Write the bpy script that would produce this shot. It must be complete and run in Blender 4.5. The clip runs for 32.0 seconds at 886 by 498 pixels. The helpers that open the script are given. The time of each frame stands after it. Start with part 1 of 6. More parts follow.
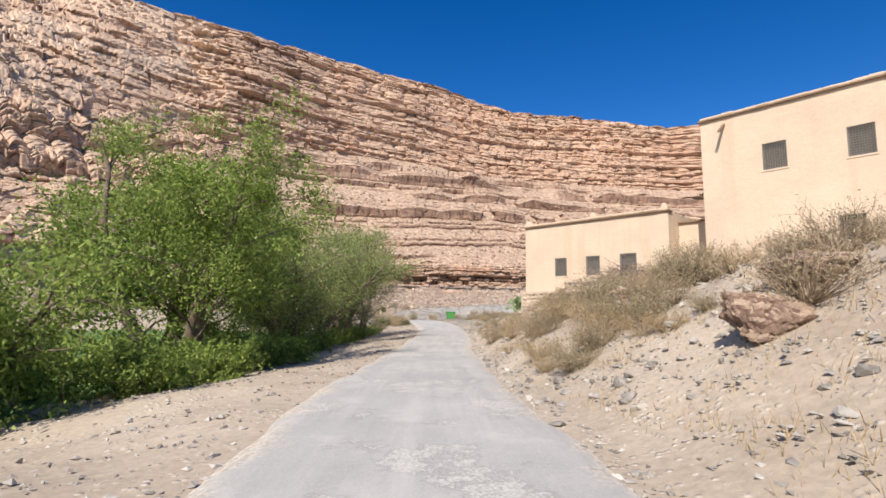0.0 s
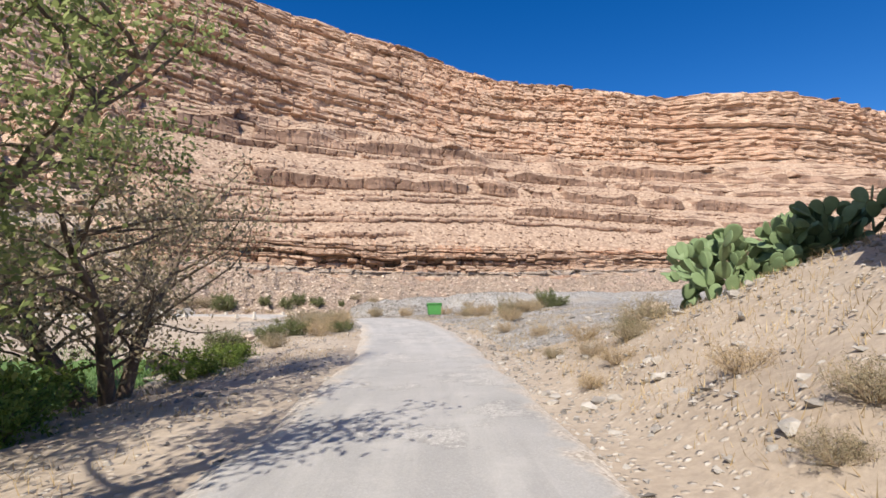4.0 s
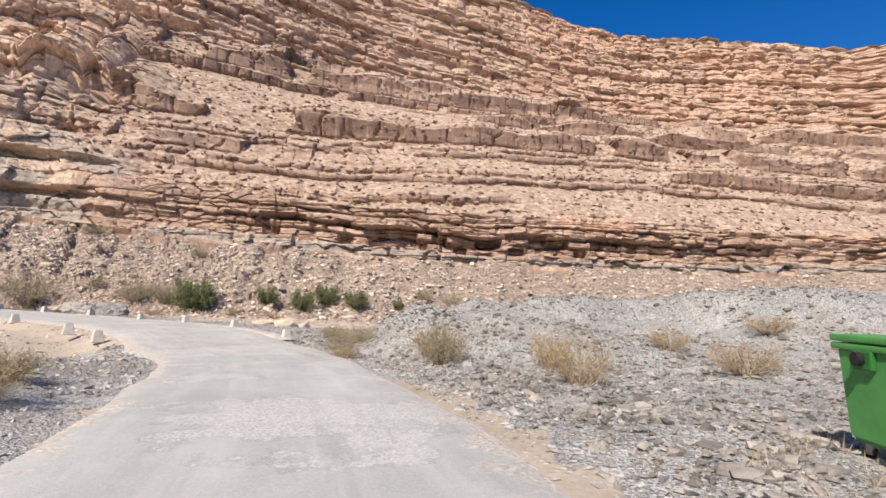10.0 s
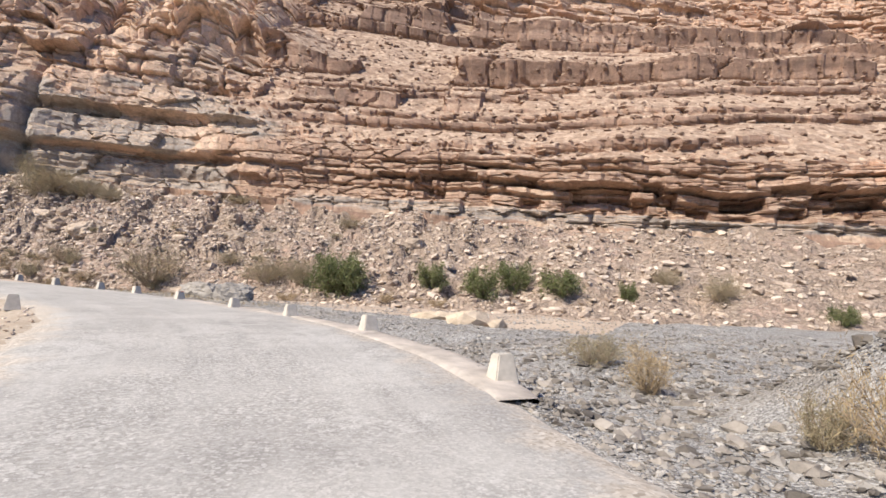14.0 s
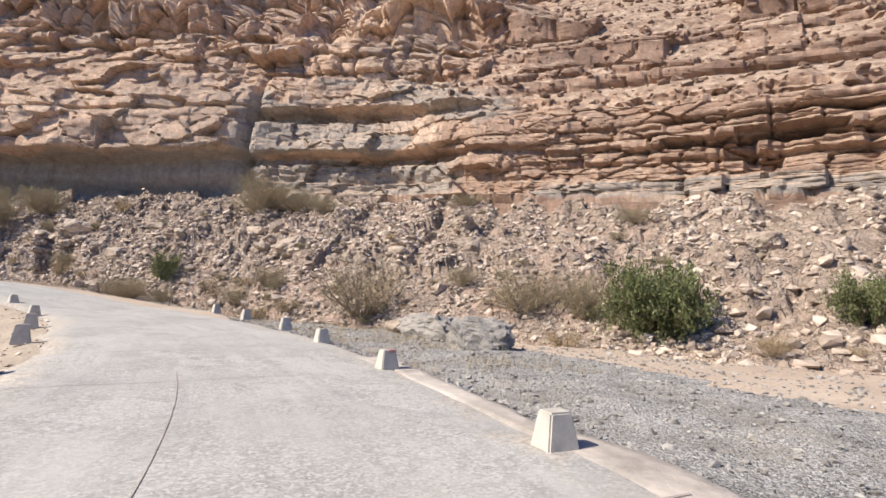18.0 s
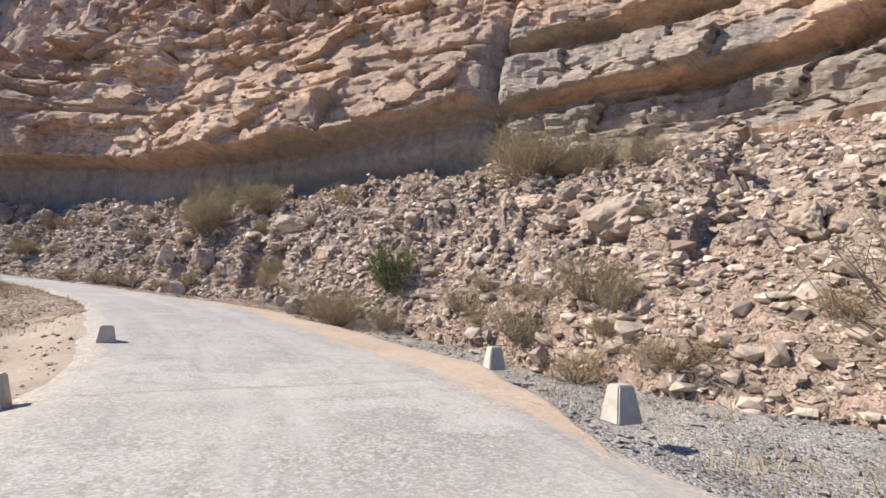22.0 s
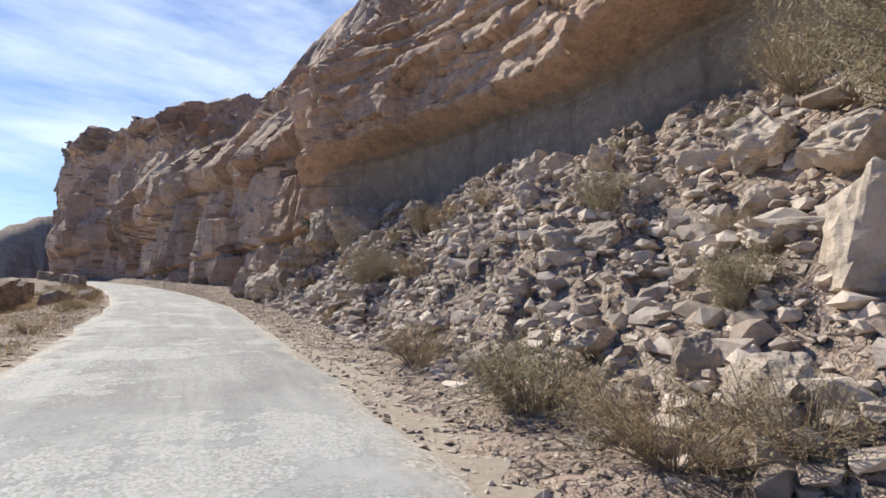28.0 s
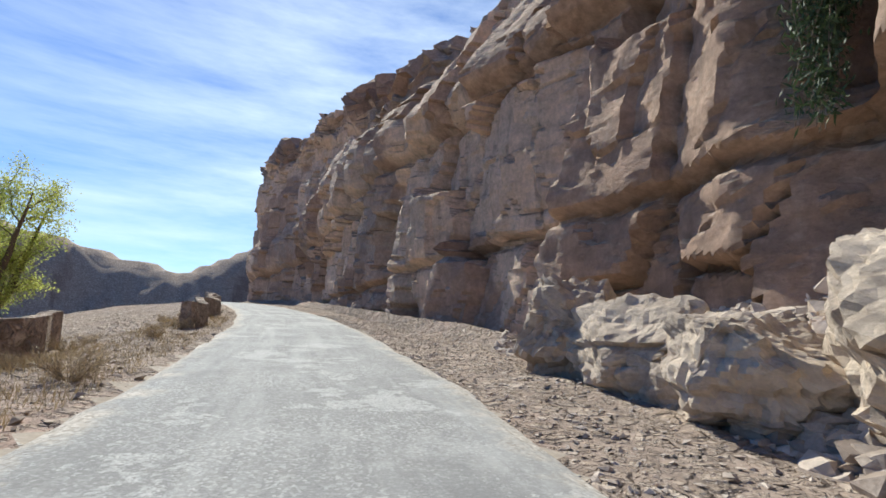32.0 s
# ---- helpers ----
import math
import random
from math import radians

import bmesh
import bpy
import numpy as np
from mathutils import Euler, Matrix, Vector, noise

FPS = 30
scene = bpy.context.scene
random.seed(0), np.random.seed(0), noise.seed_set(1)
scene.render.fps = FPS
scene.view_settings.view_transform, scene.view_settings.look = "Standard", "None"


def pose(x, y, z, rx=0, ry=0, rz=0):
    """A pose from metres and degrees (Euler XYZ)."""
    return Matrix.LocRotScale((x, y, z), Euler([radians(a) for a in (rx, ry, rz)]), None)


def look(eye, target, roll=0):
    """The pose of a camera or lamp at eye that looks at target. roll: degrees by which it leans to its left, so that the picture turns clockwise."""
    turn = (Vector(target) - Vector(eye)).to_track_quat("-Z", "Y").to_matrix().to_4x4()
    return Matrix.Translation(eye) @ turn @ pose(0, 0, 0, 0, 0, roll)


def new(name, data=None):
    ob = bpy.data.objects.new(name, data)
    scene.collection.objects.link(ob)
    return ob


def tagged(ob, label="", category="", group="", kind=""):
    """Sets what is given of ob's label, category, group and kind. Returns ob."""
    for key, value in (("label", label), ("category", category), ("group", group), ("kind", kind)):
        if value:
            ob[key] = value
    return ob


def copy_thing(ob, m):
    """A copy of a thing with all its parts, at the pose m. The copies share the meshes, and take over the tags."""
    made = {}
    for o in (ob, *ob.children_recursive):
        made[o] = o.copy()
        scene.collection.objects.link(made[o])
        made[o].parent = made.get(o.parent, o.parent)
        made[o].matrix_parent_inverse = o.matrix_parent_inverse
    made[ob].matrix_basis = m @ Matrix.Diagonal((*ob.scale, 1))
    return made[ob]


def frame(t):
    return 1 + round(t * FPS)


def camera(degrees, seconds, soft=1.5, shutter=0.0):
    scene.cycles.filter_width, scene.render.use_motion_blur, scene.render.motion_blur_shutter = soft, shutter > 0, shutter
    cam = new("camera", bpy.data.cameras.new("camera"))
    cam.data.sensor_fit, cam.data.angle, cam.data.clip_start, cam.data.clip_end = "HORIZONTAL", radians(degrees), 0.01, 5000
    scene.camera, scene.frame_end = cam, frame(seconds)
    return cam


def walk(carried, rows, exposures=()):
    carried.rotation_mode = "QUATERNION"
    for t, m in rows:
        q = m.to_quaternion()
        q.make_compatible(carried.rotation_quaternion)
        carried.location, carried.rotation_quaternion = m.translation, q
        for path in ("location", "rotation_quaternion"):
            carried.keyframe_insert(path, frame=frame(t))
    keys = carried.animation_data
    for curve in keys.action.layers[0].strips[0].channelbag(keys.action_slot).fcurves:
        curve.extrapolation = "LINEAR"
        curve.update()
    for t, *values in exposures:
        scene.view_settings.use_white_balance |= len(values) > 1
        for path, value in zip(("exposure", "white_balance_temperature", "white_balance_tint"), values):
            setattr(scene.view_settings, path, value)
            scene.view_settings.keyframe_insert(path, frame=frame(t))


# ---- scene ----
EXPOSURES = [(0.0, 0.42, 6500, 10), (24.5, 0.42, 6500, 10), (27.0, 0.33, 6300, 7), (32.0, 0.32, 5950, 1)]
cam = camera(82.0, 32.0, 1.6)
# seconds, eye, a point ten metres ahead, lean
ROWS = [
    (0.0, (0.000, 0.000, 1.501), (-0.005, 9.937, 2.624), 0.39),
    (0.5, (-0.223, 3.844, 1.449), (-0.208, 13.787, 2.519), 0.39),
    (1.0, (-0.273, 7.762, 1.372), (-0.250, 17.707, 2.415), 0.18),
    (1.5, (-0.310, 11.691, 1.283), (-0.252, 21.639, 2.306), -0.06),
    (2.0, (-0.384, 15.861, 1.150), (-0.251, 25.809, 2.157), -0.22),
    (2.5, (-0.307, 19.816, 1.046), (-0.103, 29.764, 2.043), -0.41),
    (3.0, (-0.182, 23.745, 0.974), (0.101, 33.692, 1.969), -0.57),
    (3.5, (-0.033, 27.598, 0.975), (0.335, 37.542, 1.968), -0.52),
    (4.0, (0.087, 31.294, 1.000), (0.506, 41.235, 1.995), -0.81),
    (4.5, (0.233, 34.865, 0.973), (0.720, 44.801, 1.990), -0.60),
    (6.5, (0.684, 51.040, 0.743), (1.042, 60.972, 1.852), -0.43),
    (7.0, (0.555, 54.343, 0.783), (0.791, 64.278, 1.900), -0.18),
    (7.5, (0.280, 57.706, 0.837), (0.339, 67.643, 1.962), 0.18),
    (8.0, (-0.164, 61.290, 0.904), (-0.349, 71.226, 2.026), 0.49),
    (8.5, (-0.651, 64.484, 0.944), (-1.100, 74.412, 2.057), 0.71),
    (9.0, (-1.289, 67.427, 0.970), (-2.015, 77.341, 2.066), 0.92),
    (9.5, (-2.090, 70.280, 0.989), (-3.109, 80.169, 2.069), 1.22),
    (10.0, (-2.959, 73.079, 0.978), (-4.309, 82.932, 2.027), 1.43),
    (10.5, (-3.827, 75.546, 0.946), (-5.502, 85.352, 1.962), 1.57),
    (11.0, (-4.742, 77.850, 0.914), (-6.740, 87.600, 1.887), 1.68),
    (11.5, (-5.784, 80.094, 0.868), (-8.076, 89.784, 1.794), 1.79),
    (12.0, (-6.891, 82.311, 0.804), (-9.482, 91.930, 1.670), 1.87),
    (12.5, (-7.928, 84.176, 0.725), (-10.918, 93.685, 1.529), 2.03),
    (13.0, (-8.967, 85.903, 0.646), (-12.356, 95.282, 1.388), 2.03),
    (13.5, (-10.065, 87.602, 0.564), (-13.862, 96.824, 1.304), 2.01),
    (14.0, (-11.285, 89.270, 0.486), (-15.528, 98.293, 1.237), 2.15),
    (14.5, (-12.493, 90.704, 0.497), (-17.150, 99.521, 1.255), 2.12),
    (16.5, (-18.265, 95.934, 0.850), (-24.482, 103.717, 1.728), 1.86),
    (17.0, (-20.082, 97.201, 0.852), (-26.720, 104.623, 1.775), 1.86),
    (17.5, (-21.875, 98.371, 0.868), (-28.898, 105.425, 1.823), 1.71),
    (18.0, (-23.977, 99.545, 0.894), (-31.406, 106.167, 1.873), 1.52),
    (18.5, (-25.914, 100.473, 0.858), (-33.648, 106.728, 1.891), 1.36),
    (19.0, (-28.181, 101.362, 0.885), (-36.270, 107.142, 1.958), 1.35),
    (19.5, (-30.356, 102.112, 0.915), (-38.746, 107.440, 2.023), 1.38),
    (20.0, (-32.830, 102.776, 0.980), (-41.511, 107.611, 2.103), 1.32),
    (20.5, (-34.926, 103.274, 1.018), (-43.825, 107.693, 2.152), 1.29),
    (21.0, (-37.504, 103.814, 1.063), (-46.636, 107.726, 2.207), 1.32),
    (21.5, (-39.880, 104.201, 1.116), (-49.199, 107.645, 2.256), 1.31),
    (22.0, (-42.507, 104.497, 1.147), (-51.997, 107.437, 2.283), 1.16),
    (22.5, (-44.679, 104.623, 1.142), (-54.288, 107.156, 2.257), 0.89),
    (23.0, (-47.170, 104.697, 1.243), (-56.892, 106.757, 2.356), 1.17),
    (23.5, (-49.786, 104.530, 1.286), (-59.595, 106.154, 2.359), 0.71),
    (24.0, (-52.410, 104.266, 1.343), (-62.293, 105.395, 2.371), 0.29),
    (24.5, (-54.885, 103.955, 1.393), (-64.812, 104.622, 2.400), 0.11),
    (26.5, (-65.190, 100.434, 2.738), (-74.981, 98.687, 3.772), -0.02),
    (27.0, (-67.900, 98.871, 2.920), (-77.505, 96.332, 4.059), -0.24),
    (27.5, (-70.202, 97.215, 3.092), (-79.582, 93.971, 4.321), -0.40),
    (28.0, (-72.416, 95.283, 3.272), (-81.533, 91.387, 4.581), -0.48),
    (28.5, (-74.650, 93.116, 3.511), (-83.469, 88.607, 4.890), -0.47),
    (29.0, (-76.941, 90.534, 3.746), (-85.430, 85.455, 5.211), -0.37),
    (29.5, (-79.074, 87.886, 4.003), (-87.278, 82.379, 5.540), -0.22),
    (30.0, (-81.146, 85.231, 4.279), (-89.119, 79.407, 5.865), -0.16),
    (30.5, (-83.396, 82.442, 4.473), (-91.167, 76.373, 6.141), 0.31),
    (31.0, (-85.698, 79.370, 4.738), (-93.290, 73.095, 6.468), 1.11),
    (31.5, (-87.894, 76.494, 5.033), (-95.329, 70.041, 6.790), 1.47),
    (32.0, (-89.938, 73.792, 5.376), (-97.200, 67.139, 7.109), 1.23),
]
walk(cam, [(t, look(eye, ahead, lean)) for t, eye, ahead, lean in ROWS], EXPOSURES)

# ---------------------------------------------------------------- light
SUN_BEARING, SUN_HEIGHT = radians(161), radians(44)
to_sun = Vector((-math.sin(SUN_BEARING) * math.cos(SUN_HEIGHT), math.cos(SUN_BEARING) * math.cos(SUN_HEIGHT), math.sin(SUN_HEIGHT)))
world = bpy.data.worlds.new("sky")
scene.world = world
world.use_nodes = True
wn, wl = world.node_tree.nodes, world.node_tree.links
sky = wn.new("ShaderNodeTexSky")
sky.sky_type, sky.sun_disc = "NISHITA", False
sky.sun_elevation, sky.sun_rotation = SUN_HEIGHT, math.atan2(to_sun.x, to_sun.y)
sky.altitude, sky.air_density, sky.dust_density, sky.ozone_density = 1500, 1.0, 0.35, 2.2
wn["Background"].inputs["Strength"].default_value = 0.106
vivid = wn.new("ShaderNodeHueSaturation")
vivid.inputs["Saturation"].default_value = 1.42
vivid.inputs["Hue"].default_value = 0.511
# thin cirrus, thicker to the south-west
tc = wn.new("ShaderNodeTexCoord")
mp = wn.new("ShaderNodeMapping")
mp.inputs["Scale"].default_value = (1.2, 3.2, 9.0)
mp.inputs["Rotation"].default_value = (0.15, 0.1, 0.6)
cn = wn.new("ShaderNodeTexNoise")
cn.inputs["Scale"].default_value, cn.inputs["Detail"].default_value, cn.inputs["Roughness"].default_value = 1.6, 9, 0.62
cr = wn.new("ShaderNodeValToRGB")
cr.color_ramp.elements[0].position, cr.color_ramp.elements[1].position = 0.28, 0.80
cr.color_ramp.elements[0].color = (0.22, 0.22, 0.22, 1)
dt = wn.new("ShaderNodeVectorMath")
dt.operation = "DOT_PRODUCT"
dt.inputs[1].default_value = (-0.78, -0.62, 0.1)
dm = wn.new("ShaderNodeMapRange")
dm.inputs["From Min"].default_value, dm.inputs["From Max"].default_value = 0.25, 0.95
dm.inputs["To Max"].default_value = 0.82
mu = wn.new("ShaderNodeMath")
mu.operation = "MULTIPLY"
mx = wn.new("ShaderNodeMix")
mx.data_type = "RGBA"
mx.inputs["B"].default_value = (10.0, 10.4, 11.0, 1)
wl.new(tc.outputs["Generated"], mp.inputs["Vector"])
wl.new(mp.outputs["Vector"], cn.inputs["Vector"])
wl.new(cn.outputs["Fac"], cr.inputs["Fac"])
wl.new(tc.outputs["Generated"], dt.inputs[0])
wl.new(dt.outputs["Value"], dm.inputs["Value"])
wl.new(cr.outputs["Color"], mu.inputs[0])
wl.new(dm.outputs["Result"], mu.inputs[1])
wl.new(mu.outputs["Value"], mx.inputs["Factor"])
wl.new(sky.outputs["Color"], vivid.inputs["Color"])
wl.new(vivid.outputs["Color"], mx.inputs["A"])
wl.new(mx.outputs["Result"], wn["Background"].inputs["Color"])
sun = new("sun", bpy.data.lights.new("sun", "SUN"))
sun.data.energy, sun.data.angle, sun.data.color = 5.0, radians(0.55), (1.0, 0.91, 0.78)
sun.matrix_world = look((0, 0, 60), Vector((0, 0, 60)) - to_sun)

# ---------------------------------------------------------------- materials


class Mat:
    """A node material with a short way to add nodes."""

    def __init__(self, name, rough=0.9):
        self.m = bpy.data.materials.new(name)
        self.m.use_nodes = True
        self.n, self.l = self.m.node_tree.nodes, self.m.node_tree.links
        self.b = self.n["Principled BSDF"]
        self.b.inputs["Roughness"].default_value = rough
        self.b.inputs["Specular IOR Level"].default_value = 0.25
        self.pos = self.n.new("ShaderNodeNewGeometry").outputs["Position"]

    def node(self, kind, **kw):
        n = self.n.new(kind)
        for k, v in kw.items():
            n.inputs[k.replace("_", " ")].default_value = v
        return n

    def stretched(self, scale, rot=(0, 0, 0), src=None):
        n = self.node("ShaderNodeMapping", Scale=scale, Rotation=rot)
        self.l.new(src or self.pos, n.inputs["Vector"])
        return n.outputs["Vector"]

    def noise(self, scale, detail=5, rough=0.55, vec=None):
        n = self.node("ShaderNodeTexNoise", Scale=scale, Detail=detail, Roughness=rough)
        self.l.new(vec or self.pos, n.inputs["Vector"])
        return n.outputs["Fac"]

    def cells(self, scale, vec=None, kind="F1", out="Distance"):
        n = self.node("ShaderNodeTexVoronoi", Scale=scale)
        n.feature = kind
        self.l.new(vec or self.pos, n.inputs["Vector"])
        return n.outputs[out]

    def ramp(self, fac, *stops):
        n = self.n.new("ShaderNodeValToRGB")
        e = n.color_ramp.elements
        while len(e) < len(stops):
            e.new(0.5)
        for k, (p, c) in enumerate(stops):
            e[k].position = p
            e[k].color = (*c, 1) if isinstance(c, tuple) else (c, c, c, 1)
        self.l.new(fac, n.inputs["Fac"])
        return n.outputs["Color"]

    def mix(self, fac, a, b, blend="MIX"):
        n = self.n.new("ShaderNodeMix")
        n.data_type, n.blend_type = "RGBA", blend
        for key, v in (("Factor", fac), ("A", a), ("B", b)):
            if isinstance(v, (int, float)):
                n.inputs[key].default_value = v if key == "Factor" else (v, v, v, 1)
            elif isinstance(v, tuple):
                n.inputs[key].default_value = (*v, 1)
            else:
                self.l.new(v, n.inputs[key])
        return n.outputs["Result"]

    def bump(self, height, strength=0.5, distance=0.1, before=None):
        n = self.node("ShaderNodeBump", Strength=strength, Distance=distance)
        self.l.new(height, n.inputs["Height"])
        if before:
            self.l.new(before, n.inputs["Normal"])
        self.l.new(n.outputs["Normal"], self.b.inputs["Normal"])
        return n.outputs["Normal"]

    def colour(self, c):
        if isinstance(c, tuple):
            self.b.inputs["Base Color"].default_value = (*c, 1)
        else:
            self.l.new(c, self.b.inputs["Base Color"])
        return self

    def random(self):
        return self.n.new("ShaderNodeObjectInfo").outputs["Random"]

    def island(self):
        return self.n.new("ShaderNodeNewGeometry").outputs["Random Per Island"]


def rock_material(name, tint=(1, 1, 1)):
    """Bedded limestone: the sheet's beds, with some shade painted in, set its tone; grey-tan debris where it lies flat.
    """
    m = Mat(name, 0.92)
    tone, buff, grey, rust = (m.n.new("ShaderNodeAttribute") for _ in range(4))
    for n, k in ((tone, "tone"), (buff, "buff"), (grey, "grey"), (rust, "rust")):
        n.attribute_name = k
    bands = m.noise(0.42, 8, 0.66, m.stretched((0.07, 0.07, 1.0)))
    c = m.ramp(m.mix(0.55, bands, tone.outputs["Fac"]), (0.22, (0.20, 0.135, 0.105)), (0.42, (0.33, 0.225, 0.17)), (0.6, (0.43, 0.30, 0.225)), (0.85, (0.54, 0.39, 0.295)))
    ragged = m.noise(0.9, 8, 0.7, m.stretched((0.6, 0.6, 1.4)))
    c = m.mix(m.ramp(m.mix(0.4, rust.outputs["Fac"], ragged), (0.45, 0.0), (0.6, 0.85)), c, (0.47, 0.26, 0.165))
    c = m.mix(m.ramp(m.mix(0.4, buff.outputs["Fac"], ragged), (0.44, 0.0), (0.6, 0.9)), c, (0.62, 0.465, 0.355))
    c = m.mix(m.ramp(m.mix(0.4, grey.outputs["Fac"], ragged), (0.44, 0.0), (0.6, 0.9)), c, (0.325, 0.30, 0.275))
    streak = m.noise(0.9, 7, 0.65, m.stretched((1, 1, 0.10)))
    c = m.mix(m.ramp(streak, (0.52, 0.0), (0.72, 0.6)), c, (0.15, 0.115, 0.095))
    pale_streak = m.noise(0.7, 7, 0.65, m.stretched((1, 1, 0.16), (0, 0, 0.9)))
    c = m.mix(m.ramp(pale_streak, (0.58, 0.0), (0.72, 0.4)), c, (0.58, 0.48, 0.39))
    geo = m.n.new("ShaderNodeNewGeometry")
    split = m.n.new("ShaderNodeSeparateXYZ")
    m.l.new(geo.outputs["True Normal"], split.inputs["Vector"])
    lump = m.node("ShaderNodeTexVoronoi", Scale=1.7)
    m.l.new(m.pos, lump.inputs["Vector"])
    debris = m.ramp(lump.outputs["Color"], (0.1, (0.25, 0.18, 0.135)), (0.55, (0.38, 0.285, 0.215)), (0.95, (0.52, 0.415, 0.325)))
    c = m.mix(m.ramp(split.outputs["Z"], (0.38, 0.0), (0.6, 0.85)), c, debris)
    c = m.mix(0.65, c, m.ramp(m.noise(1.4, 8, 0.75), (0.3, 0.5), (0.7, 1.3)), "MULTIPLY")
    c = m.mix(0.55, c, m.ramp(m.noise(5.0, 8, 0.7), (0.25, 0.45), (0.75, 1.25)), "MULTIPLY")
    m.colour(m.mix(1.0, c, tint, "MULTIPLY"))
    a = m.bump(m.noise(0.9, 10, 0.75, m.stretched((0.8, 0.8, 1.5))), 0.7, 0.45)
    m.bump(m.noise(6, 8, 0.7), 0.6, 0.08, a)
    return m.m


M_CLIFF = rock_material("cliff_rock", (1.32, 1.29, 1.255))
M_NEAR = rock_material("outcrop_rock", (1.5, 1.5, 1.48))


def soil(name, a, b, stones, stone_scale, amount, rough_bump=0.04):
    """Bare ground: two tones, and small stones of a paler tone."""
    m = Mat(name, 0.95)
    base = m.ramp(m.noise(0.35, 8, 0.62), (0.3, a), (0.7, b))
    base = m.mix(0.6, base, m.ramp(m.noise(8, 8, 0.72), (0.26, 0.6), (0.72, 1.3)), "MULTIPLY")
    v = m.node("ShaderNodeTexVoronoi", Scale=stone_scale)
    m.l.new(m.pos, v.inputs["Vector"])
    shape = m.ramp(v.outputs["Distance"], (0.22, 1.0), (0.42, 0.0))
    tone = m.ramp(v.outputs["Color"], (0.1, tuple(0.55 * x for x in stones)), (0.9, stones))
    patch = m.ramp(m.noise(0.8, 5, 0.6), (0.42, 0.0), (0.6, amount))
    shape = m.mix(1.0, shape, m.ramp(m.cells(stone_scale, None, "F1", "Color"), (0.45, 0.0), (0.6, 1.0)), "MULTIPLY")
    k = m.mix(1.0, shape, patch, "MULTIPLY")
    m.colour(m.mix(k, base, tone))
    n1 = m.bump(k, 0.8, rough_bump)
    m.bump(m.noise(14, 8, 0.75), 0.5, 0.03, n1)
    return m


M_GROUND = soil("stony_ground", (0.35, 0.285, 0.22), (0.49, 0.415, 0.335), (0.66, 0.61, 0.54), 9, 0.9).m


def talus():
    """Slope debris: stones of three sizes packed in brown earth."""
    m = Mat("talus_earth", 0.95)
    c = m.ramp(m.noise(0.3, 8, 0.62), (0.3, (0.31, 0.235, 0.185)), (0.7, (0.50, 0.385, 0.305)))
    c = m.mix(m.ramp(m.noise(0.13, 6, 0.6), (0.5, 0.0), (0.62, 0.6)), c, (0.50, 0.345, 0.275))
    c = m.mix(0.6, c, m.ramp(m.noise(8, 8, 0.72), (0.26, 0.6), (0.72, 1.3)), "MULTIPLY")
    before = None
    for scale, amount, deep in ((16, 0.75, 0.03), (6.5, 0.8, 0.09), (2.4, 0.8, 0.25)):
        where = m.stretched((1, 1, 1.3), (0.2 * scale, 0.1, 0.3))
        tone = m.ramp(m.cells(scale, where, "F1", "Color"), (0.15, (0.32, 0.245, 0.19)), (0.6, (0.52, 0.415, 0.33)), (0.95, (0.70, 0.58, 0.47)))
        shape = m.ramp(m.cells(scale, where, "DISTANCE_TO_EDGE"), (0.06, 0.0), (0.16, 1.0))
        some = m.ramp(m.noise(scale * 0.45, 4, 0.6), (0.46, 0.0), (0.54, amount))
        k = m.mix(1.0, shape, some, "MULTIPLY")
        c = m.mix(k, c, tone)
        before = m.bump(k, 0.9, deep, before)
    c = m.mix(0.75, c, m.ramp(m.noise(2.1, 8, 0.75), (0.32, 0.5), (0.6, 1.2)), "MULTIPLY")
    m.colour(c)
    m.bump(m.noise(12, 8, 0.75), 0.6, 0.04, before)
    return m.m


M_TALUS = talus()


def wadi():
    """River gravel: pebbles of many greys packed over one another."""
    m = Mat("wadi_gravel", 0.9)
    big, small = m.node("ShaderNodeTexVoronoi", Scale=13), m.node("ShaderNodeTexVoronoi", Scale=34)
    for v in (big, small):
        m.l.new(m.pos, v.inputs["Vector"])
    grit = m.ramp(small.outputs["Color"], (0.1, (0.20, 0.19, 0.18)), (0.5, (0.40, 0.385, 0.36)), (0.9, (0.66, 0.645, 0.62)))
    pebble = m.ramp(big.outputs["Color"], (0.1, (0.24, 0.23, 0.22)), (0.5, (0.46, 0.44, 0.41)), (0.9, (0.72, 0.70, 0.67)))
    shape = m.mix(1.0, m.ramp(big.outputs["Distance"], (0.32, 1.0), (0.5, 0.0)), m.ramp(m.noise(1.3, 5, 0.6), (0.38, 0.15), (0.58, 1.0)), "MULTIPLY")
    c = m.mix(shape, grit, pebble)
    c = m.mix(m.ramp(m.noise(0.35, 7, 0.65), (0.5, 0.0), (0.68, 0.6)), c, (0.44, 0.385, 0.32))
    m.colour(m.mix(0.7, c, m.ramp(m.noise(0.9, 7, 0.65), (0.3, 0.5), (0.7, 1.0)), "MULTIPLY"))
    n1 = m.bump(shape, 0.8, 0.05)
    m.bump(m.ramp(small.outputs["Distance"], (0.2, 1.0), (0.6, 0.0)), 0.7, 0.02, n1)
    return m.m


M_GRAVEL = wadi()


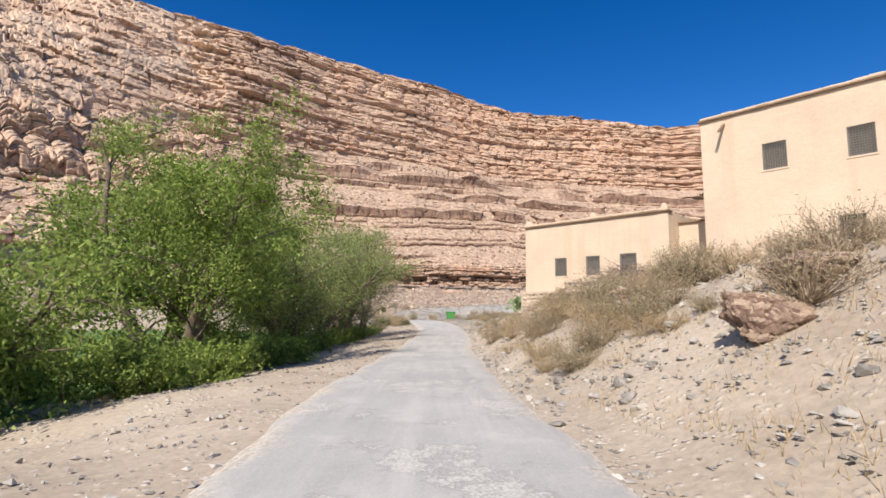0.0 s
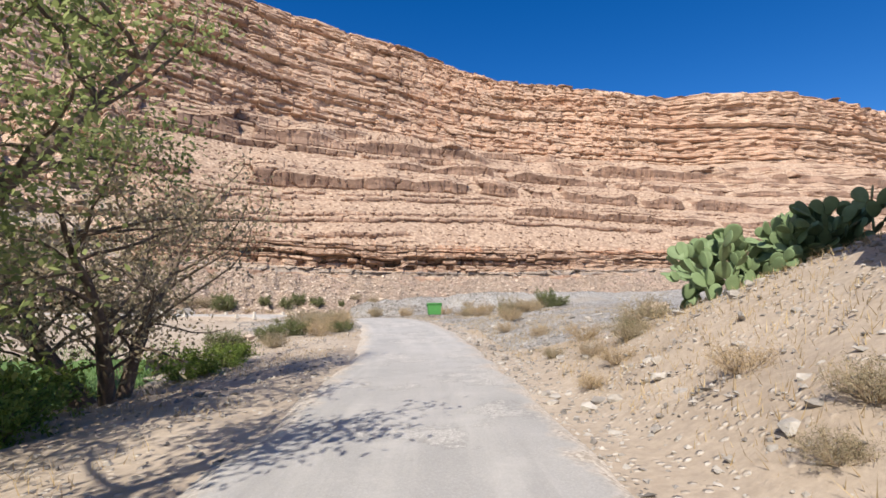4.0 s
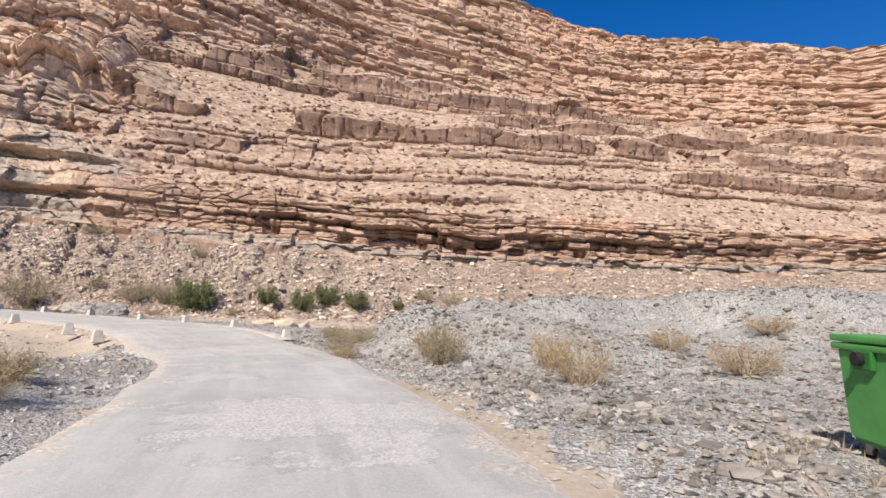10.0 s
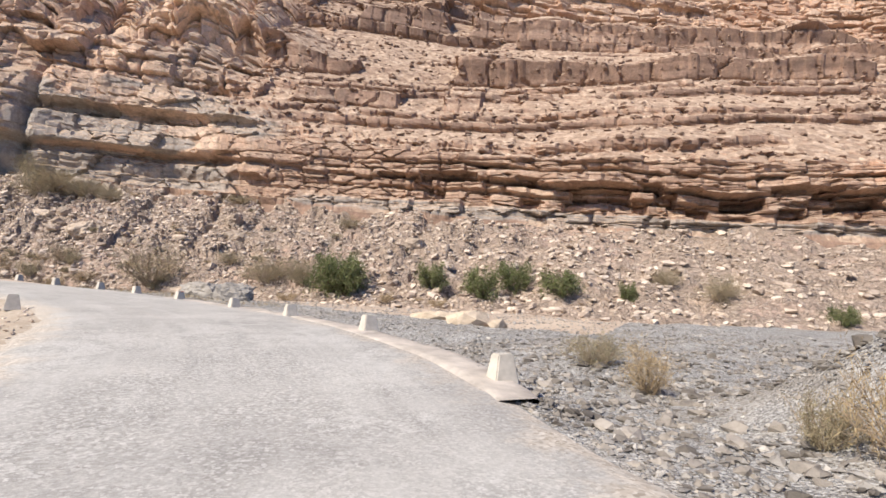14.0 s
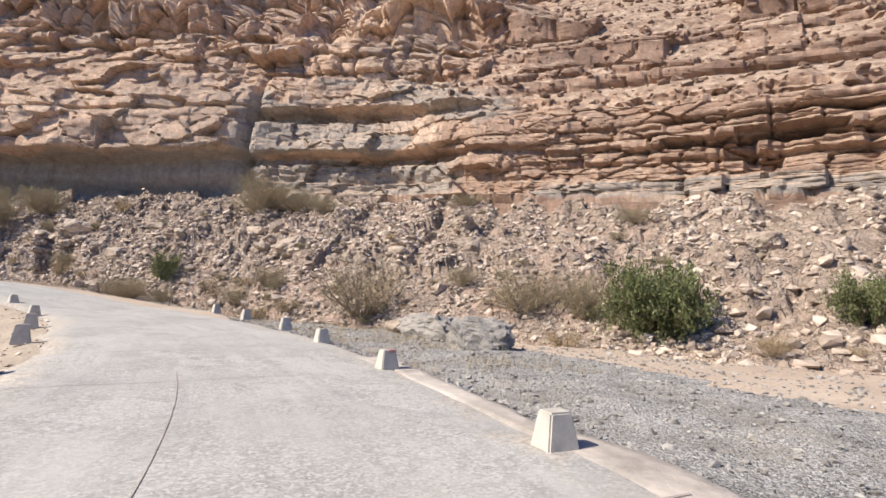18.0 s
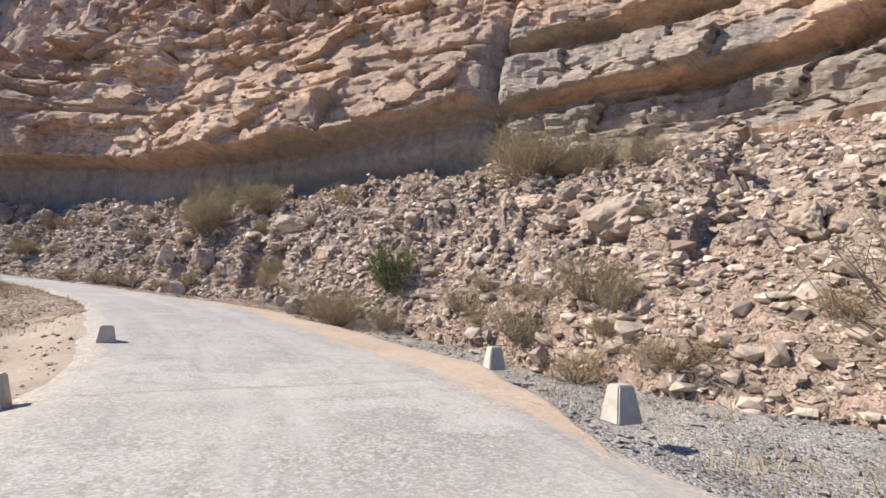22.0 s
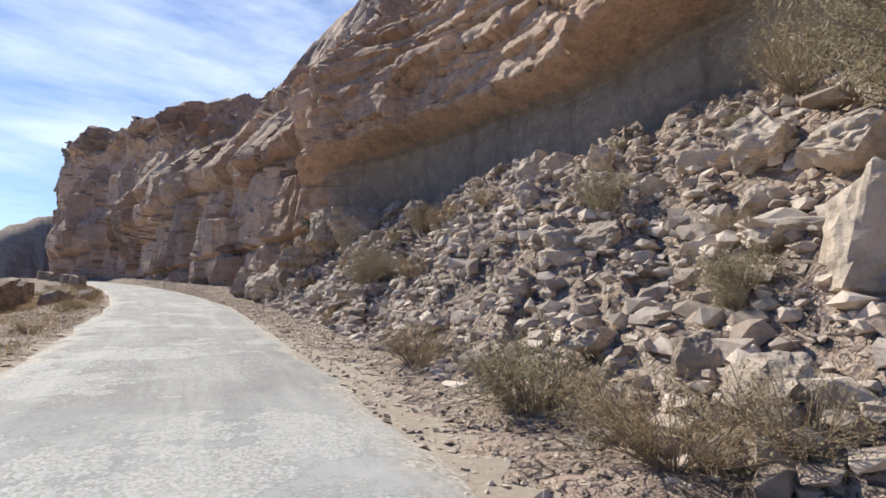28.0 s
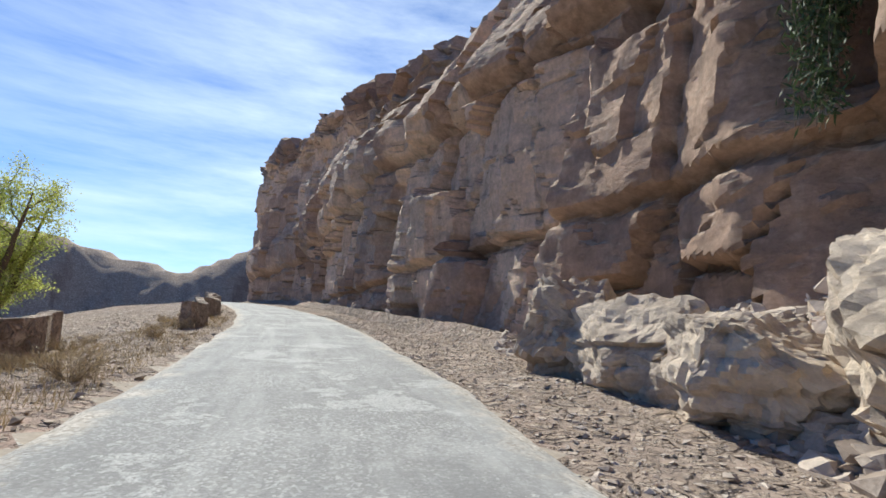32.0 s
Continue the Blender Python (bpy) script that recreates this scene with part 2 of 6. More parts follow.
def stone_material(name, dark, light, varied=True, bump=0.05):
    m = Mat(name, 0.9)
    r = m.island() if varied else m.random()
    c = m.ramp(r, (0.0, dark), (0.55, tuple((p + q) / 2 for p, q in zip(dark, light))), (1.0, light))
    c = m.mix(0.6, c, m.ramp(m.noise(7, 7, 0.7), (0.25, 0.6), (0.75, 1.25)), "MULTIPLY")
    c = m.mix(m.ramp(m.noise(1.3, 7, 0.7, m.stretched((1, 1, 1.6))), (0.47, 0.0), (0.62, 0.6)), c, tuple(0.62 * x for x in dark))
    c = m.mix(m.ramp(m.noise(0.9, 8, 0.7), (0.52, 0.0), (0.64, 0.5)), c, tuple(min(1, 1.12 * x) for x in light))
    m.colour(c)
    n1 = m.bump(m.noise(3.0, 9, 0.7, m.stretched((1, 1, 1.8))), 0.6, bump)
    m.bump(m.noise(18, 6, 0.7), 0.5, 0.03, n1)
    return m.m


M_BOULDER = stone_material("boulder_rock", (0.36, 0.285, 0.22), (0.70, 0.575, 0.46), False, 0.2)
M_RUBBLE = stone_material("rubble_stone", (0.32, 0.25, 0.2), (0.76, 0.635, 0.52))
M_PEBBLE = stone_material("grey_gravel_stone", (0.19, 0.175, 0.16), (0.53, 0.495, 0.45))
M_HEAP = stone_material("heap_stone", (0.13, 0.115, 0.10), (0.42, 0.375, 0.325))
M_GREYROCK = stone_material("grey_bedrock", (0.32, 0.295, 0.265), (0.42, 0.385, 0.345), False, 0.2)
M_OUTCROP = stone_material("outcrop_stone", (0.42, 0.325, 0.245), (0.68, 0.555, 0.43), False, 0.2)
M_BUFFROCK = stone_material("buff_slab_rock", (0.52, 0.42, 0.31), (0.66, 0.54, 0.41), False, 0.1)


def paving():
    """The road's one surface: worn asphalt, pale gravelly concrete on the ford, coarse chip seal after it."""
    m = Mat("worn_paving", 0.85)
    flow, ford, chip, edge = (m.n.new("ShaderNodeAttribute") for _ in range(4))
    for n, k in ((flow, "flow"), (ford, "ford"), (chip, "chip"), (edge, "edge")):
        n.attribute_name = k
    c = m.ramp(m.noise(0.45, 6, 0.6), (0.3, (0.37, 0.365, 0.355)), (0.7, (0.46, 0.45, 0.435)))
    f = m.ramp(m.noise(0.4, 7, 0.65), (0.3, (0.38, 0.365, 0.345)), (0.7, (0.55, 0.53, 0.495)))
    g = m.ramp(m.noise(0.6, 7, 0.65), (0.3, (0.25, 0.24, 0.23)), (0.7, (0.42, 0.405, 0.385)))
    k = m.mix(0.35, ford.outputs["Fac"], m.noise(0.7, 7, 0.7))
    c = m.mix(m.ramp(k, (0.38, 0.0), (0.62, 1.0)), c, f)
    k = m.mix(0.35, chip.outputs["Fac"], m.noise(0.7, 7, 0.7))
    c = m.mix(m.ramp(k, (0.38, 0.0), (0.62, 1.0)), c, g)
    # fine grit in the asphalt, coarse stones past it
    coarse = m.ramp(m.mix(1.0, ford.outputs["Fac"], chip.outputs["Fac"], "ADD"), (0.3, 0.0), (0.9, 1.0))
    pit = m.mix(coarse, m.cells(60, None, "F1", "Color"), m.cells(32, None, "F1", "Color"))
    few = m.mix(coarse, 0.22, m.ramp(m.noise(0.6, 6, 0.65), (0.35, 0.25), (0.6, 1.0)))
    c = m.mix(m.mix(1.0, few, m.ramp(pit, (0.2, 0.62), (0.75, 0.0)), "MULTIPLY"), c, (0.21, 0.20, 0.185))
    c = m.mix(m.mix(1.0, few, m.ramp(pit, (0.62, 0.0), (0.95, 0.5)), "MULTIPLY"), c, (0.72, 0.70, 0.67))
    c = m.mix(m.mix(coarse, 0.3, 0.55), c, m.ramp(m.noise(45, 4, 0.8), (0.3, 0.6), (0.7, 1.3)), "MULTIPLY")
    # worn-through patches with ragged rims
    worn = m.noise(0.33, 9, 0.72)
    c = m.mix(m.ramp(worn, (0.535, 0.0), (0.55, 0.75)), c, m.ramp(m.cells(38, None, "F1", "Color"), (0.1, (0.30, 0.285, 0.265)), (0.5, (0.46, 0.445, 0.42)), (0.9, (0.62, 0.605, 0.575))))
    c = m.mix(m.ramp(worn, (0.522, 0.0), (0.535, 0.5), (0.548, 0.0)), c, (0.22, 0.21, 0.195))
    # dust in streaks along the way and at the edges
    dust = (0.55, 0.535, 0.505)
    c = m.mix(m.ramp(m.noise(1.0, 7, 0.65, flow.outputs["Vector"]), (0.48, 0.0), (0.7, 0.5)), c, dust)
    c = m.mix(m.ramp(m.noise(1.3, 6, 0.6, m.stretched((1, 1, 1), (0, 0, 0.7), flow.outputs["Vector"])), (0.58, 0.0), (0.75, 0.5)), c, (0.27, 0.265, 0.26))
    c = m.mix(m.ramp(m.noise(0.9, 7, 0.7), (0.54, 0.0), (0.75, 0.5)), c, dust)
    e = m.mix(0.5, edge.outputs["Fac"], m.noise(1.1, 9, 0.72))
    c = m.mix(m.ramp(e, (0.63, 0.0), (0.72, 1.0)), c, m.ramp(m.cells(24, None, "F1", "Color"), (0.1, (0.33, 0.285, 0.235)), (0.5, (0.50, 0.44, 0.37)), (0.9, (0.66, 0.61, 0.54))))
    m.colour(c)
    n1 = m.bump(pit, 0.3, 0.012)
    m.bump(m.noise(60, 4, 0.8), 0.4, 0.02, n1)
    return m.m


M_ROAD = paving()


def plain(name, c, rough=0.8, spread=0.2, scale=4.0, bump=0.3, dist=0.02, metal=0.0):
    m = Mat(name, rough)
    k = m.ramp(m.noise(scale, 8, 0.65), (0.25, 1 - spread), (0.75, 1 + spread))
    m.colour(m.mix(1.0, c, k, "MULTIPLY"))
    m.b.inputs["Metallic"].default_value = metal
    m.bump(m.noise(scale * 6, 6, 0.7), bump, dist)
    return m.m


M_SAND = soil("washed_sand", (0.44, 0.34, 0.26), (0.56, 0.46, 0.365), (0.60, 0.53, 0.45), 14, 0.8, 0.03).m
M_SLAB = plain("ford_edge_concrete", (0.46, 0.41, 0.36), 0.9, 0.5, 1.2, 0.6, 0.03)
M_BOLLARD = plain("bollard_concrete", (0.52, 0.48, 0.42), 0.9, 0.25, 5, 0.5, 0.012)
M_REDPAINT = plain("faded_red_paint", (0.42, 0.23, 0.21), 0.85, 0.5, 12)
M_GREENPLASTIC = plain("green_plastic", (0.075, 0.255, 0.07), 0.42, 0.16, 3, 0.15, 0.004)
M_DARKGREEN = plain("dark_green_plastic", (0.03, 0.15, 0.035), 0.5, 0.12, 3, 0.15, 0.004)
M_BLACK = plain("black_rubber", (0.02, 0.02, 0.02), 0.6, 0.2, 20)
M_STEEL = plain("galvanised_steel", (0.45, 0.45, 0.44), 0.4, 0.15, 20, 0.2, 0.002, 0.9)
M_IRON = plain("window_lattice_iron", (0.20, 0.185, 0.17), 0.6, 0.2, 20)
M_DARKROOM = plain("dark_interior", (0.13, 0.12, 0.11), 0.9, 0.2)
M_BARK = plain("grey_brown_bark", (0.17, 0.13, 0.10), 0.9, 0.4, 9, 0.9, 0.03)
M_TWIG = plain("dry_twig", (0.30, 0.23, 0.16), 0.9, 0.35, 6)
M_BRUSH = plain("grey_brushwood", (0.22, 0.165, 0.14), 0.9, 0.4, 6)
M_REED = plain("reed_mat_eave", (0.25, 0.17, 0.11), 0.9, 0.4, 14, 0.8, 0.03)


def plaster():
    m = Mat("earth_plaster", 0.92)
    c = m.ramp(m.noise(0.5, 7, 0.6), (0.3, (0.56, 0.45, 0.35)), (0.7, (0.635, 0.52, 0.405)))
    drip = m.noise(1.3, 6, 0.65, m.stretched((1, 1, 0.09)))
    c = m.mix(m.ramp(drip, (0.52, 0.0), (0.78, 0.6)), c, (0.52, 0.37, 0.25))
    c = m.mix(0.3, c, m.ramp(m.noise(12, 6, 0.7), (0.3, 0.75), (0.7, 1.15)), "MULTIPLY")
    m.colour(c)
    n1 = m.bump(m.noise(3, 8, 0.7), 0.5, 0.05)
    m.bump(m.noise(25, 6, 0.7), 0.4, 0.01, n1)
    return m.m


M_PLASTER = plaster()


def leaf(name, dark, light, trans=0.35):
    m = Mat(name, 0.6)
    c = m.ramp(m.island(), (0.0, dark), (1.0, light))
    c = m.mix(0.5, c, m.ramp(m.noise(0.8, 4, 0.6), (0.3, 0.6), (0.7, 1.3)), "MULTIPLY")
    m.colour(c)
    t = m.node("ShaderNodeBsdfTranslucent")
    m.l.new(c, t.inputs["Color"])
    mixer = m.node("ShaderNodeMixShader", Fac=trans)
    m.l.new(m.b.outputs["BSDF"], mixer.inputs[1])
    m.l.new(t.outputs["BSDF"], mixer.inputs[2])
    m.l.new(mixer.outputs["Shader"], m.n["Material Output"].inputs["Surface"])
    return m.m


M_LEAF = leaf("green_leaf", (0.12, 0.19, 0.04), (0.38, 0.48, 0.12), 0.5)
M_LEAFGREY = leaf("grey_green_leaf", (0.17, 0.22, 0.075), (0.44, 0.50, 0.20), 0.5)
M_LEAFYELLOW = leaf("yellow_green_leaf", (0.34, 0.38, 0.09), (0.60, 0.62, 0.18), 0.55)
M_DRY = leaf("dry_straw", (0.30, 0.22, 0.12), (0.55, 0.43, 0.25), 0.2)
M_SAGE = leaf("sage_leaf", (0.24, 0.205, 0.125), (0.46, 0.40, 0.265), 0.3)
M_SHRUBGREEN = leaf("dark_shrub_leaf", (0.085, 0.105, 0.04), (0.23, 0.25, 0.11), 0.3)
M_HANGING = leaf("dark_hanging_leaf", (0.03, 0.05, 0.022), (0.075, 0.11, 0.05), 0.2)
M_GRASS = leaf("field_grass", (0.07, 0.15, 0.035), (0.16, 0.27, 0.075), 0.3)
M_CACTUS = plain("prickly_pear_pad", (0.17, 0.24, 0.12), 0.6, 0.3, 3, 0.3, 0.01)
M_FIELD = plain("irrigated_field", (0.11, 0.185, 0.06), 0.9, 0.35, 1.5, 0.6, 0.05)

# ---------------------------------------------------------------- plan
# the road's centre line with its height, from the village to the bend beyond the crag
ROAD = [
    (0.1, -20, 0.1), (0.0, 0, 0.0), (-0.3, 12, -0.2), (-0.2, 24, -0.5), (0.2, 35, -0.55), (0.4, 45, -0.7),
    (0.2, 55, -0.7), (-0.9, 65, -0.55), (-2.9, 73, -0.52), (-5.8, 80, -0.63), (-10.0, 87.6, -0.9), (-14.6, 92.9, -0.95),
    (-20.0, 97.2, -0.65), (-28.2, 101.4, -0.62), (-37.5, 103.8, -0.44), (-47.2, 104.7, -0.26), (-54.9, 103.9, 0.0), (-60.5, 102.3, 0.55),
    (-65.2, 100.2, 1.1), (-72.4, 95.2, 1.75), (-79.1, 87.7, 2.5), (-85.7, 79.2, 3.25), (-90.2, 73.2, 3.9), (-96.0, 64.5, 4.75),
    (-103.0, 52.5, 5.9), (-109.0, 40.0, 7.0), (-117.0, 20.0, 8.6), (-130.0, -15.0, 10.8), (-150.0, -70.0, 13.0),
]


def spline(points, step):
    """A smooth line through points, sampled about every step metres."""
    p = np.array(points, float)
    p = np.vstack([2 * p[0] - p[1], p, 2 * p[-1] - p[-2]])
    out = []
    for i in range(1, len(p) - 2):
        n = max(2, int(np.linalg.norm(p[i + 1] - p[i]) / step))
        for k in range(n):
            t = k / n
            out.append(0.5 * (2 * p[i] + (p[i + 1] - p[i - 1]) * t + (2 * p[i - 1] - 5 * p[i] + 4 * p[i + 1] - p[i + 2]) * t**2 + (3 * p[i] - p[i - 1] - 3 * p[i + 1] + p[i + 2]) * t**3))
    out.append(p[-2])
    return np.array(out)


ROADLINE = spline(ROAD, 1.0)
ROADS = np.r_[0, np.cumsum(np.hypot(*np.diff(ROADLINE[:, :2], axis=0).T))]


def road_at(x, y):
    """Along, across (right is plus) and height of the road for arrays of places."""
    x, y = np.ravel(x).astype(float), np.ravel(y).astype(float)
    s, d, z = np.empty_like(x), np.empty_like(x), np.empty_like(x)
    a, e = ROADLINE[:-1], np.diff(ROADLINE, axis=0)
    ll = (e[:, :2] ** 2).sum(1)
    for k in range(0, len(x), 4000):
        px, py = x[k : k + 4000, None] - a[None, :, 0], y[k : k + 4000, None] - a[None, :, 1]
        u = ((px * e[:, 0] + py * e[:, 1]) / ll).clip(0, 1)
        rx, ry = px - u * e[:, 0], py - u * e[:, 1]
        dd = rx**2 + ry**2
        i = dd.argmin(1)
        j = np.arange(len(i))
        side = np.sign(rx[j, i] * e[i, 1] - ry[j, i] * e[i, 0])
        s[k : k + 4000] = ROADS[i] + u[j, i] * np.sqrt(ll[i])
        d[k : k + 4000] = side * np.sqrt(dd[j, i])
        z[k : k + 4000] = a[i, 2] + u[j, i] * e[i, 2]
    return s, d, z


def road_point(s, d=0.0):
    """The place on the road at a length along it and a distance across."""
    x, y, z = (float(np.interp(s, ROADS, ROADLINE[:, k])) for k in range(3))
    x2, y2 = (float(np.interp(s + 0.5, ROADS, ROADLINE[:, k])) for k in range(2))
    h = math.hypot(x2 - x, y2 - y) or 1
    tx, ty = (x2 - x) / h, (y2 - y) / h
    return Vector((x + ty * d, y - tx * d, z)), math.atan2(-tx, ty)


def lattice(n, seed):
    return np.random.RandomState(seed).rand(n, n)


_L = [lattice(256, 11 + k) for k in range(4)]


def vnoise(x, y, k=0):
    """Smooth value noise, 0 to 1, of arrays."""
    x, y = np.asarray(x, float), np.asarray(y, float)
    xi, yi = np.floor(x).astype(int), np.floor(y).astype(int)
    fx, fy = x - xi, y - yi
    fx, fy = fx * fx * (3 - 2 * fx), fy * fy * (3 - 2 * fy)
    g = _L[k]
    a, b = g[xi % 256, yi % 256], g[(xi + 1) % 256, yi % 256]
    c, e = g[xi % 256, (yi + 1) % 256], g[(xi + 1) % 256, (yi + 1) % 256]
    return (a * (1 - fx) + b * fx) * (1 - fy) + (c * (1 - fx) + e * fx) * fy


def fractal(x, y, octaves=4, k=0):
    out, amp, tot = 0, 1.0, 0
    for o in range(octaves):
        out = out + amp * vnoise(x * 2**o + 17.3 * o, y * 2**o + 5.1 * o, (k + o) % 4)
        tot += amp
        amp *= 0.5
    return out / tot


def smooth(a, b, x):
    t = np.clip((x - a) / (b - a), 0, 1)
    return t * t * (3 - 2 * t)


def half_left(s):
    return np.interp(s, [0, 50, 70, 78, 100, 112, 118, 165, 172, 185, 205, 300], [1.9, 1.9, 2.3, 2.9, 2.7, 3.0, 3.3, 3.2, 2.8, 2.6, 2.5, 2.5])


def half_right(s):
    return np.interp(s, [0, 50, 70, 95, 112, 118, 158, 168, 175, 185, 205, 300], [1.8, 1.4, 1.4, 1.8, 2.4, 2.9, 3.2, 2.0, 1.2, 1.6, 2.4, 2.5])


def height(x, y):
    """The ground's height."""
    x, y = np.ravel(x).astype(float), np.ravel(y).astype(float)
    s, d, z = road_at(x, y)
    r, left = np.maximum(d - half_right(s), 0), np.maximum(-d - half_left(s), 0)
    h = z - 0.05 - 0.02 * smooth(0, 0.6, r) - 0.02 * smooth(0, 0.6, left)
    # bank under the houses
    bank = smooth(8, 24, s) * (1 - smooth(56, 68, s))
    h += bank * np.interp(r, [0, 0.8, 2.2, 5.0, 8, 14, 30], [0, 0.05, 0.8, 2.35, 3.3, 4.2, 5.5])
    mid = smooth(54, 64, s) * (1 - smooth(82, 92, s))
    h += mid * np.interp(r, [0, 1.2, 3, 7, 14, 40], [0, 0.05, 0.5, 0.9, 1.2, 2.2])
    far = smooth(84, 92, s) * (1 - smooth(112, 118, s))
    h += far * np.interp(r, [0, 7, 14, 40], [0, 0.0, 0.7, 1.6])
    # gravel heaps along the wadi
    ridge = np.exp(-(((y - (96.5 - 0.10 * (x + 7) + 0.9 * np.sin(x * 0.6))) / 2.7) ** 2)) * smooth(-11.5, -7.0, x) * (1 - 0.5 * smooth(6, 30, x))
    h += ridge * (1.9 + 0.9 * (fractal(x * 0.35, y * 0.35, 3, 1) - 0.5)) * smooth(2.2, 4.5, r)
    h += 0.9 * np.exp(-(((x + 1.5) / 4) ** 2) - ((y - 91.0) / 2.6) ** 2) * smooth(1.5, 3.5, r)
    h += 1.75 * np.exp(-np.hypot((x + 6.6) / 2.1, (y - 92.6) / 1.9) ** 1.5) * smooth(1.2, 3.0, r)
    # wadi bed below the ford
    bed = smooth(114, 119, s) * (1 - smooth(160, 168, s)) * smooth(0.5, 1.6, r)
    h += bed * (-0.33 - 0.25 * (fractal(x * 0.2, y * 0.2, 3) - 0.3))
    bedl = smooth(112, 118, s) * (1 - smooth(165, 175, s)) * smooth(0.4, 1.5, left)
    h -= bedl * 0.35
    # fields and banks to the left
    fall = (1 - smooth(70, 84, s)) * smooth(0.6, 7, left)
    h -= 0.65 * fall
    h += smooth(80, 96, s) * (1 - smooth(108, 116, s)) * 0.35 * np.exp(-(((left - 2.5) / 1.6) ** 2))
    leftend = smooth(168, 182, s)
    h += leftend * np.interp(left, [0, 0.5, 2.0, 4, 8, 30], [0, 0.08, 0.12, -0.4, -0.9, -1.5])
    # one even plain inside the bend
    w = smooth(9, 26, left)
    h = h * (1 - w) + w * (-1.1 + 0.085 * np.maximum(-x - 45, 0))
    # unevenness, none on the road
    off = smooth(0.2, 2.0, np.maximum(r, left))
    h += off * (0.30 * (fractal(x * 0.45, y * 0.45, 4) - 0.5) + 0.16 * (fractal(x * 2.1, y * 2.1, 3, 2) - 0.5)) * (1 + 0.8 * bank)
    return h


def mesh_grid(name, x, y, z, material, soft=True):
    """A sheet from arrays of shape rows by columns."""
    r, c = x.shape
    me = bpy.data.meshes.new(name)
    i = np.arange(r * c).reshape(r, c)
    q = np.stack([i[:-1, :-1], i[:-1, 1:], i[1:, 1:], i[1:, :-1]], -1).reshape(-1, 4)
    me.vertices.add(r * c)
    me.vertices.foreach_set("co", np.stack([x, y, z], -1).astype(np.float32).ravel())
    me.loops.add(q.size)
    me.loops.foreach_set("vertex_index", q.astype(np.int32).ravel())
    me.polygons.add(len(q))
    me.polygons.foreach_set("loop_start", np.arange(0, q.size, 4, dtype=np.int32))
    me.polygons.foreach_set("use_smooth", np.full(len(q), soft, dtype=bool))
    me.update(calc_edges=True)
    me.materials.append(material)
    return me


def mesh_soup(name, verts, faces, material, smooth_it=False):
    """A mesh from arrays of corners and of triangles or quads."""
    me = bpy.data.meshes.new(name)
    n = faces.shape[1]
    me.vertices.add(len(verts))
    me.vertices.foreach_set("co", verts.astype(np.float32).ravel())
    me.loops.add(faces.size)
    me.loops.foreach_set("vertex_index", faces.astype(np.int32).ravel())
    me.polygons.add(len(faces))
    me.polygons.foreach_set("loop_start", np.arange(0, faces.size, n, dtype=np.int32))
    me.polygons.foreach_set("use_smooth", np.full(len(faces), smooth_it, dtype=bool))
    me.update(calc_edges=True)
    if material:
        me.materials.append(material)
    return me


def part(name, bm, material, parent, label=""):
    """Links a bmesh as one mesh object under a thing or a part."""
    me = bpy.data.meshes.new(name)
    bm.normal_update()
    bm.to_mesh(me)
    bm.free()
    me.materials.append(material)
    ob = new(name, me)
    ob.parent = parent
    if label:
        ob["label"] = label
    return ob


def empty(name, m, label, category, group="", kind=""):
    ob = new(name)
    ob.matrix_world = m
    return tagged(ob, label, category, group, kind)


def box(bm, x0, y0, z0, x1, y1, z1, bevel=0.0):
    r = bmesh.ops.create_cube(bm, size=1.0, matrix=Matrix.Translation(((x0 + x1) / 2, (y0 + y1) / 2, (z0 + z1) / 2)) @ Matrix.Diagonal((x1 - x0, y1 - y0, z1 - z0, 1)))
    if bevel:
        es = list({e for v in r["verts"] for e in v.link_edges})
        bmesh.ops.bevel(bm, geom=es, offset=bevel, segments=2, affect="EDGES", profile=0.6)
    return bm


# ---------------------------------------------------------------- ground


def axis(parts):
    out = []
    for a, b, step in parts:
        out += list(np.arange(a, b, step))
    return np.array(out + [parts[-1][1]])


gx = axis([(-2500, -400, 300), (-400, -160, 30), (-160, -116, 4), (-116, 26, 0.5), (26, 80, 3), (80, 400, 40), (400, 2600, 300)])
gy = axis([(-2500, -300, 300), (-300, -60, 20), (-60, -4, 2.5), (-4, 128, 0.5), (128, 160, 4), (160, 400, 40), (400, 2600, 300)])
GX, GY = np.meshgrid(gx, gy)
GZ = height(GX, GY).reshape(GX.shape)
ground = tagged(new("ground", mesh_grid("ground", GX, GY, GZ, M_GROUND)), "pale stony desert ground with gravel and dust", "ground", kind="structure")
# fields and wadi take other materials where they lie
ground.data.materials.append(M_GRAVEL)
ground.data.materials.append(M_FIELD)
ground.data.materials.append(M_TALUS)
ground.data.materials.append(M_SAND)
fs, fd, fz = road_at((GX[:-1, :-1] + GX[1:, 1:]).ravel() / 2, (GY[:-1, :-1] + GY[1:, 1:]).ravel() / 2)
fx, fy = (GX[:-1, :-1] + GX[1:, 1:]).ravel() / 2, (GY[:-1, :-1] + GY[1:, 1:]).ravel() / 2
index = np.zeros(len(fs), dtype=np.int32)
wob = 2.5 * (fractal(fx * 0.3, fy * 0.3, 3, 2) - 0.5)
index[(fy > 84 + wob - 0.02 * fx) & (fx > -58 + wob) & (fx < 60) & (fd > 1.5)] = 1
index[(fs > 108) & (fs < 165) & (fd > 2) & (fx > -60)] = 1
index[(fs > 67 + 3 * wob) & (fs < 110) & (fd > 2.6 + 0.8 * wob)] = 1
index[(fs > 82 + 2 * wob) & (fs < 118) & (fd < -2.6 + 0.6 * wob) & (fd > -9 + 2 * wob)] = 1
index[(fd < -9 - wob) & (fd > -40) & (fs > 26) & (fs < 74)] = 2
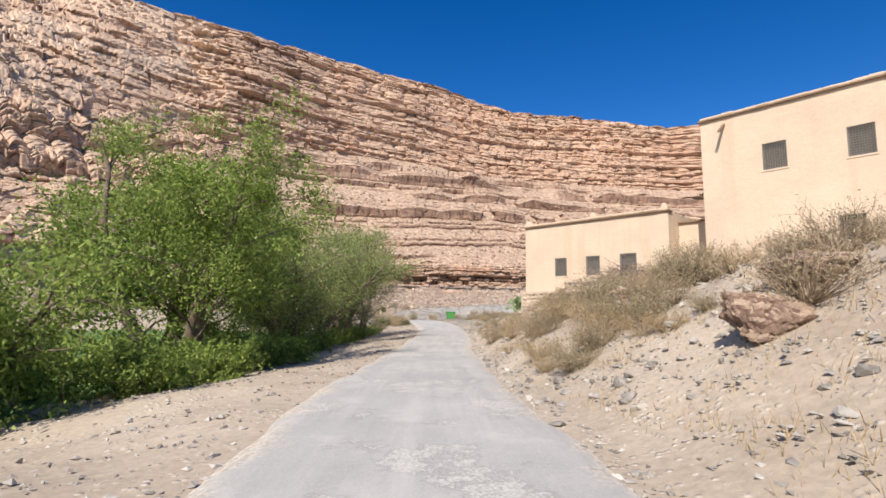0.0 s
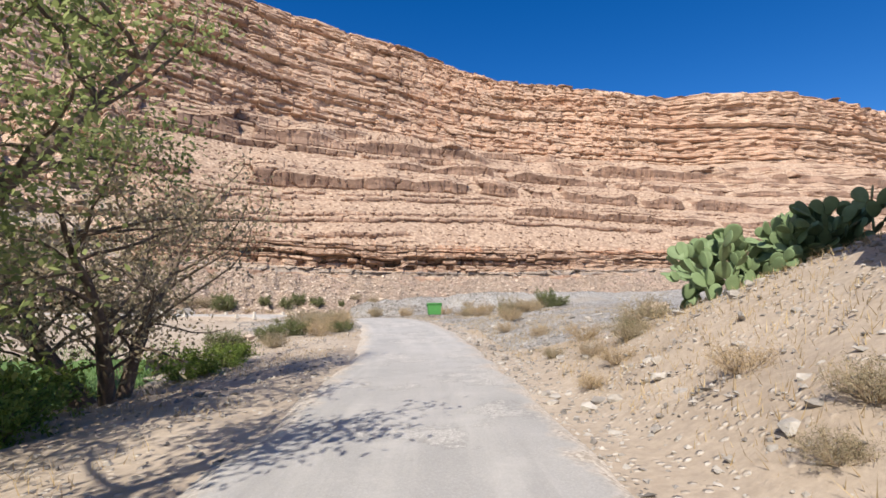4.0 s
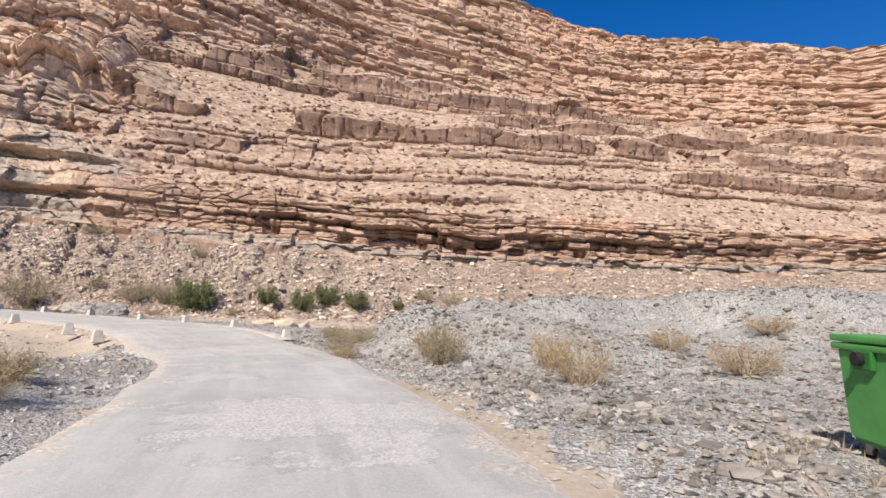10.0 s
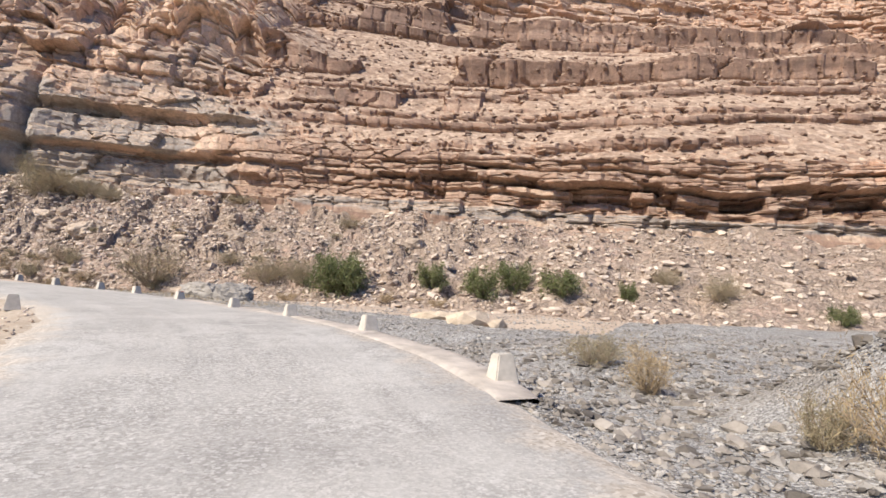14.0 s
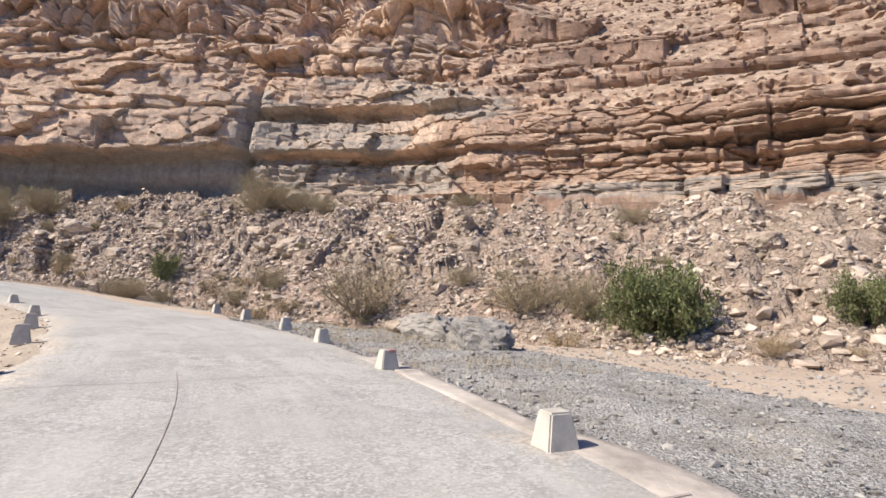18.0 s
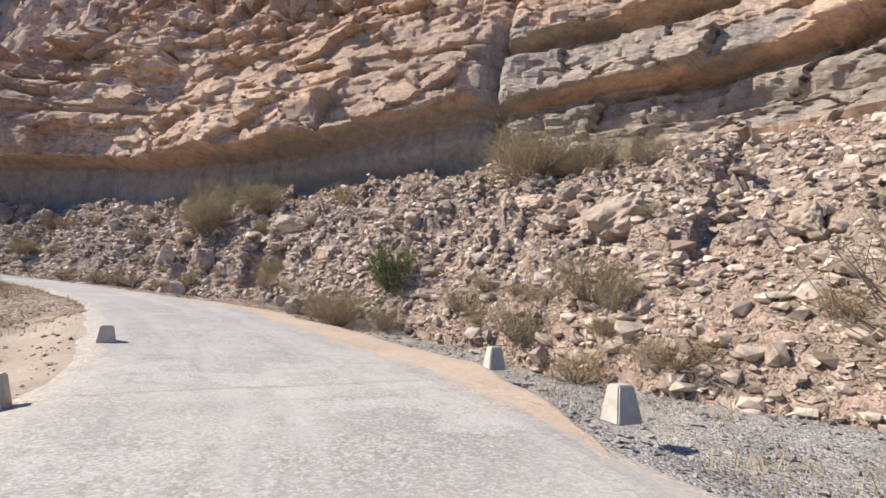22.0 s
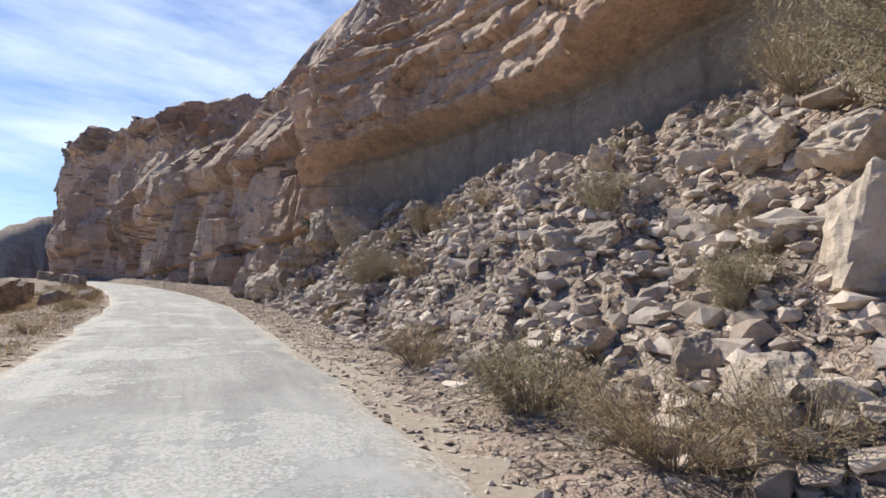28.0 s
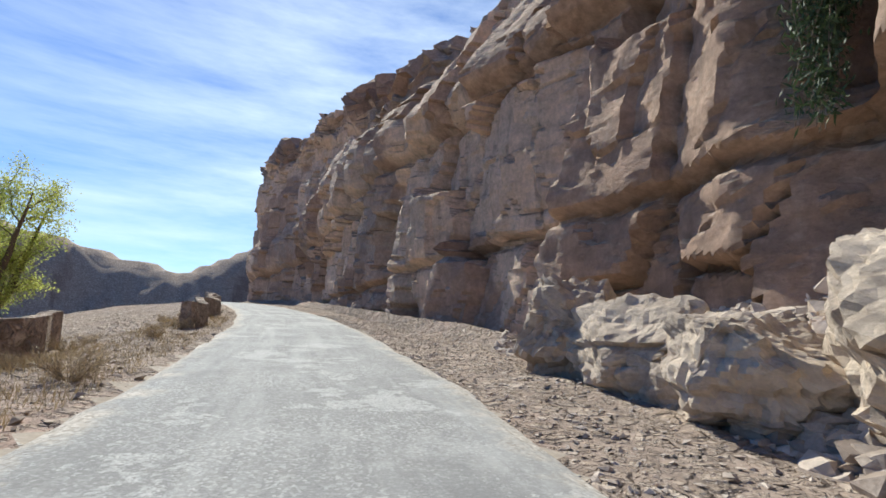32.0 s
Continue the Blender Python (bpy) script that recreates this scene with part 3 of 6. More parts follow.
index[(fs > 166 + wob) & (fd > 2.5 + 0.4 * wob) & (fd < 30)] = 3
index[(fs > 168 + wob) & (fd < -2.6 + 0.3 * wob) & (fd > -70)] = 3
index[(fx > -50) & (fx < -14) & (fy > 114.0 - 0.22 * (fx + 35) + 0.8 * wob) & (fy < 125)] = 4
ground.data.polygons.foreach_set("material_index", index)


def strip(name, s0, s1, left, right, lift, material, step=0.5, wobble=0.0, across=15):
    """A paved strip that follows the road."""
    s = np.arange(s0, s1 + step, step)
    x, y, z = (np.interp(s, ROADS, ROADLINE[:, k]) for k in range(3))
    tx, ty = np.gradient(x, s), np.gradient(y, s)
    h = np.hypot(tx, ty)
    tx, ty = tx / h, ty / h
    a, b = left(s), right(s)
    a = a - wobble * (fractal(s * 0.5, s * 0 + 3.0, 4) - 0.5)
    b = b + wobble * (fractal(s * 0.5, s * 0 + 9.0, 4, 1) - 0.5)
    u = np.linspace(0, 1, across)[:, None]
    d = a + (b - a) * u
    crown = lift * (1 - np.abs(2 * u - 1) ** 6) + 0.0 * d
    X, Y = x + ty * d, y - tx * d
    Z = z + crown - 0.09 * (np.abs(2 * u - 1) > 0.999)
    ob = tagged(new(name, mesh_grid(name, X.T, Y.T, Z.T, material)), kind="structure")

    def keep(key, v, kind="FLOAT", field="value"):
        ob.data.attributes.new(key, kind, "POINT").data.foreach_set(field, v.astype(np.float32).ravel())

    keep("edge", (np.abs(2 * u - 1) + 0 * d).T)
    keep("ford", (smooth(106, 117, s) * (1 - smooth(163, 166, s)) + 0 * d).T)
    keep("chip", (smooth(182, 190, s) + 0 * d).T)
    keep("flow", np.stack([(s * 0.12 + 0 * d).T, (d * 1.5).T, 0 * d.T], -1), "FLOAT_VECTOR", "vector")
    return ob


tagged(strip("road", 0, ROADS[-1] - 1, lambda s: -half_left(s) - 0.32, lambda s: half_right(s) + 0.32, 0.03, M_ROAD, wobble=0.45), "worn grey road, pale and gravelly on the ford, with crumbling sandy edges", "road")
tagged(strip("shoulder_sand", 150, 176, lambda s: half_right(s) - 0.5, lambda s: half_right(s) + np.interp(s, [150, 155, 160, 174, 176], [-0.45, 1.0, 1.7, 0.7, -0.45]), -0.005, M_SAND, wobble=1.0), "orange sand washed over the verge", "verge")

tagged(strip("trim_ford_edge", 117.5, 139.4, lambda s: half_right(s) - 0.3, lambda s: half_right(s) + np.interp(s, [117, 119, 126, 135, 140, 150, 161], [0.5, 0.95, 0.7, 0.5, 0.6, 1.0, 1.4]), 0.022, M_SLAB, wobble=0.8, across=7), "pale worn concrete edge of the ford under the marker stones", "kerb")


def joint(name, pts, wide, lift):
    """A narrow dark joint in the paving, along (length, across) places."""
    bm = bmesh.new()
    rows = []
    for k, (s, d) in enumerate(pts):
        p, t = road_point(s, d)
        q, _ = road_point(*pts[min(k + 1, len(pts) - 1)])
        o, _ = road_point(*pts[max(k - 1, 0)])
        w = (q - o).to_2d().normalized()
        rows.append([bm.verts.new((p.x - w.y * wide * g, p.y + w.x * wide * g, p.z + lift)) for g in (-0.5, 0.5)])
    for a, b in zip(rows, rows[1:]):
        bm.faces.new((a[0], b[0], b[1], a[1]))
    me = bpy.data.meshes.new(name)
    bm.to_mesh(me)
    bm.free()
    me.materials.append(M_JOINT)
    return tagged(new(name, me), "dark open joint in the concrete slab", "joint", kind="structure")


M_JOINT = plain("joint_dirt", (0.40, 0.35, 0.31), 0.95, 0.4, 2)
for k, s in enumerate((131.5, 137.5, 143.6, 149.8, 156.0, 161.6)):
    joint("trim_joint", [(s + 0.04 * math.sin(d * 2 + k), d) for d in np.arange(-3.4, 3.3, 0.3)], 0.02, 0.036)
joint("trim_joint_long", [(s, -0.9 + 0.02 * math.sin(s * 0.7)) for s in np.arange(127, 139, 0.6)], 0.014, 0.038)

# ---------------------------------------------------------------- canyon sides
# stations from east to west: foot of the scree, foot of the cliff, way into the rock (degrees), then
# depth and height of: top of the lowest band, lower slope, foot of the upper cliff, its middle, the rim
STATIONS = [
    ((420, 290, 5), (430, 320, 16), -8, (2, 24), (28, 42), (60, 68), (66, 86), (74, 110)),
    ((215, 195, 2), (220, 215, 12), 0, (2, 20), (28, 38), (60, 66), (66, 84), (74, 108)),
    ((116, 168, 1), (120, 188, 10), 0, (2, 16), (30, 36), (78, 64), (88, 82), (97, 107)),
    ((40, 138, 0), (41, 158, 7), 2, (2, 13), (34, 34), (90, 64), (104, 86), (120, 113)),
    ((-6, 123, -0.8), (-5, 141, 6.3), 6, (2, 13), (30, 33), (82, 65), (94, 88), (110, 117)),
    ((-27, 118.5, -0.9), (-30, 134, 7.5), 14, (2.5, 14), (30, 34), (66, 62), (76, 86), (95, 116)),
    ((-41, 115.5, -0.8), (-50, 128.5, 9), 22, (3, 17), (27, 38), (47, 58), (56, 83), (78, 114)),
    ((-51, 112.2, -0.5), (-61, 126, 10), 32, (4, 21), (20, 36), (38, 55), (50, 80), (72, 113)),
    ((-60, 109.5, 0.1), (-70.5, 118, 10.2), 44, (5, 23), (17, 35), (30, 52), (42, 76), (65, 108)),
    ((-69.2, 103.6, 0.9), (-82, 104.6, 9.3), 54, (5, 24), (15, 35), (25, 50), (40, 70), (62, 100)),
    ((-78.6, 93.4, 2.0), (-91.5, 93, 9.4), 58, (4.5, 24), (13, 36), (20, 48), (30, 68), (46, 95)),
    ((-88.0, 82.9, 2.95), (-99, 79.5, 9.3), 62, (1, 20), (7, 30), (13, 36), (26, 48), (45, 72)),
    ((-94.4, 74.9, 3.7), (-101.8, 73.5, 7), 64, (1, 20), (8, 28), (18, 31), (40, 50), (60, 66)),
    ((-99.4, 68.0, 4.35), (-103.4, 67.5, 4.9), 65, (1.5, 18.5), (8.2, 27.0), (17.2, 29.5), (41.2, 50.0), (61.2, 62.0)),
    ((-104.6, 60.2, 5.2), (-106.5, 58.6, 5.6), 66, (1.4, 18.0), (7.2, 26.0), (16.2, 28.5), (42.2, 46.0), (62.2, 55.0)),
    ((-116, 37, 7.2), (-117.2, 35.7, 7.6), 67, (0.8, 22.0), (5.0, 30.0), (14.0, 32.0), (42.0, 34.0), (62.0, 37.0)),
    ((-132, 0, 9.8), (-135, 0, 10.5), 68, (0, 30), (2, 39), (12, 41), (40, 43), (60, 46)),
    ((-146, -43, 12), (-149, -43, 12.5), 62, (0, 35), (2, 46), (12, 47), (40, 48), (60, 50)),
    ((-188, -63, 12), (-189, -60, 13), 25, (0, 35), (2, 46), (12, 47), (40, 48), (60, 50)),
]
ST_FOOT = np.array([s[0] for s in STATIONS], float)
ST_BASE = np.array([s[1] for s in STATIONS], float)
ST_TURN = np.radians([s[2] for s in STATIONS])
ST_D = np.array([[p[0] for p in s[3:]] for s in STATIONS], float)
ST_Z = np.array([[p[1] for p in s[3:]] for s in STATIONS], float)


def along(table, q):
    """A table's rows at a station number, on a smooth line."""
    n = len(table)
    i = np.clip(np.floor(q).astype(int), 0, n - 2)
    t = (q - i).reshape(-1, *([1] * (table.ndim - 1)))
    p0, p1, p2, p3 = table[np.maximum(i - 1, 0)], table[i], table[i + 1], table[np.minimum(i + 2, n - 1)]
    return 0.5 * (2 * p1 + (p2 - p0) * t + (2 * p0 - 5 * p1 + 4 * p2 - p3) * t**2 + (3 * p1 - p0 - 3 * p2 + p3) * t**3)


dense_q = np.linspace(0, len(STATIONS) - 1, 3000)
dense_b = along(ST_BASE, dense_q)
dense_l = np.r_[0, np.cumsum(np.hypot(*np.diff(dense_b[:, :2], axis=0).T))]


def at_station(n):
    return float(np.interp(n, dense_q, dense_l))


COLS = np.concatenate([
    np.arange(0, at_station(2), 2.6), np.arange(at_station(2), at_station(3), 0.9), np.arange(at_station(3), at_station(5), 0.36), np.arange(at_station(5), at_station(14.3), 0.22),
    np.arange(at_station(14.3), at_station(16), 0.7), np.arange(at_station(16), dense_l[-1], 1.6)])
COLQ = np.interp(COLS, dense_l, dense_q)


def layers(low, high, a, b, seed):
    r = np.random.RandomState(seed)
    edges = [low]
    while edges[-1] < high:
        edges.append(edges[-1] + a + (b - a) * r.rand() ** 1.6)
    n = len(edges)
    return np.array(edges), r.rand(n) * 2 - 1, r.rand(n), r.rand(n)


def hashed(i, j, k=0):
    h = np.sin(i * 127.1 + j * 311.7 + k * 74.7) * 43758.5453
    return h - np.floor(h)


def facets(u, v, seed=0):
    """Broken rock in cells: each cell's own step and tilt, and how near its joint runs."""
    iu, iv = np.floor(u), np.floor(v)
    near_one, near_two = np.full(u.shape, 9.0), np.full(u.shape, 9.0)
    out, cell = np.zeros(u.shape), np.zeros(u.shape)
    for du in (-1, 0, 1):
        for dv in (-1, 0, 1):
            ci, cj = iu + du, iv + dv
            x, y = u - ci - 0.5 - 0.8 * (hashed(ci, cj, seed) - 0.5), v - cj - 0.5 - 0.8 * (hashed(ci, cj, seed + 1) - 0.5)
            far = np.maximum(np.abs(x), np.abs(y)) + 0.25 * np.hypot(x, y)
            first = far < near_one
            near_two = np.where(first, near_one, np.minimum(near_two, far))
            step = hashed(ci, cj, seed + 2) - 0.5 + 1.1 * (hashed(ci, cj, seed + 3) - 0.5) * x + 1.1 * (hashed(ci, cj, seed + 4) - 0.5) * y
            out, cell = np.where(first, step, out), np.where(first, hashed(ci, cj, seed + 5), cell)
            near_one = np.where(first, far, near_one)
    return out, near_two - near_one, cell


def ledges(z, length, table, block, amp, warp, sharp, edge=5):
    """How far the beds of rock stand out: bed by bed, broken into blocks, rounded at their edges."""
    edges, stand, wide, shift = table
    zz = z + warp * (fractal(length * 0.025, z * 0.04, 3) - 0.5)
    i = np.clip(np.searchsorted(edges, zz) - 1, 0, len(edges) - 2)
    f = (zz - edges[i]) / (edges[i + 1] - edges[i])
    w = block * (0.6 + 1.1 * wide[i])
    c = length / w + shift[i] * 13 + 0.25 * (fractal(length * 0.4, z * 0.7, 2, 1) - 0.5)
    j = np.floor(c)
    g = np.minimum(c - j, 1 - (c - j)) * w
    out = 0.55 * stand[i] + 0.75 * (hashed(i, j) - 0.5)
    out = out * (0.45 + 0.9 * fractal(length * 0.03 + i * 7.7, i * 3.3 + 0 * z, 2, 2))
    out = out - 0.35 * np.exp(-((g / (0.12 * block)) ** 2)) * (hashed(i, j, 3) > 0.35)
    out = out - sharp * np.abs(2 * f - 1) ** edge * 0.5
    return amp * out, hashed(i, j, 7)


UPPER, MIDDLE, FINE = layers(-10, 125, 2.0, 6.5, 5), layers(-10, 125, 0.6, 2.2, 6), layers(-10, 125, 0.2, 0.6, 7)
# ledges that step up the great slope: height and thickness
LEDGES = ((15.4, 0.9), (17.2, 1.4), (19.6, 0.9), (21.4, 0.7), (23.2, 1.9), (26.4, 0.9), (28.2, 0.8), (30.6, 3.0), (35.0, 0.9), (37.2, 1.2), (40.2, 2.3), (43.6, 0.9), (45.6, 1.4), (48.6, 4.0), (53.6, 1.0), (55.8, 2.0), (59.4, 1.5))
MOUND = (150, 58)
CLIFF_ROWS = (6, 100, 90, 110, 65, 70, 4)


def bed(h, low, high, soft=0.12):
    return smooth(low - soft, low + soft, h) * (1 - smooth(high - soft, high + soft, h))


def cliff_sheet():
    b, turn, D, Z = along(ST_BASE, COLQ), along(ST_TURN, COLQ), along(ST_D, COLQ), along(ST_Z, COLQ)
    lev_d = np.concatenate([-0.6 + 0 * D[:, :1], 0 * D[:, :1], D, D[:, -1:] + 160], 1)
    lev_z = np.concatenate([b[:, 2:3] - 4, b[:, 2:3], Z, Z[:, -1:] + 6], 1)
    zz, kk = [], []
    for k, n in enumerate(CLIFF_ROWS):
        t = np.linspace(0, 1, n, endpoint=False)[:, None]
        zz.append(lev_z[:, k] + (lev_z[:, k + 1] - lev_z[:, k]) * t)
        kk.append(k + t + 0 * lev_d[:, k])
    z, k = np.concatenate(zz), np.concatenate(kk)
    L, q = COLS + 0 * z, COLQ + 0 * z
    base = b[:, 2] + 0 * z
    h = z - base + 0.7 * (fractal(L * 0.07, 0 * L + 2, 3) - 0.5)
    near, crag = smooth(5.8, 7.0, q), smooth(11.2, 11.8, q)
    # terraces: upright faces of brown rock, debris between them
    warp = 5.0 * (fractal(L * 0.018, 0 * L, 3) - 0.5) + 0.9 * (fractal(L * 0.2, 0 * L + 7, 3, 1) - 0.5)
    T, face, under, blocky = z.copy(), 0 * z, 0 * z, 0 * z
    room = smooth(1.95, 2.1, k) * (1 - smooth(3.85, 4.0, k)) * (1 - crag * (1 - smooth(2.4, 2.8, k)))
    for i, (zl, thick) in enumerate(LEDGES):
        p = smooth(0.38, 0.47, fractal(L * 0.014 + i * 9.1, 0 * L + i * 2.3, 2, 3) + 0.10 * (thick > 1.9) + 0.05 * near)
        tall = thick * (1 + 0.5 * near) * (0.55 + 0.9 * vnoise(L * 0.12 + i * 5, 0 * L + i))
        x = z - zl - warp - 0.35 * (hashed(np.floor(L / 2.3 + i), 0 * L + i, 8) - 0.5)
        w = 2.2 + 1.9 * (i % 3)
        cell = L / w + 0.5 * vnoise(L * 0.5, z * 0.5)
        whole = hashed(np.floor(cell), 0 * L + i, 5) > 0.09
        gap = np.minimum(cell % 1, 1 - cell % 1) * w
        on = (x > 0) & (x < tall)
        back = 1.6 * tall + 1.2
        p = p * room * (0.35 + 0.65 * whole) * (1 - crag * (thick < 1.9))
        T += p * np.where(on, -x, np.where((x >= tall) & (x < tall + back), -tall * (1 - (x - tall) / back), 0)) * (0.8 + 0.4 * (thick > 1.3))
        face = np.maximum(face, p * on)
        under += p * np.exp(-(((x + 0.3) / 0.35) ** 2))
        blocky += p * on * (0.8 * (hashed(np.floor(cell), 0 * L + i, 6) - 0.4) - 0.8 * np.exp(-((gap / 0.2) ** 2)))
    d = lev_d[:, 0] + 0 * z
    for j in range(lev_d.shape[1] - 1):
        d += np.clip((T - lev_z[:, j]) / (lev_z[:, j + 1] - lev_z[:, j]), 0, 1) * (lev_d[:, j + 1] - lev_d[:, j])
    out = 0.75 * blocky - 0.7 * under
    # debris between the ledges
    slope = room * (1 - face)
    s3, _, _ = facets(L / 1.3, z / 0.9, 30)
    out += slope * (0.8 * (fractal(L * 0.3, z * 0.35, 3, 2) - 0.5) + 0.22 * s3)
    # the upper cliff
    upper = smooth(3.85, 4.1, k) * (1 - smooth(6.8, 7.4, q))
    o1, tone = ledges(z, L, UPPER, 9.0, 3.0, 5.0, 0.7, 7)
    o2, tone2 = ledges(z, L, MIDDLE, 4.0, 1.0, 4.0, 0.9, 6)
    o3, _ = ledges(z, L, FINE, 2.0, 0.3, 3.0, 0.7)
    s1, e1, c1 = facets(L / 4.2, z / 3.4, 1)
    out += upper * (o1 + o2 + o3 + 1.6 * s1 - 0.5 * np.exp(-((e1 / 0.05) ** 2)))
    # the lowest band across the wadi: pale foot, thin recessed beds with niches, one thick bed on top
    low = smooth(0.95, 1.0, k) * (1 - smooth(2.0, 2.15, k))
    wa = (1 - smooth(5.6, 6.2, q)) * low
    s4, e4, c4 = facets(L / 2.4, z / 1.3, 50)
    s6, _, _ = facets(L / 1.1, z / 0.7, 70)
    out += wa * (0.6 * o2 + 0.7 * o3 + (1.0 - 0.5 * smooth(4.8, 5.6, q)) * s4 + 0.2 * s6 - 0.6 * np.exp(-((e4 / 0.05) ** 2)))
    ragged = 0.35 + 1.1 * smooth(0.35, 0.65, fractal(L * 0.09, 0 * L + 5, 3, 2))
    h2 = h + 1.1 * (fractal(L * 0.12, 0 * L + 8, 3, 1) - 0.5) + 0.5 * (hashed(np.floor(L / 2.7), 0 * L, 9) - 0.5)
    out += wa * ragged * (-0.5 * bed(h2, 1.2, 3.6) + 0.35 * bed(h2, 3.8, 6.4) - 0.6 * bed(h2, 2.2, 2.6) - 0.6 * bed(h2, 3.4, 3.8) - 0.5 * bed(h2, 5.0, 5.25))
    nick = hashed(np.floor(L / 1.9 + 0.4 * np.floor(h2 / 1.1)), np.floor(h2 / 1.1), 4) > 0.72
    out -= 1.6 * wa * nick * bed(h2, 1.0, 4.2) * smooth(3.3, 3.7, q) * (1 - smooth(5.0, 5.5, q))
    # beside the bend: grey broken beds below a buff overhang, a deep slot, a capping bed
    wb = smooth(5.6, 6.2, q) * (1 - smooth(8.0, 8.25, q)) * low
    s5, e5, c5 = facets(L / 3.4 + 0.12 * z, z / 2.2, 60)
    slot = smooth(6.6, 7.3, q)
    out += wb * (0.5 * bed(h, -1, 1.3) - 0.25 * bed(h, 1.3, 3.9) - 0.8 * bed(h, 3.1, 4.0, 0.25) * smooth(6.2, 6.6, q) + 0.9 * bed(h, 4.0, 7.3) - (0.6 + 1.0 * slot) * bed(h, 7.4, 8.7, 0.3) + (0.4 + 0.5 * slot) * bed(h, 8.9, 12.5))
    out += wb * (0.9 * s5 + 0.25 * s6 + 0.3 * o2 - 0.5 * np.exp(-((e5 / 0.04) ** 2)) * (c5 > 0.4) + 0.3 * o3)
    # beyond it: a smooth hollow under one massive bed, upright cleft where it begins
    wc = smooth(8.0, 8.25, q) * (1 - crag) * low
    deep = (0.45 + 0.55 * smooth(8.2, 9.0, q)) * (1 - 0.5 * smooth(9.2, 10.2, q))
    lip = 4.1 + 0.5 * deep + 0.4 * (fractal(L * 0.3, 0 * L + 3, 3) - 0.5)
    out += wc * (-(1.0 + 2.4 * deep) * (1 - smooth(lip - 0.5, lip + 0.35, h)) * smooth(-2.5, -0.5, h) + 0.7 * bed(h, lip, 9.0, 0.6) - 0.5 * bed(h, 9.2, 9.6) - 0.9 * smooth(9.8, 14, h))
    out += wc * smooth(lip - 0.3, lip + 0.2, h) * (1.0 * s5 + 0.18 * s6 + 0.9 * s1 + 0.25 * o2 - 0.5 * np.exp(-((e5 / 0.04) ** 2)) * (c5 > 0.5))
    out -= 1.5 * np.exp(-(((L - at_station(8.12)) / 0.5) ** 2)) * low * smooth(0.5, 2, h)
    # stepped blocks above the massive bed
    above = near * smooth(2.0 + 0.5 * crag, 2.2 + 0.6 * crag, k)
    out += (1.4 * wb + (1.8 - 1.3 * smooth(9.4, 10.4, q)) * wc) * smooth(0.5, 3, h) - 0.9 * smooth(12.3, 13.0, q)
    out += above * (2.0 * s1 + 0.7 * s5 + 0.15 * s6 + 0.7 * (1 - crag) * o2 - 0.6 * np.exp(-((e1 / 0.04) ** 2)))
    # the crag: tall jointed columns with flat faces, a joint right through above its lowest bed
    s7, e7, c7 = facets(L / 3.3 + 0.05 * z, z / 7.5, 80)
    s8, e8, c8 = facets(L / 1.7, z / 2.6, 90)
    out += crag * (1.6 * s7 - 0.7 * np.exp(-((e7 / 0.035) ** 2)) * (c7 > 0.25) + 0.42 * s8 - 0.2 * np.exp(-((e8 / 0.05) ** 2)) * (c8 > 0.6) + 0.10 * s6)
    line = 9.4 + 0.5 * (fractal(L * 0.15, 0 * L, 3) - 0.5)
    out -= crag * (0.35 * (1 - smooth(-0.1, 0.2, z - line)) + 0.45 * np.exp(-(((z - line + 0.1) / 0.2) ** 2)))
    out += crag * 1.4 * bed(z, 17.5, 24.0, 2.0) - crag * 0.9 * np.exp(-(((z - 17.0 - 0.6 * s7) / 0.35) ** 2))
    cl = at_station(11.75) + 1.4
    out -= 2.4 * np.exp(-(((L - cl) / 1.1) ** 2)) * near * smooth(9, 11, z)
    pillar = np.exp(-(((L - cl + 2.9) / 1.9) ** 4))
    out += 1.7 * pillar * near * smooth(8.5, 9.0, z) - 0.8 * pillar * np.exp(-(((z - 13.8) / 0.5) ** 2))
    out -= pillar * near * (0.5 * np.exp(-(((L - cl + 4.0) / 0.16) ** 2)) * bed(z, 8.8, 20) + 0.18 * bed(z, 11.7, 11.9, 0.06) + 0.15 * bed(z, 12.5, 12.7, 0.06))
    # the wall bulges round the cleft
    out += 1.3 * np.exp(-(((L - cl + 0.5) / 6.5) ** 4)) * (1 - smooth(2.0, 2.6, k))
    # wide waves, and grain close to the road
    out += 3.4 * (fractal(L * 0.03, z * 0.02, 4, 1) - 0.5) * smooth(1.2, 2.4, k)
    out += 0.9 * (fractal(L * 0.12, z * 0.06, 4, 3) - 0.5)
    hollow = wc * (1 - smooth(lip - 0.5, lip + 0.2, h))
    out += near * (0.26 * (fractal(L * 1.1, z * 1.1, 4, 2) - 0.5) + 0.05 * (hashed(L * 7.3, z * 9.1, 2) - 0.5)) * (1 - 0.7 * hollow)
    d = d - out
    nx, ny = -np.sin(turn), np.cos(turn)
    X, Y = b[:, 0] + nx * d, b[:, 1] + ny * d
    z2 = z + 0.2 * (fractal(L * 0.6, d * 0.5, 3, 2) - 0.5) + 2.5 * (fractal(L * 0.05, 0 * L + 4, 4) - 0.5) * smooth(4.5, 6.0, k) * (1 - near)
    z2 = z2 + near * 2.4 * (np.abs(np.sin(L / 4.5 * math.pi + 2.0 * vnoise(L * 0.3, 0 * L))) ** 0.5 * (0.5 + hashed(np.floor(L / 4.5), 0 * L)) - 0.6) * smooth(2.3, 3.0, k) * (1 - smooth(3.3, 4.5, k))
    # a high shoulder behind the crag
    z2 = z2 + 31 * np.exp(-(((X + MOUND[0]) / 24) ** 2) - ((Y - MOUND[1]) / 24) ** 2) * smooth(3.6, 4.4, k) * near
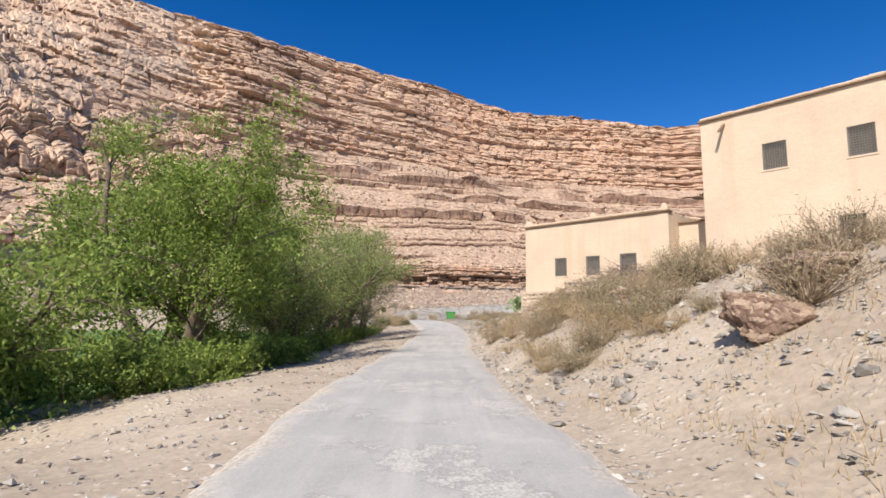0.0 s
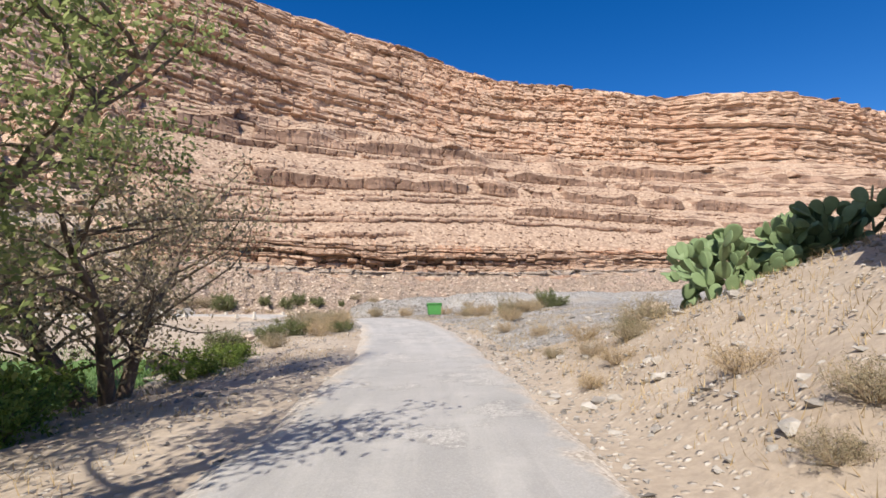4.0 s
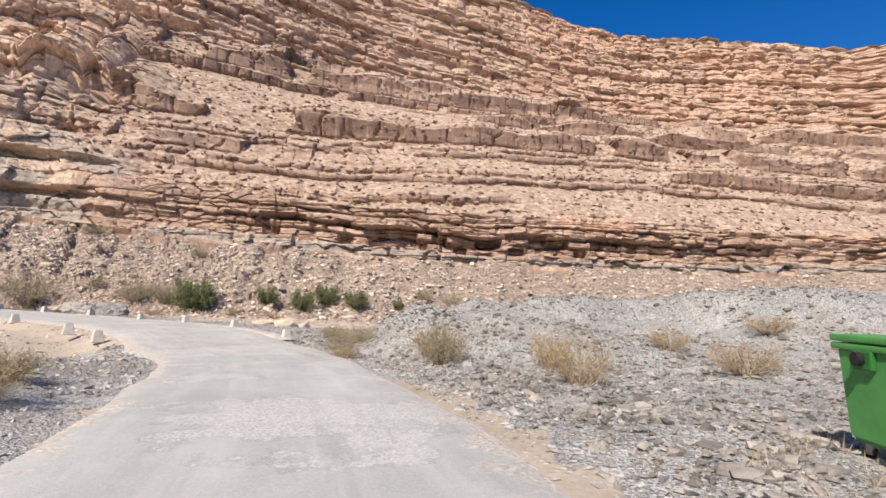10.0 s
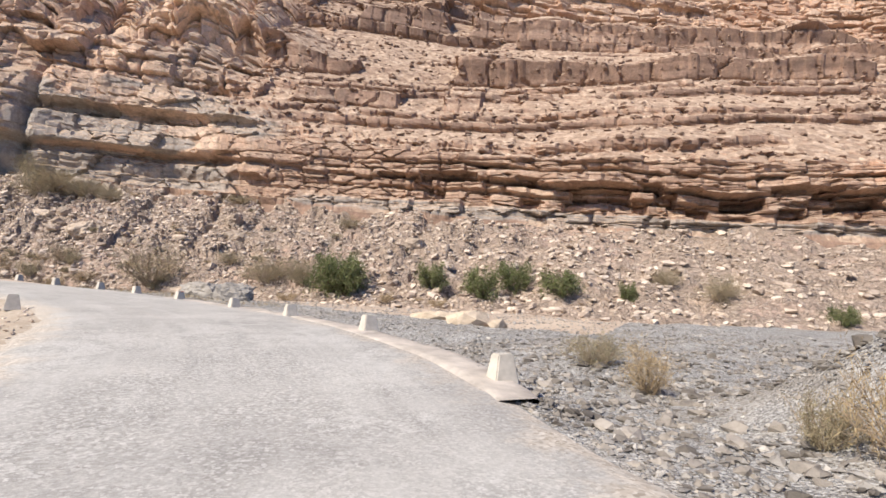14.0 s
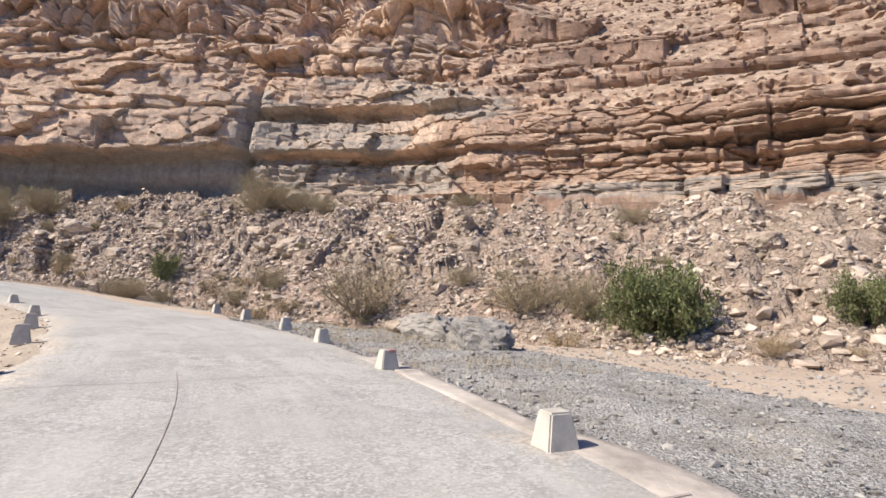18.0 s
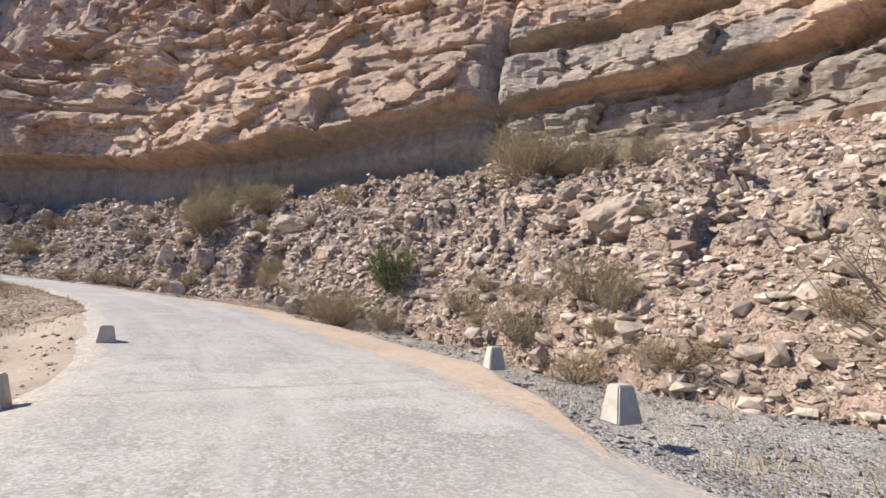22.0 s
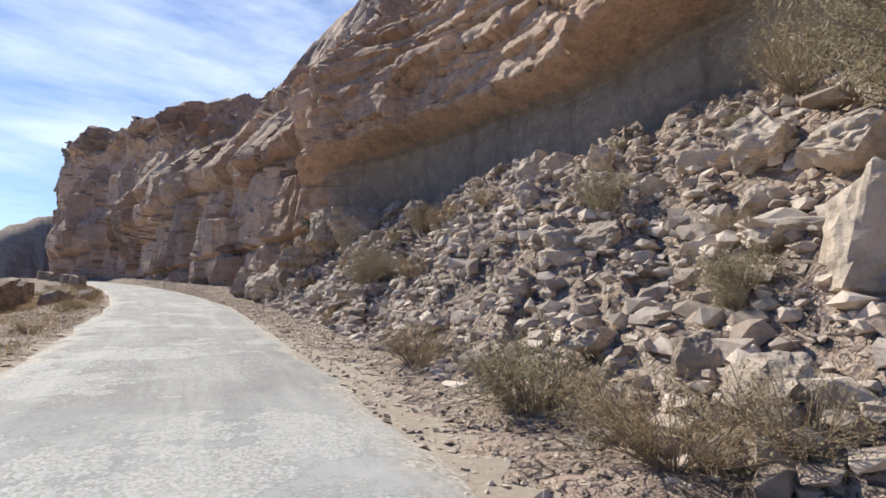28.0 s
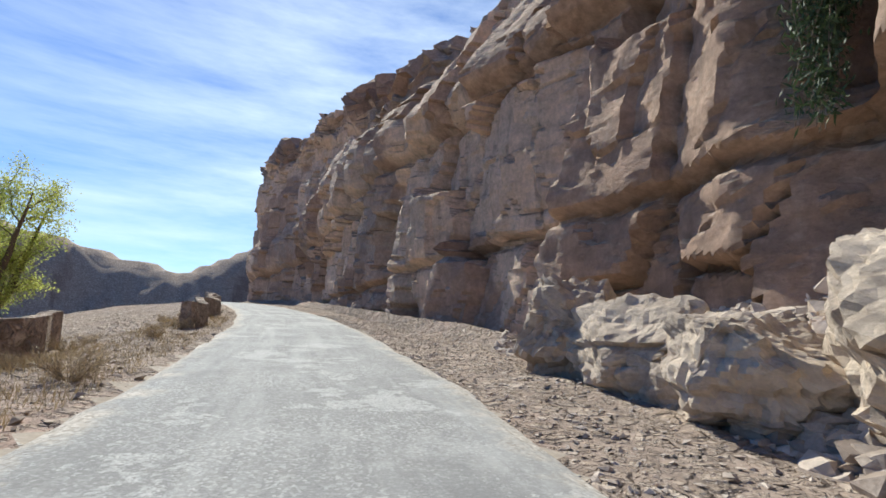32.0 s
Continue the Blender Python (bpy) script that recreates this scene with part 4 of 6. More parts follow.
    tops, _, _ = facets(X / 6.5, Y / 6.5, 130)
    knobs, _, _ = facets(X / 2.6, Y / 2.6, 140)
    z2 = z2 + smooth(7.8, 8.8, q) * (3.6 * tops + 1.0 * knobs) * smooth(3.5, 4.1, k)
    # the rock's colours, bed by bed, with some shade painted into the tone
    patch = fractal(L * 0.05, z * 0.12, 4, 1)
    keep = {
        # crag and upper west slope darkened: part dark rock, part painted shade
        "tone": 0.12 + 0.3 * tone2 * (1 - near) + 0.55 * tone * upper + 0.3 * low * c4 + 0.35 * near * c1 + 0.62 * near * (1 - 0.85 * crag) - 0.12 * face - 0.25 * smooth(4.6, 5.6, q) * (1 - smooth(6.2, 7.2, q)) * smooth(2.2, 3.0, k),
        "buff": upper * (0.42 * smooth(0.5, 0.6, patch) + 0.12 * (tone > 0.75)) + wb * (0.8 * bed(h, 3.8, 8.6) * smooth(6.3, 7.0, q) * smooth(0.40, 0.48, patch) + 0.3 * (c5 > 0.7)) + 0.35 * wa * (c4 > 0.8) * bed(h, 0.5, 4) + near * 0.7 * smooth(0.48, 0.58, fractal(L * 0.10, z * 0.11, 3, 2)) * (1 - hollow),
        # grey on some beds and patches, and all over the hollow
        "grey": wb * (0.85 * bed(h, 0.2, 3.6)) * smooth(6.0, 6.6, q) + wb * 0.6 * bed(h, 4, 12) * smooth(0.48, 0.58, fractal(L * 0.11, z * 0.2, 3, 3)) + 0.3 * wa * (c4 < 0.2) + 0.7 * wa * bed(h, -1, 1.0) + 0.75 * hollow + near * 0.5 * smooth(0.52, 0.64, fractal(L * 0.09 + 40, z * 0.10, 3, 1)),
        "rust": wa * 0.6 * bed(h, 4.6, 7.5, 0.5) * smooth(0.45, 0.55, fractal(L * 0.06, 0 * L, 2, 2)) + 0.3 * face * (1 - near) + 0.5 * upper * (1 - 0.8 * smooth(4.6, 6.0, q)) * smooth(0.42, 0.55, fractal(L * 0.04, z * 0.09, 3, 2)),
    }
    return X, Y, z2, keep


CX, CY, CZ, CLIFF_TONES = cliff_sheet()
cut = int(np.searchsorted(COLQ, 8.1))
for name, part_of, label in (("cliff_amphitheatre", slice(0, cut + 1), "red-brown layered canyon cliff with ledges and debris slopes"), ("cliff_roadside", slice(cut, None), "massive brown rock wall overhanging the road")):
    me = mesh_grid(name, CX[:, part_of], CY[:, part_of], CZ[:, part_of], M_CLIFF, name == "cliff_roadside")
    if name == "cliff_roadside":
        me.set_sharp_from_angle(angle=radians(22))
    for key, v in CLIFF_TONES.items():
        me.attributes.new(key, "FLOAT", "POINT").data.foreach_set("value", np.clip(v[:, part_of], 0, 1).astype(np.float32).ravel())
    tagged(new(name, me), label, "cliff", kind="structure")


def scree(q, u):
    """A place on the scree: station number, and 0 at its foot to 1 at the cliff."""
    q, u = np.asarray(q, float), np.asarray(u, float)
    f, b = along(ST_FOOT, q), along(ST_BASE, q)
    x, y = f[:, 0] + (b[:, 0] - f[:, 0]) * u * 1.12, f[:, 1] + (b[:, 1] - f[:, 1]) * u * 1.12
    steep = np.interp(q, [0, 5, 6, 7, 8.5, 9.3, 10, 12, 13, 18], [1.0, 0.95, 0.75, 0.62, 0.62, 0.75, 0.95, 0.92, 1.0, 1.0])
    z = f[:, 2] - 0.35 + (b[:, 2] + 0.9 - f[:, 2]) * np.maximum(u, 0) ** steep - 1.0 * (u < 0) * np.abs(u)
    tall = np.clip((b[:, 2] - f[:, 2]) / 8, 0.05, 1) * smooth(0.0, 0.25, u)
    s1, _, _ = facets(x / 1.5, y / 1.5, 100)
    s2, _, _ = facets(x / 0.6, y / 0.6, 110)
    z = z + tall * (2.0 * (fractal(x * 0.22, y * 0.22, 4, 1) - 0.5) + 0.8 * (fractal(x * 0.9, y * 0.9, 3, 2) - 0.5) + 0.55 * s1 + 0.18 * s2)
    z = z - tall * 0.9 * np.maximum(0, 0.45 - fractal(q * 9.0, u * 0.5, 3)) * 4
    return x, y, z


tl = np.concatenate([np.arange(0, at_station(5), 1.0), np.arange(at_station(5), at_station(14.3), 0.25), np.arange(at_station(14.3), dense_l[-1], 1.5)])
tq = np.interp(tl, dense_l, dense_q)
tu = np.concatenate([np.linspace(-0.12, 0.0, 4, endpoint=False), np.linspace(0, 1, 70)])
TQ, TU = np.meshgrid(tq, tu)
TX, TY, TZ = (v.reshape(TQ.shape) for v in scree(TQ.ravel(), TU.ravel()))
tagged(new("scree_slope", mesh_grid("scree_slope", TX, TY, TZ, M_TALUS, False)), "steep brown earth and rubble slope below the cliff", "scree slope", kind="structure")

# far hills beyond the bend
hb, hr = np.meshgrid(np.radians(np.linspace(128, 215, 260)), np.linspace(300, 760, 90))
bear = np.degrees(hb)
top = np.interp(bear, [128, 140, 147, 153, 157, 160, 164, 169, 176, 190, 215], [130, 115, 95, 78, 60, 50, 60, 68, 80, 105, 120])
top = top + 5 * (fractal(bear * 0.4, hr * 0.004, 5) - 0.5)
hz = top * smooth(360, 440, hr + 30 * (fractal(bear * 0.3, hr * 0.01, 3, 1) - 0.5))
step = 7.0
hz = 0.35 * hz + 0.65 * (np.floor(hz / step) + smooth(0.5, 1.0, hz / step - np.floor(hz / step))) * step
tagged(new("backdrop_hills", mesh_grid("backdrop_hills", -90 - np.sin(hb) * hr, 75 + np.cos(hb) * hr, hz, M_CLIFF)), "distant stepped desert hills in haze", "hills", kind="structure")


# ---------------------------------------------------------------- loose rock


def rock_shape(points, seed, flat=1.0, fine=0, rough=0.0):
    """An angular stone: the hull of scattered points, its faces broken up finely if wished."""
    r = np.random.RandomState(seed)
    i = np.arange(points) + 0.5
    up, a = 1 - 2 * i / points, 2.39996 * i + 6.283 * r.rand()
    p = np.stack([np.sqrt(1 - up**2) * np.cos(a), np.sqrt(1 - up**2) * np.sin(a), up], 1) + r.normal(size=(points, 3)) * 0.22
    p /= np.maximum(np.abs(p).max(1), np.linalg.norm(p, axis=1) * 0.66)[:, None]
    p *= (0.86 + 0.14 * r.rand(points, 1)) * (1, 0.7 + 0.3 * r.rand(), flat * (0.7 + 0.3 * r.rand())) * 0.8
    bm = bmesh.new()
    for c in p:
        bm.verts.new(c)
    bmesh.ops.convex_hull(bm, input=bm.verts)
    bmesh.ops.delete(bm, geom=[v for v in bm.verts if not v.link_faces], context="VERTS")
    if fine:
        bmesh.ops.subdivide_edges(bm, edges=bm.edges, cuts=fine, use_grid_fill=True)
    bmesh.ops.triangulate(bm, faces=bm.faces)
    bm.verts.index_update()
    v = np.array([q.co[:] for q in bm.verts])
    f = np.array([[q.index for q in w.verts] for w in bm.faces])
    bm.free()
    if rough:
        w = np.array([noise.fractal(Vector(q) * 1.9 + Vector((seed, 0, 0)), 0.9, 2.0, 5) for q in v])
        w2 = np.array([noise.fractal(Vector(q) * 7.0 + Vector((0, 0, seed)), 0.8, 2.0, 3) for q in v])
        v = v * (1 + rough * w + 0.45 * rough * w2)[:, None]
    return v, f


def scatter(name, shapes, places, sizes, material, seed, label, category, squash=0.8):
    """Many small stones in one mesh."""
    r = np.random.RandomState(seed)
    vs, fs, at = [], [], 0
    for p, size in zip(places, sizes):
        v, f = shapes[r.randint(len(shapes))]
        a = r.rand() * 6.283
        c, s = math.cos(a), math.sin(a)
        tilt = (r.rand() - 0.5) * 1.0
        k = v * size * (1, 0.6 + 0.5 * r.rand(), squash * (0.6 + 0.6 * r.rand()))
        k = np.stack([k[:, 0], k[:, 1] * math.cos(tilt) - k[:, 2] * math.sin(tilt), k[:, 1] * math.sin(tilt) + k[:, 2] * math.cos(tilt)], 1)
        vs.append(np.stack([k[:, 0] * c - k[:, 1] * s + p[0], k[:, 0] * s + k[:, 1] * c + p[1], k[:, 2] + p[2] + 0.15 * size], 1))
        fs.append(f + at)
        at += len(v)
    return tagged(new(name, mesh_soup(name, np.concatenate(vs), np.concatenate(fs), material)), label, category, kind="stuff")


TINY = [rock_shape(10 + k % 3, 40 + k, 0.85) for k in range(18)]


def chip(seed):
    """A splinter of stone with six corners."""
    r = np.random.RandomState(seed)
    p = np.array([(1, 0, 0), (-1, 0, 0), (0, 1, 0), (0, -1, 0), (0, 0, 1), (0, 0, -1)], float) * (0.7 + 0.5 * r.rand(6))[:, None] + r.normal(size=(6, 3)) * 0.22
    f = np.array([(0, 2, 4), (2, 1, 4), (1, 3, 4), (3, 0, 4), (2, 0, 5), (1, 2, 5), (3, 1, 5), (0, 3, 5)])
    return p * (1, 1, 0.7), f


CHIPS = [chip(80 + k) for k in range(14)]
rs = np.random.RandomState(21)

# rubble on the scree beside the road
for name, shapes, n, q0, q1, power, low, high, bias, material, seed, label in (
    ("scree_rubble", TINY, 27000, 5.2, 13.6, 1.05, 0.06, 0.34, 2.4, M_RUBBLE, 31, "brown angular rubble lying on the scree"),
    ("scree_blocks", TINY, 1100, 6.4, 13.2, 1.1, 0.26, 0.5, 1.8, M_RUBBLE, 36, "pale broken blocks lying on the scree"),
    ("scree_chips", CHIPS, 20000, 5.2, 13.6, 1.3, 0.03, 0.10, 1.6, M_RUBBLE, 32, "small stone chips on the scree"),
    ("roadside_rubble", TINY, 5000, 8.2, 13.4, 1.6, 0.06, 0.26, 2.6, M_RUBBLE, 35, "tan broken stones heaped beside the road"),
    ("far_scree_rubble", TINY, 5500, 2.6, 5.4, 1.0, 0.1, 0.5, 2.5, M_RUBBLE, 33, "brown rubble on the far scree"),
):
    px, py, pz = scree(q0 + (q1 - q0) * rs.rand(n), rs.rand(n) ** power * 0.97)
    scatter(name, shapes, np.stack([px, py, pz], 1), low + (high - low) * rs.rand(n) ** bias, material, seed, label, "rubble")
# blocks lying on the ledges of the great slope
rows = np.searchsorted(np.cumsum(CLIFF_ROWS), np.arange(CX.shape[0]), side="right")
ok = np.nonzero((rows == 2) | (rows == 3))[0]
n = 7000
ri = ok[(len(ok) * rs.rand(n)).astype(int)]
ci = np.searchsorted(COLS, at_station(2.4) + (at_station(6.6) - at_station(2.4)) * rs.rand(n))
scatter("slope_blocks", TINY, np.stack([CX[ri, ci], CY[ri, ci], CZ[ri, ci]], 1), 0.14 + 0.55 * rs.rand(n) ** 3, M_CLIFF, 34, "brown blocks and debris on the canyon slope", "rubble")


def gravel(name, n, s0, s1, d0, d1, low, high, power, material, seed, label, shapes):
    r = np.random.RandomState(seed)
    s, d = s0 + (s1 - s0) * r.rand(n), d0 + (d1 - d0) * r.rand(n) ** (1.3 if d0 >= 0 else 1.0)
    x, y = np.interp(s, ROADS, ROADLINE[:, 0]), np.interp(s, ROADS, ROADLINE[:, 1])
    x2, y2 = np.interp(s + 0.5, ROADS, ROADLINE[:, 0]), np.interp(s + 0.5, ROADS, ROADLINE[:, 1])
    h = np.hypot(x2 - x, y2 - y)
    x, y = x + (y2 - y) / h * d, y - (x2 - x) / h * d
    rs2, rd, _ = road_at(x, y)
    keep = (rd > half_right(rs2) + 0.15) | (rd < -half_left(rs2) - 0.15)
    x, y = x[keep], y[keep]
    z = height(x, y)
    return scatter(name, shapes, np.stack([x, y, z], 1), low + (high - low) * r.rand(len(x)) ** power, material, seed, label, "gravel")


gravel("bank_stones", 4600, 12, 92, 1.8, 14, 0.03, 0.19, 4, M_PEBBLE, 41, "pale stones strewn over the bank", TINY)
gravel("bank_chips", 20000, 10, 96, 1.6, 13, 0.012, 0.06, 2.0, M_PEBBLE, 49, "small stones strewn over the bank", CHIPS)
gravel("verge_stones", 11000, 12, 112, -9, -2, 0.015, 0.08, 2.6, M_PEBBLE, 42, "pale stones along the verge", CHIPS)
gravel("verge_chips", 10000, 14, 118, 1.6, 9, 0.015, 0.07, 2, M_PEBBLE, 43, "small pale stones along the verge", CHIPS)
gravel("wadi_stones", 44000, 92, 165, 2.4, 24, 0.015, 0.075, 1.8, M_PEBBLE, 44, "grey wadi gravel", CHIPS)
gravel("heap_stones", 3500, 96, 122, 3.5, 22, 0.05, 0.20, 2.5, M_HEAP, 45, "grey and white stones of the gravel heaps", TINY)
gravel("heap_chips", 22000, 92, 124, 3.0, 20, 0.02, 0.08, 1.6, M_HEAP, 50, "sharp grey stones of the gravel heaps", CHIPS)
gravel("wadi_cobbles", 1600, 110, 165, 3.4, 22, 0.05, 0.15, 2.5, M_PEBBLE, 46, "larger grey cobbles in the wadi", TINY)
gravel("bend_stones", 9000, 80, 118, -11, -2.8, 0.015, 0.10, 2.4, M_PEBBLE, 53, "grey and pale stones on the verge inside the bend", CHIPS)
gravel("kerb_rubble", 16000, 164, 245, 1.6, 6.0, 0.010, 0.07, 2.4, M_RUBBLE, 47, "crumbled stones along the edge of the road", CHIPS)
gravel("left_rubble", 9000, 110, 245, -9, -2.6, 0.012, 0.10, 3, M_RUBBLE, 48, "small stones beside the road", CHIPS)

BOULDERS = [mesh_soup("boulder", *rock_shape(12 + k % 4, 100 + k, 0.85, 9, 0.16), M_BOULDER) for k in range(9)]
SLABS = [mesh_soup("slab", *rock_shape(12, 140, 0.8, 5, 0.05), M_BUFFROCK)]
GREYS = [mesh_soup("bedrock", *rock_shape(22, 130 + k, 0.8, 9, 0.2), M_GREYROCK) for k in range(2)]


def bedded(seed):
    """A rugged outcrop whose beds stand out unevenly."""
    v, f = rock_shape(18, seed, 1.15, 13, 0.14)
    w = np.array([noise.fractal(Vector(q) * 5.0 + Vector((0, seed, 0)), 0.8, 2.1, 4) for q in v])
    w2 = np.array([noise.fractal(Vector(q) * 11.0 + Vector((0, seed, 3)), 0.8, 2.1, 3) for q in v])
    v = v * (1 + 0.03 * w + 0.012 * w2)[:, None]
    zz = v[:, 2] * 3.6 + 0.7 * vnoise(v[:, 0] * 1.5 + 9, v[:, 1] * 1.5 + 9)
    bed = np.floor(zz)
    lip = np.abs(2 * (zz - bed) - 1) ** 6
    a = np.arctan2(v[:, 1], v[:, 0]) * 1.6 + 2.5 * hashed(bed, 0 * bed, seed)
    joint_gap = np.exp(-(((a - np.round(a)) / 0.07) ** 2))
    k = 1 + 0.34 * (hashed(bed, 0 * bed + 1, seed) - 0.5) - 0.07 * lip - 0.08 * joint_gap
    return v * np.stack([k, k, 1 + 0 * k], 1), f


OUTCROPS = [mesh_soup("outcrop", *bedded(160 + k), M_OUTCROP) for k in range(4)]
PALE_OUTCROPS = [mesh_soup("bank_outcrop", *bedded(170 + k), M_NEAR) for k in range(4)]


def boulder(x, y, z, sx, sy, sz, turn, kind, label="angular tan boulder lying on the scree", tilt=(0, 0), me=None, group="boulders"):
    ob = new("boulder", me or BOULDERS[kind % len(BOULDERS)])
    ob.matrix_world = pose(x, y, z, tilt[0], tilt[1], turn) @ Matrix.Diagonal((sx, sy, sz, 1))
    return tagged(ob, label, "boulder", group)


def scree_height(x, y):
    """Height of the scree, or of the ground where it ends."""
    near_one = int(((TX - x) ** 2 + (TY - y) ** 2).argmin())
    gap = math.hypot(TX.flat[near_one] - x, TY.flat[near_one] - y)
    g = float(height(x, y)[0])
    return max(g, float(TZ.flat[near_one])) if gap < 0.8 else g


def rest(x, y, sink, *more, **kw):
    """A boulder resting on the scree, sunk a little."""
    return boulder(x, y, scree_height(x, y) + sink, *more, **kw)


for k, (x, y, wide, tall) in enumerate((
    (-76.3, 99.8, 1.7, 1.9), (-77.6, 98.3, 1.35, 1.8), (-74.1, 98.8, 0.9, 1.0), (-76.2, 96.9, 1.0, 0.5), (-74.2, 98.0, 0.6, 0.45), (-73.2, 99.8, 0.55, 0.65), (-73.9, 102.2, 0.55, 0.6),
    (-74.9, 104.9, 2.6, 1.1), (-75.8, 103.3, 1.1, 0.45), (-73.7, 104.9, 1.7, 0.8), (-72.6, 101.9, 0.45, 0.42), (-82.2, 94.3, 1.1, 0.6), (-88.2, 93.8, 1.3, 1.1), (-57.0, 114.9, 3.4, 1.7),
    (-68.1, 104.4, 0.75, 0.85), (-74.9, 104.6, 1.5, 1.0), (-68.5, 106.5, 1.3, 0.9), (-66.9, 110.5, 1.2, 0.9), (-66.8, 112.3, 0.7, 0.7), (-60.3, 115.4, 1.1, 1.0), (-61.8, 114.4, 1.8, 0.6),
    (-60.0, 114.5, 1.1, 0.5), (-57.0, 113.9, 0.75, 0.45), (-61.3, 109.8, 0.95, 0.5), (-69.6, 109.3, 1.4, 0.7), (-86.6, 99.0, 1.6, 1.0), (-92.5, 91.0, 2.2, 1.6), (-90.8, 92.2, 1.6, 1.3),
    (-65.8, 119.4, 3.4, 2.2), (-64.2, 120.9, 1.7, 1.5), (-58.8, 124.0, 2.4, 1.5), (-48.0, 122.9, 2.7, 1.3), (-50.9, 122.9, 1.7, 1.4), (-74.5, 104.0, 1.6, 0.8), (-64.3, 104.9, 0.8, 0.8),
    (-82.3, 93.7, 1.0, 0.65), (-81.6, 92.8, 0.55, 0.45), (-87.9, 91.5, 1.1, 1.1), (-82.2, 97.0, 1.5, 1.0), (-79.8, 96.8, 1.4, 0.6), (-78.4, 95.6, 0.6, 0.55), (-77.8, 96.1, 0.8, 0.8),
    (-79.5, 94.5, 1.0, 0.45), (-80.8, 97.9, 1.5, 0.8), (-78.4, 97.3, 1.0, 1.5), (-90.6, 83.9, 1.0, 0.75), (-96.1, 80.7, 2.4, 1.6), (-93.3, 83.1, 1.2, 0.7), (-87.6, 85.6, 0.75, 0.6),
    (-89.8, 82.9, 0.8, 0.5), (-98.9, 77.4, 2.3, 1.7), (-97.6, 79.2, 1.8, 1.4), (-31.9, 127.4, 2.5, 1.3), (-46.1, 121.5, 2.4, 1.2), (-94.6, 84.3, 1.6, 1.2), (-96.6, 82.2, 1.7, 1.2)
)):
    boulder(x, y, scree_height(x, y) + 0.22 * tall, wide / 1.5, wide / 1.8, tall / 1.25, 137 * k % 360, k, ("pale angular boulder half sunk in the scree", "weathered tan boulder lying on the scree", "broken buff block of rock on the scree")[k % 3], tilt=(k * 7 % 19 - 9, k * 11 % 23 - 11))
big = "large pale angular boulder half sunk in the scree"
slab = "broad flat tan slab of rock lying on the scree"
rest(-19.9, 110.4, 0.15, 1.27, 0.72, 0.95, 30, 2, "pale buff slab in the wadi gravel", me=SLABS[0], group="slabs")
rest(-22.0, 111.2, 0.09, 1.52, 0.72, 0.56, 10, 5, "pale buff slab in the wadi gravel", me=SLABS[0], group="slabs")
rest(-18.2, 109.6, 0.09, 0.76, 0.45, 0.56, 70, 8, "pale buff slab in the wadi gravel", me=SLABS[0], group="slabs")
rest(-41.2, 114.3, 0.35, 2.5, 1.6, 1.45, -12, 0, "long grey hump of bedrock beside the wadi", (0, 4), GREYS[0], "bedrock")
rest(-36.9, 112.9, 0.35, 1.5, 1.1, 1.25, 30, 0, "grey block of bedrock beside the wadi", (0, 0), GREYS[1], "bedrock")
rest(-44.0, 114.6, 0.14, 1.60, 0.99, 0.87, -8, 3, slab, (0, -10))
rest(-97.4, 74.3, 0.5, 1.89, 1.73, 2.07, 10, 8, "rugged outcrop at the foot of the rock wall", me=OUTCROPS[0], group="outcrops")
rest(-95.9, 76.2, 0.5, 2.05, 1.89, 1.82, 80, 0, "rugged outcrop at the foot of the rock wall", me=OUTCROPS[1], group="outcrops")
rest(-101.2, 67.8, 0.5, 1.89, 1.73, 2.07, 0, 1, "rugged outcrop at the foot of the rock wall", me=OUTCROPS[2], group="outcrops")
rest(-99.9, 70.0, 0.5, 1.73, 1.57, 1.46, 45, 6, "rugged outcrop at the foot of the rock wall", me=OUTCROPS[3], group="outcrops")
rest(-98.4, 72.0, 0.5, 1.42, 1.73, 1.34, 100, 3, "rugged outcrop at the foot of the rock wall", me=OUTCROPS[0], group="outcrops")
rest(-98.2, 76.9, 0.7, 2.3, 2.3, 2.5, 30, 3, "tall buff bedded outcrop below the rock wall", me=OUTCROPS[2], group="outcrops")
rest(-97.0, 79.6, 0.3, 1.9, 1.7, 1.7, 120, 3, "pale bedded outcrop below the rock wall", me=OUTCROPS[3], group="outcrops")
rest(-88.0, 68.0, 0.1, 0.86, 0.70, 0.81, 15, 8, "big weathered boulder beside the road")
rest(-90.4, 66.4, 0.1, 0.81, 0.70, 0.70, 70, 4, "big weathered boulder beside the road")
boulder(5.4, 41.3, 0.2, 0.55, 0.45, 0.4, 10, 5, "tan boulder below the houses")
boulder(4.7, 36.1, 0.15, 0.75, 0.5, 0.5, 40, 6, "tan boulder below the houses")
boulder(6.1, 44.4, 0.6, 0.6, 0.5, 0.45, 100, 7, "tan boulder below the houses")
boulder(-7.9, 55.5, -0.6, 0.5, 0.4, 0.3, 100, 3, "tan boulder beside the road")
for x, y, sx, sy, sz, turn, k in ((4.5, 23.4, 0.9, 0.8, 0.75, 0, 0), (5.5, 24.3, 1.0, 0.8, 0.8, 70, 1), (5.2, 22.3, 0.8, 0.7, 0.7, 130, 2), (6.3, 23.2, 0.9, 0.8, 0.6, 200, 3), (4.7, 7.4, 0.8, 0.7, 0.55, 20, 1), (5.9, 8.3, 0.9, 0.8, 0.6, 100, 2), (5.6, 15.6, 0.7, 0.6, 0.5, 40, 3)):
    boulder(x, y, float(height(x, y)[0]) + 0.12, sx, sy, sz, turn, k, "rugged holed outcrop of brown rock in the bank", me=PALE_OUTCROPS[k], group="outcrops")
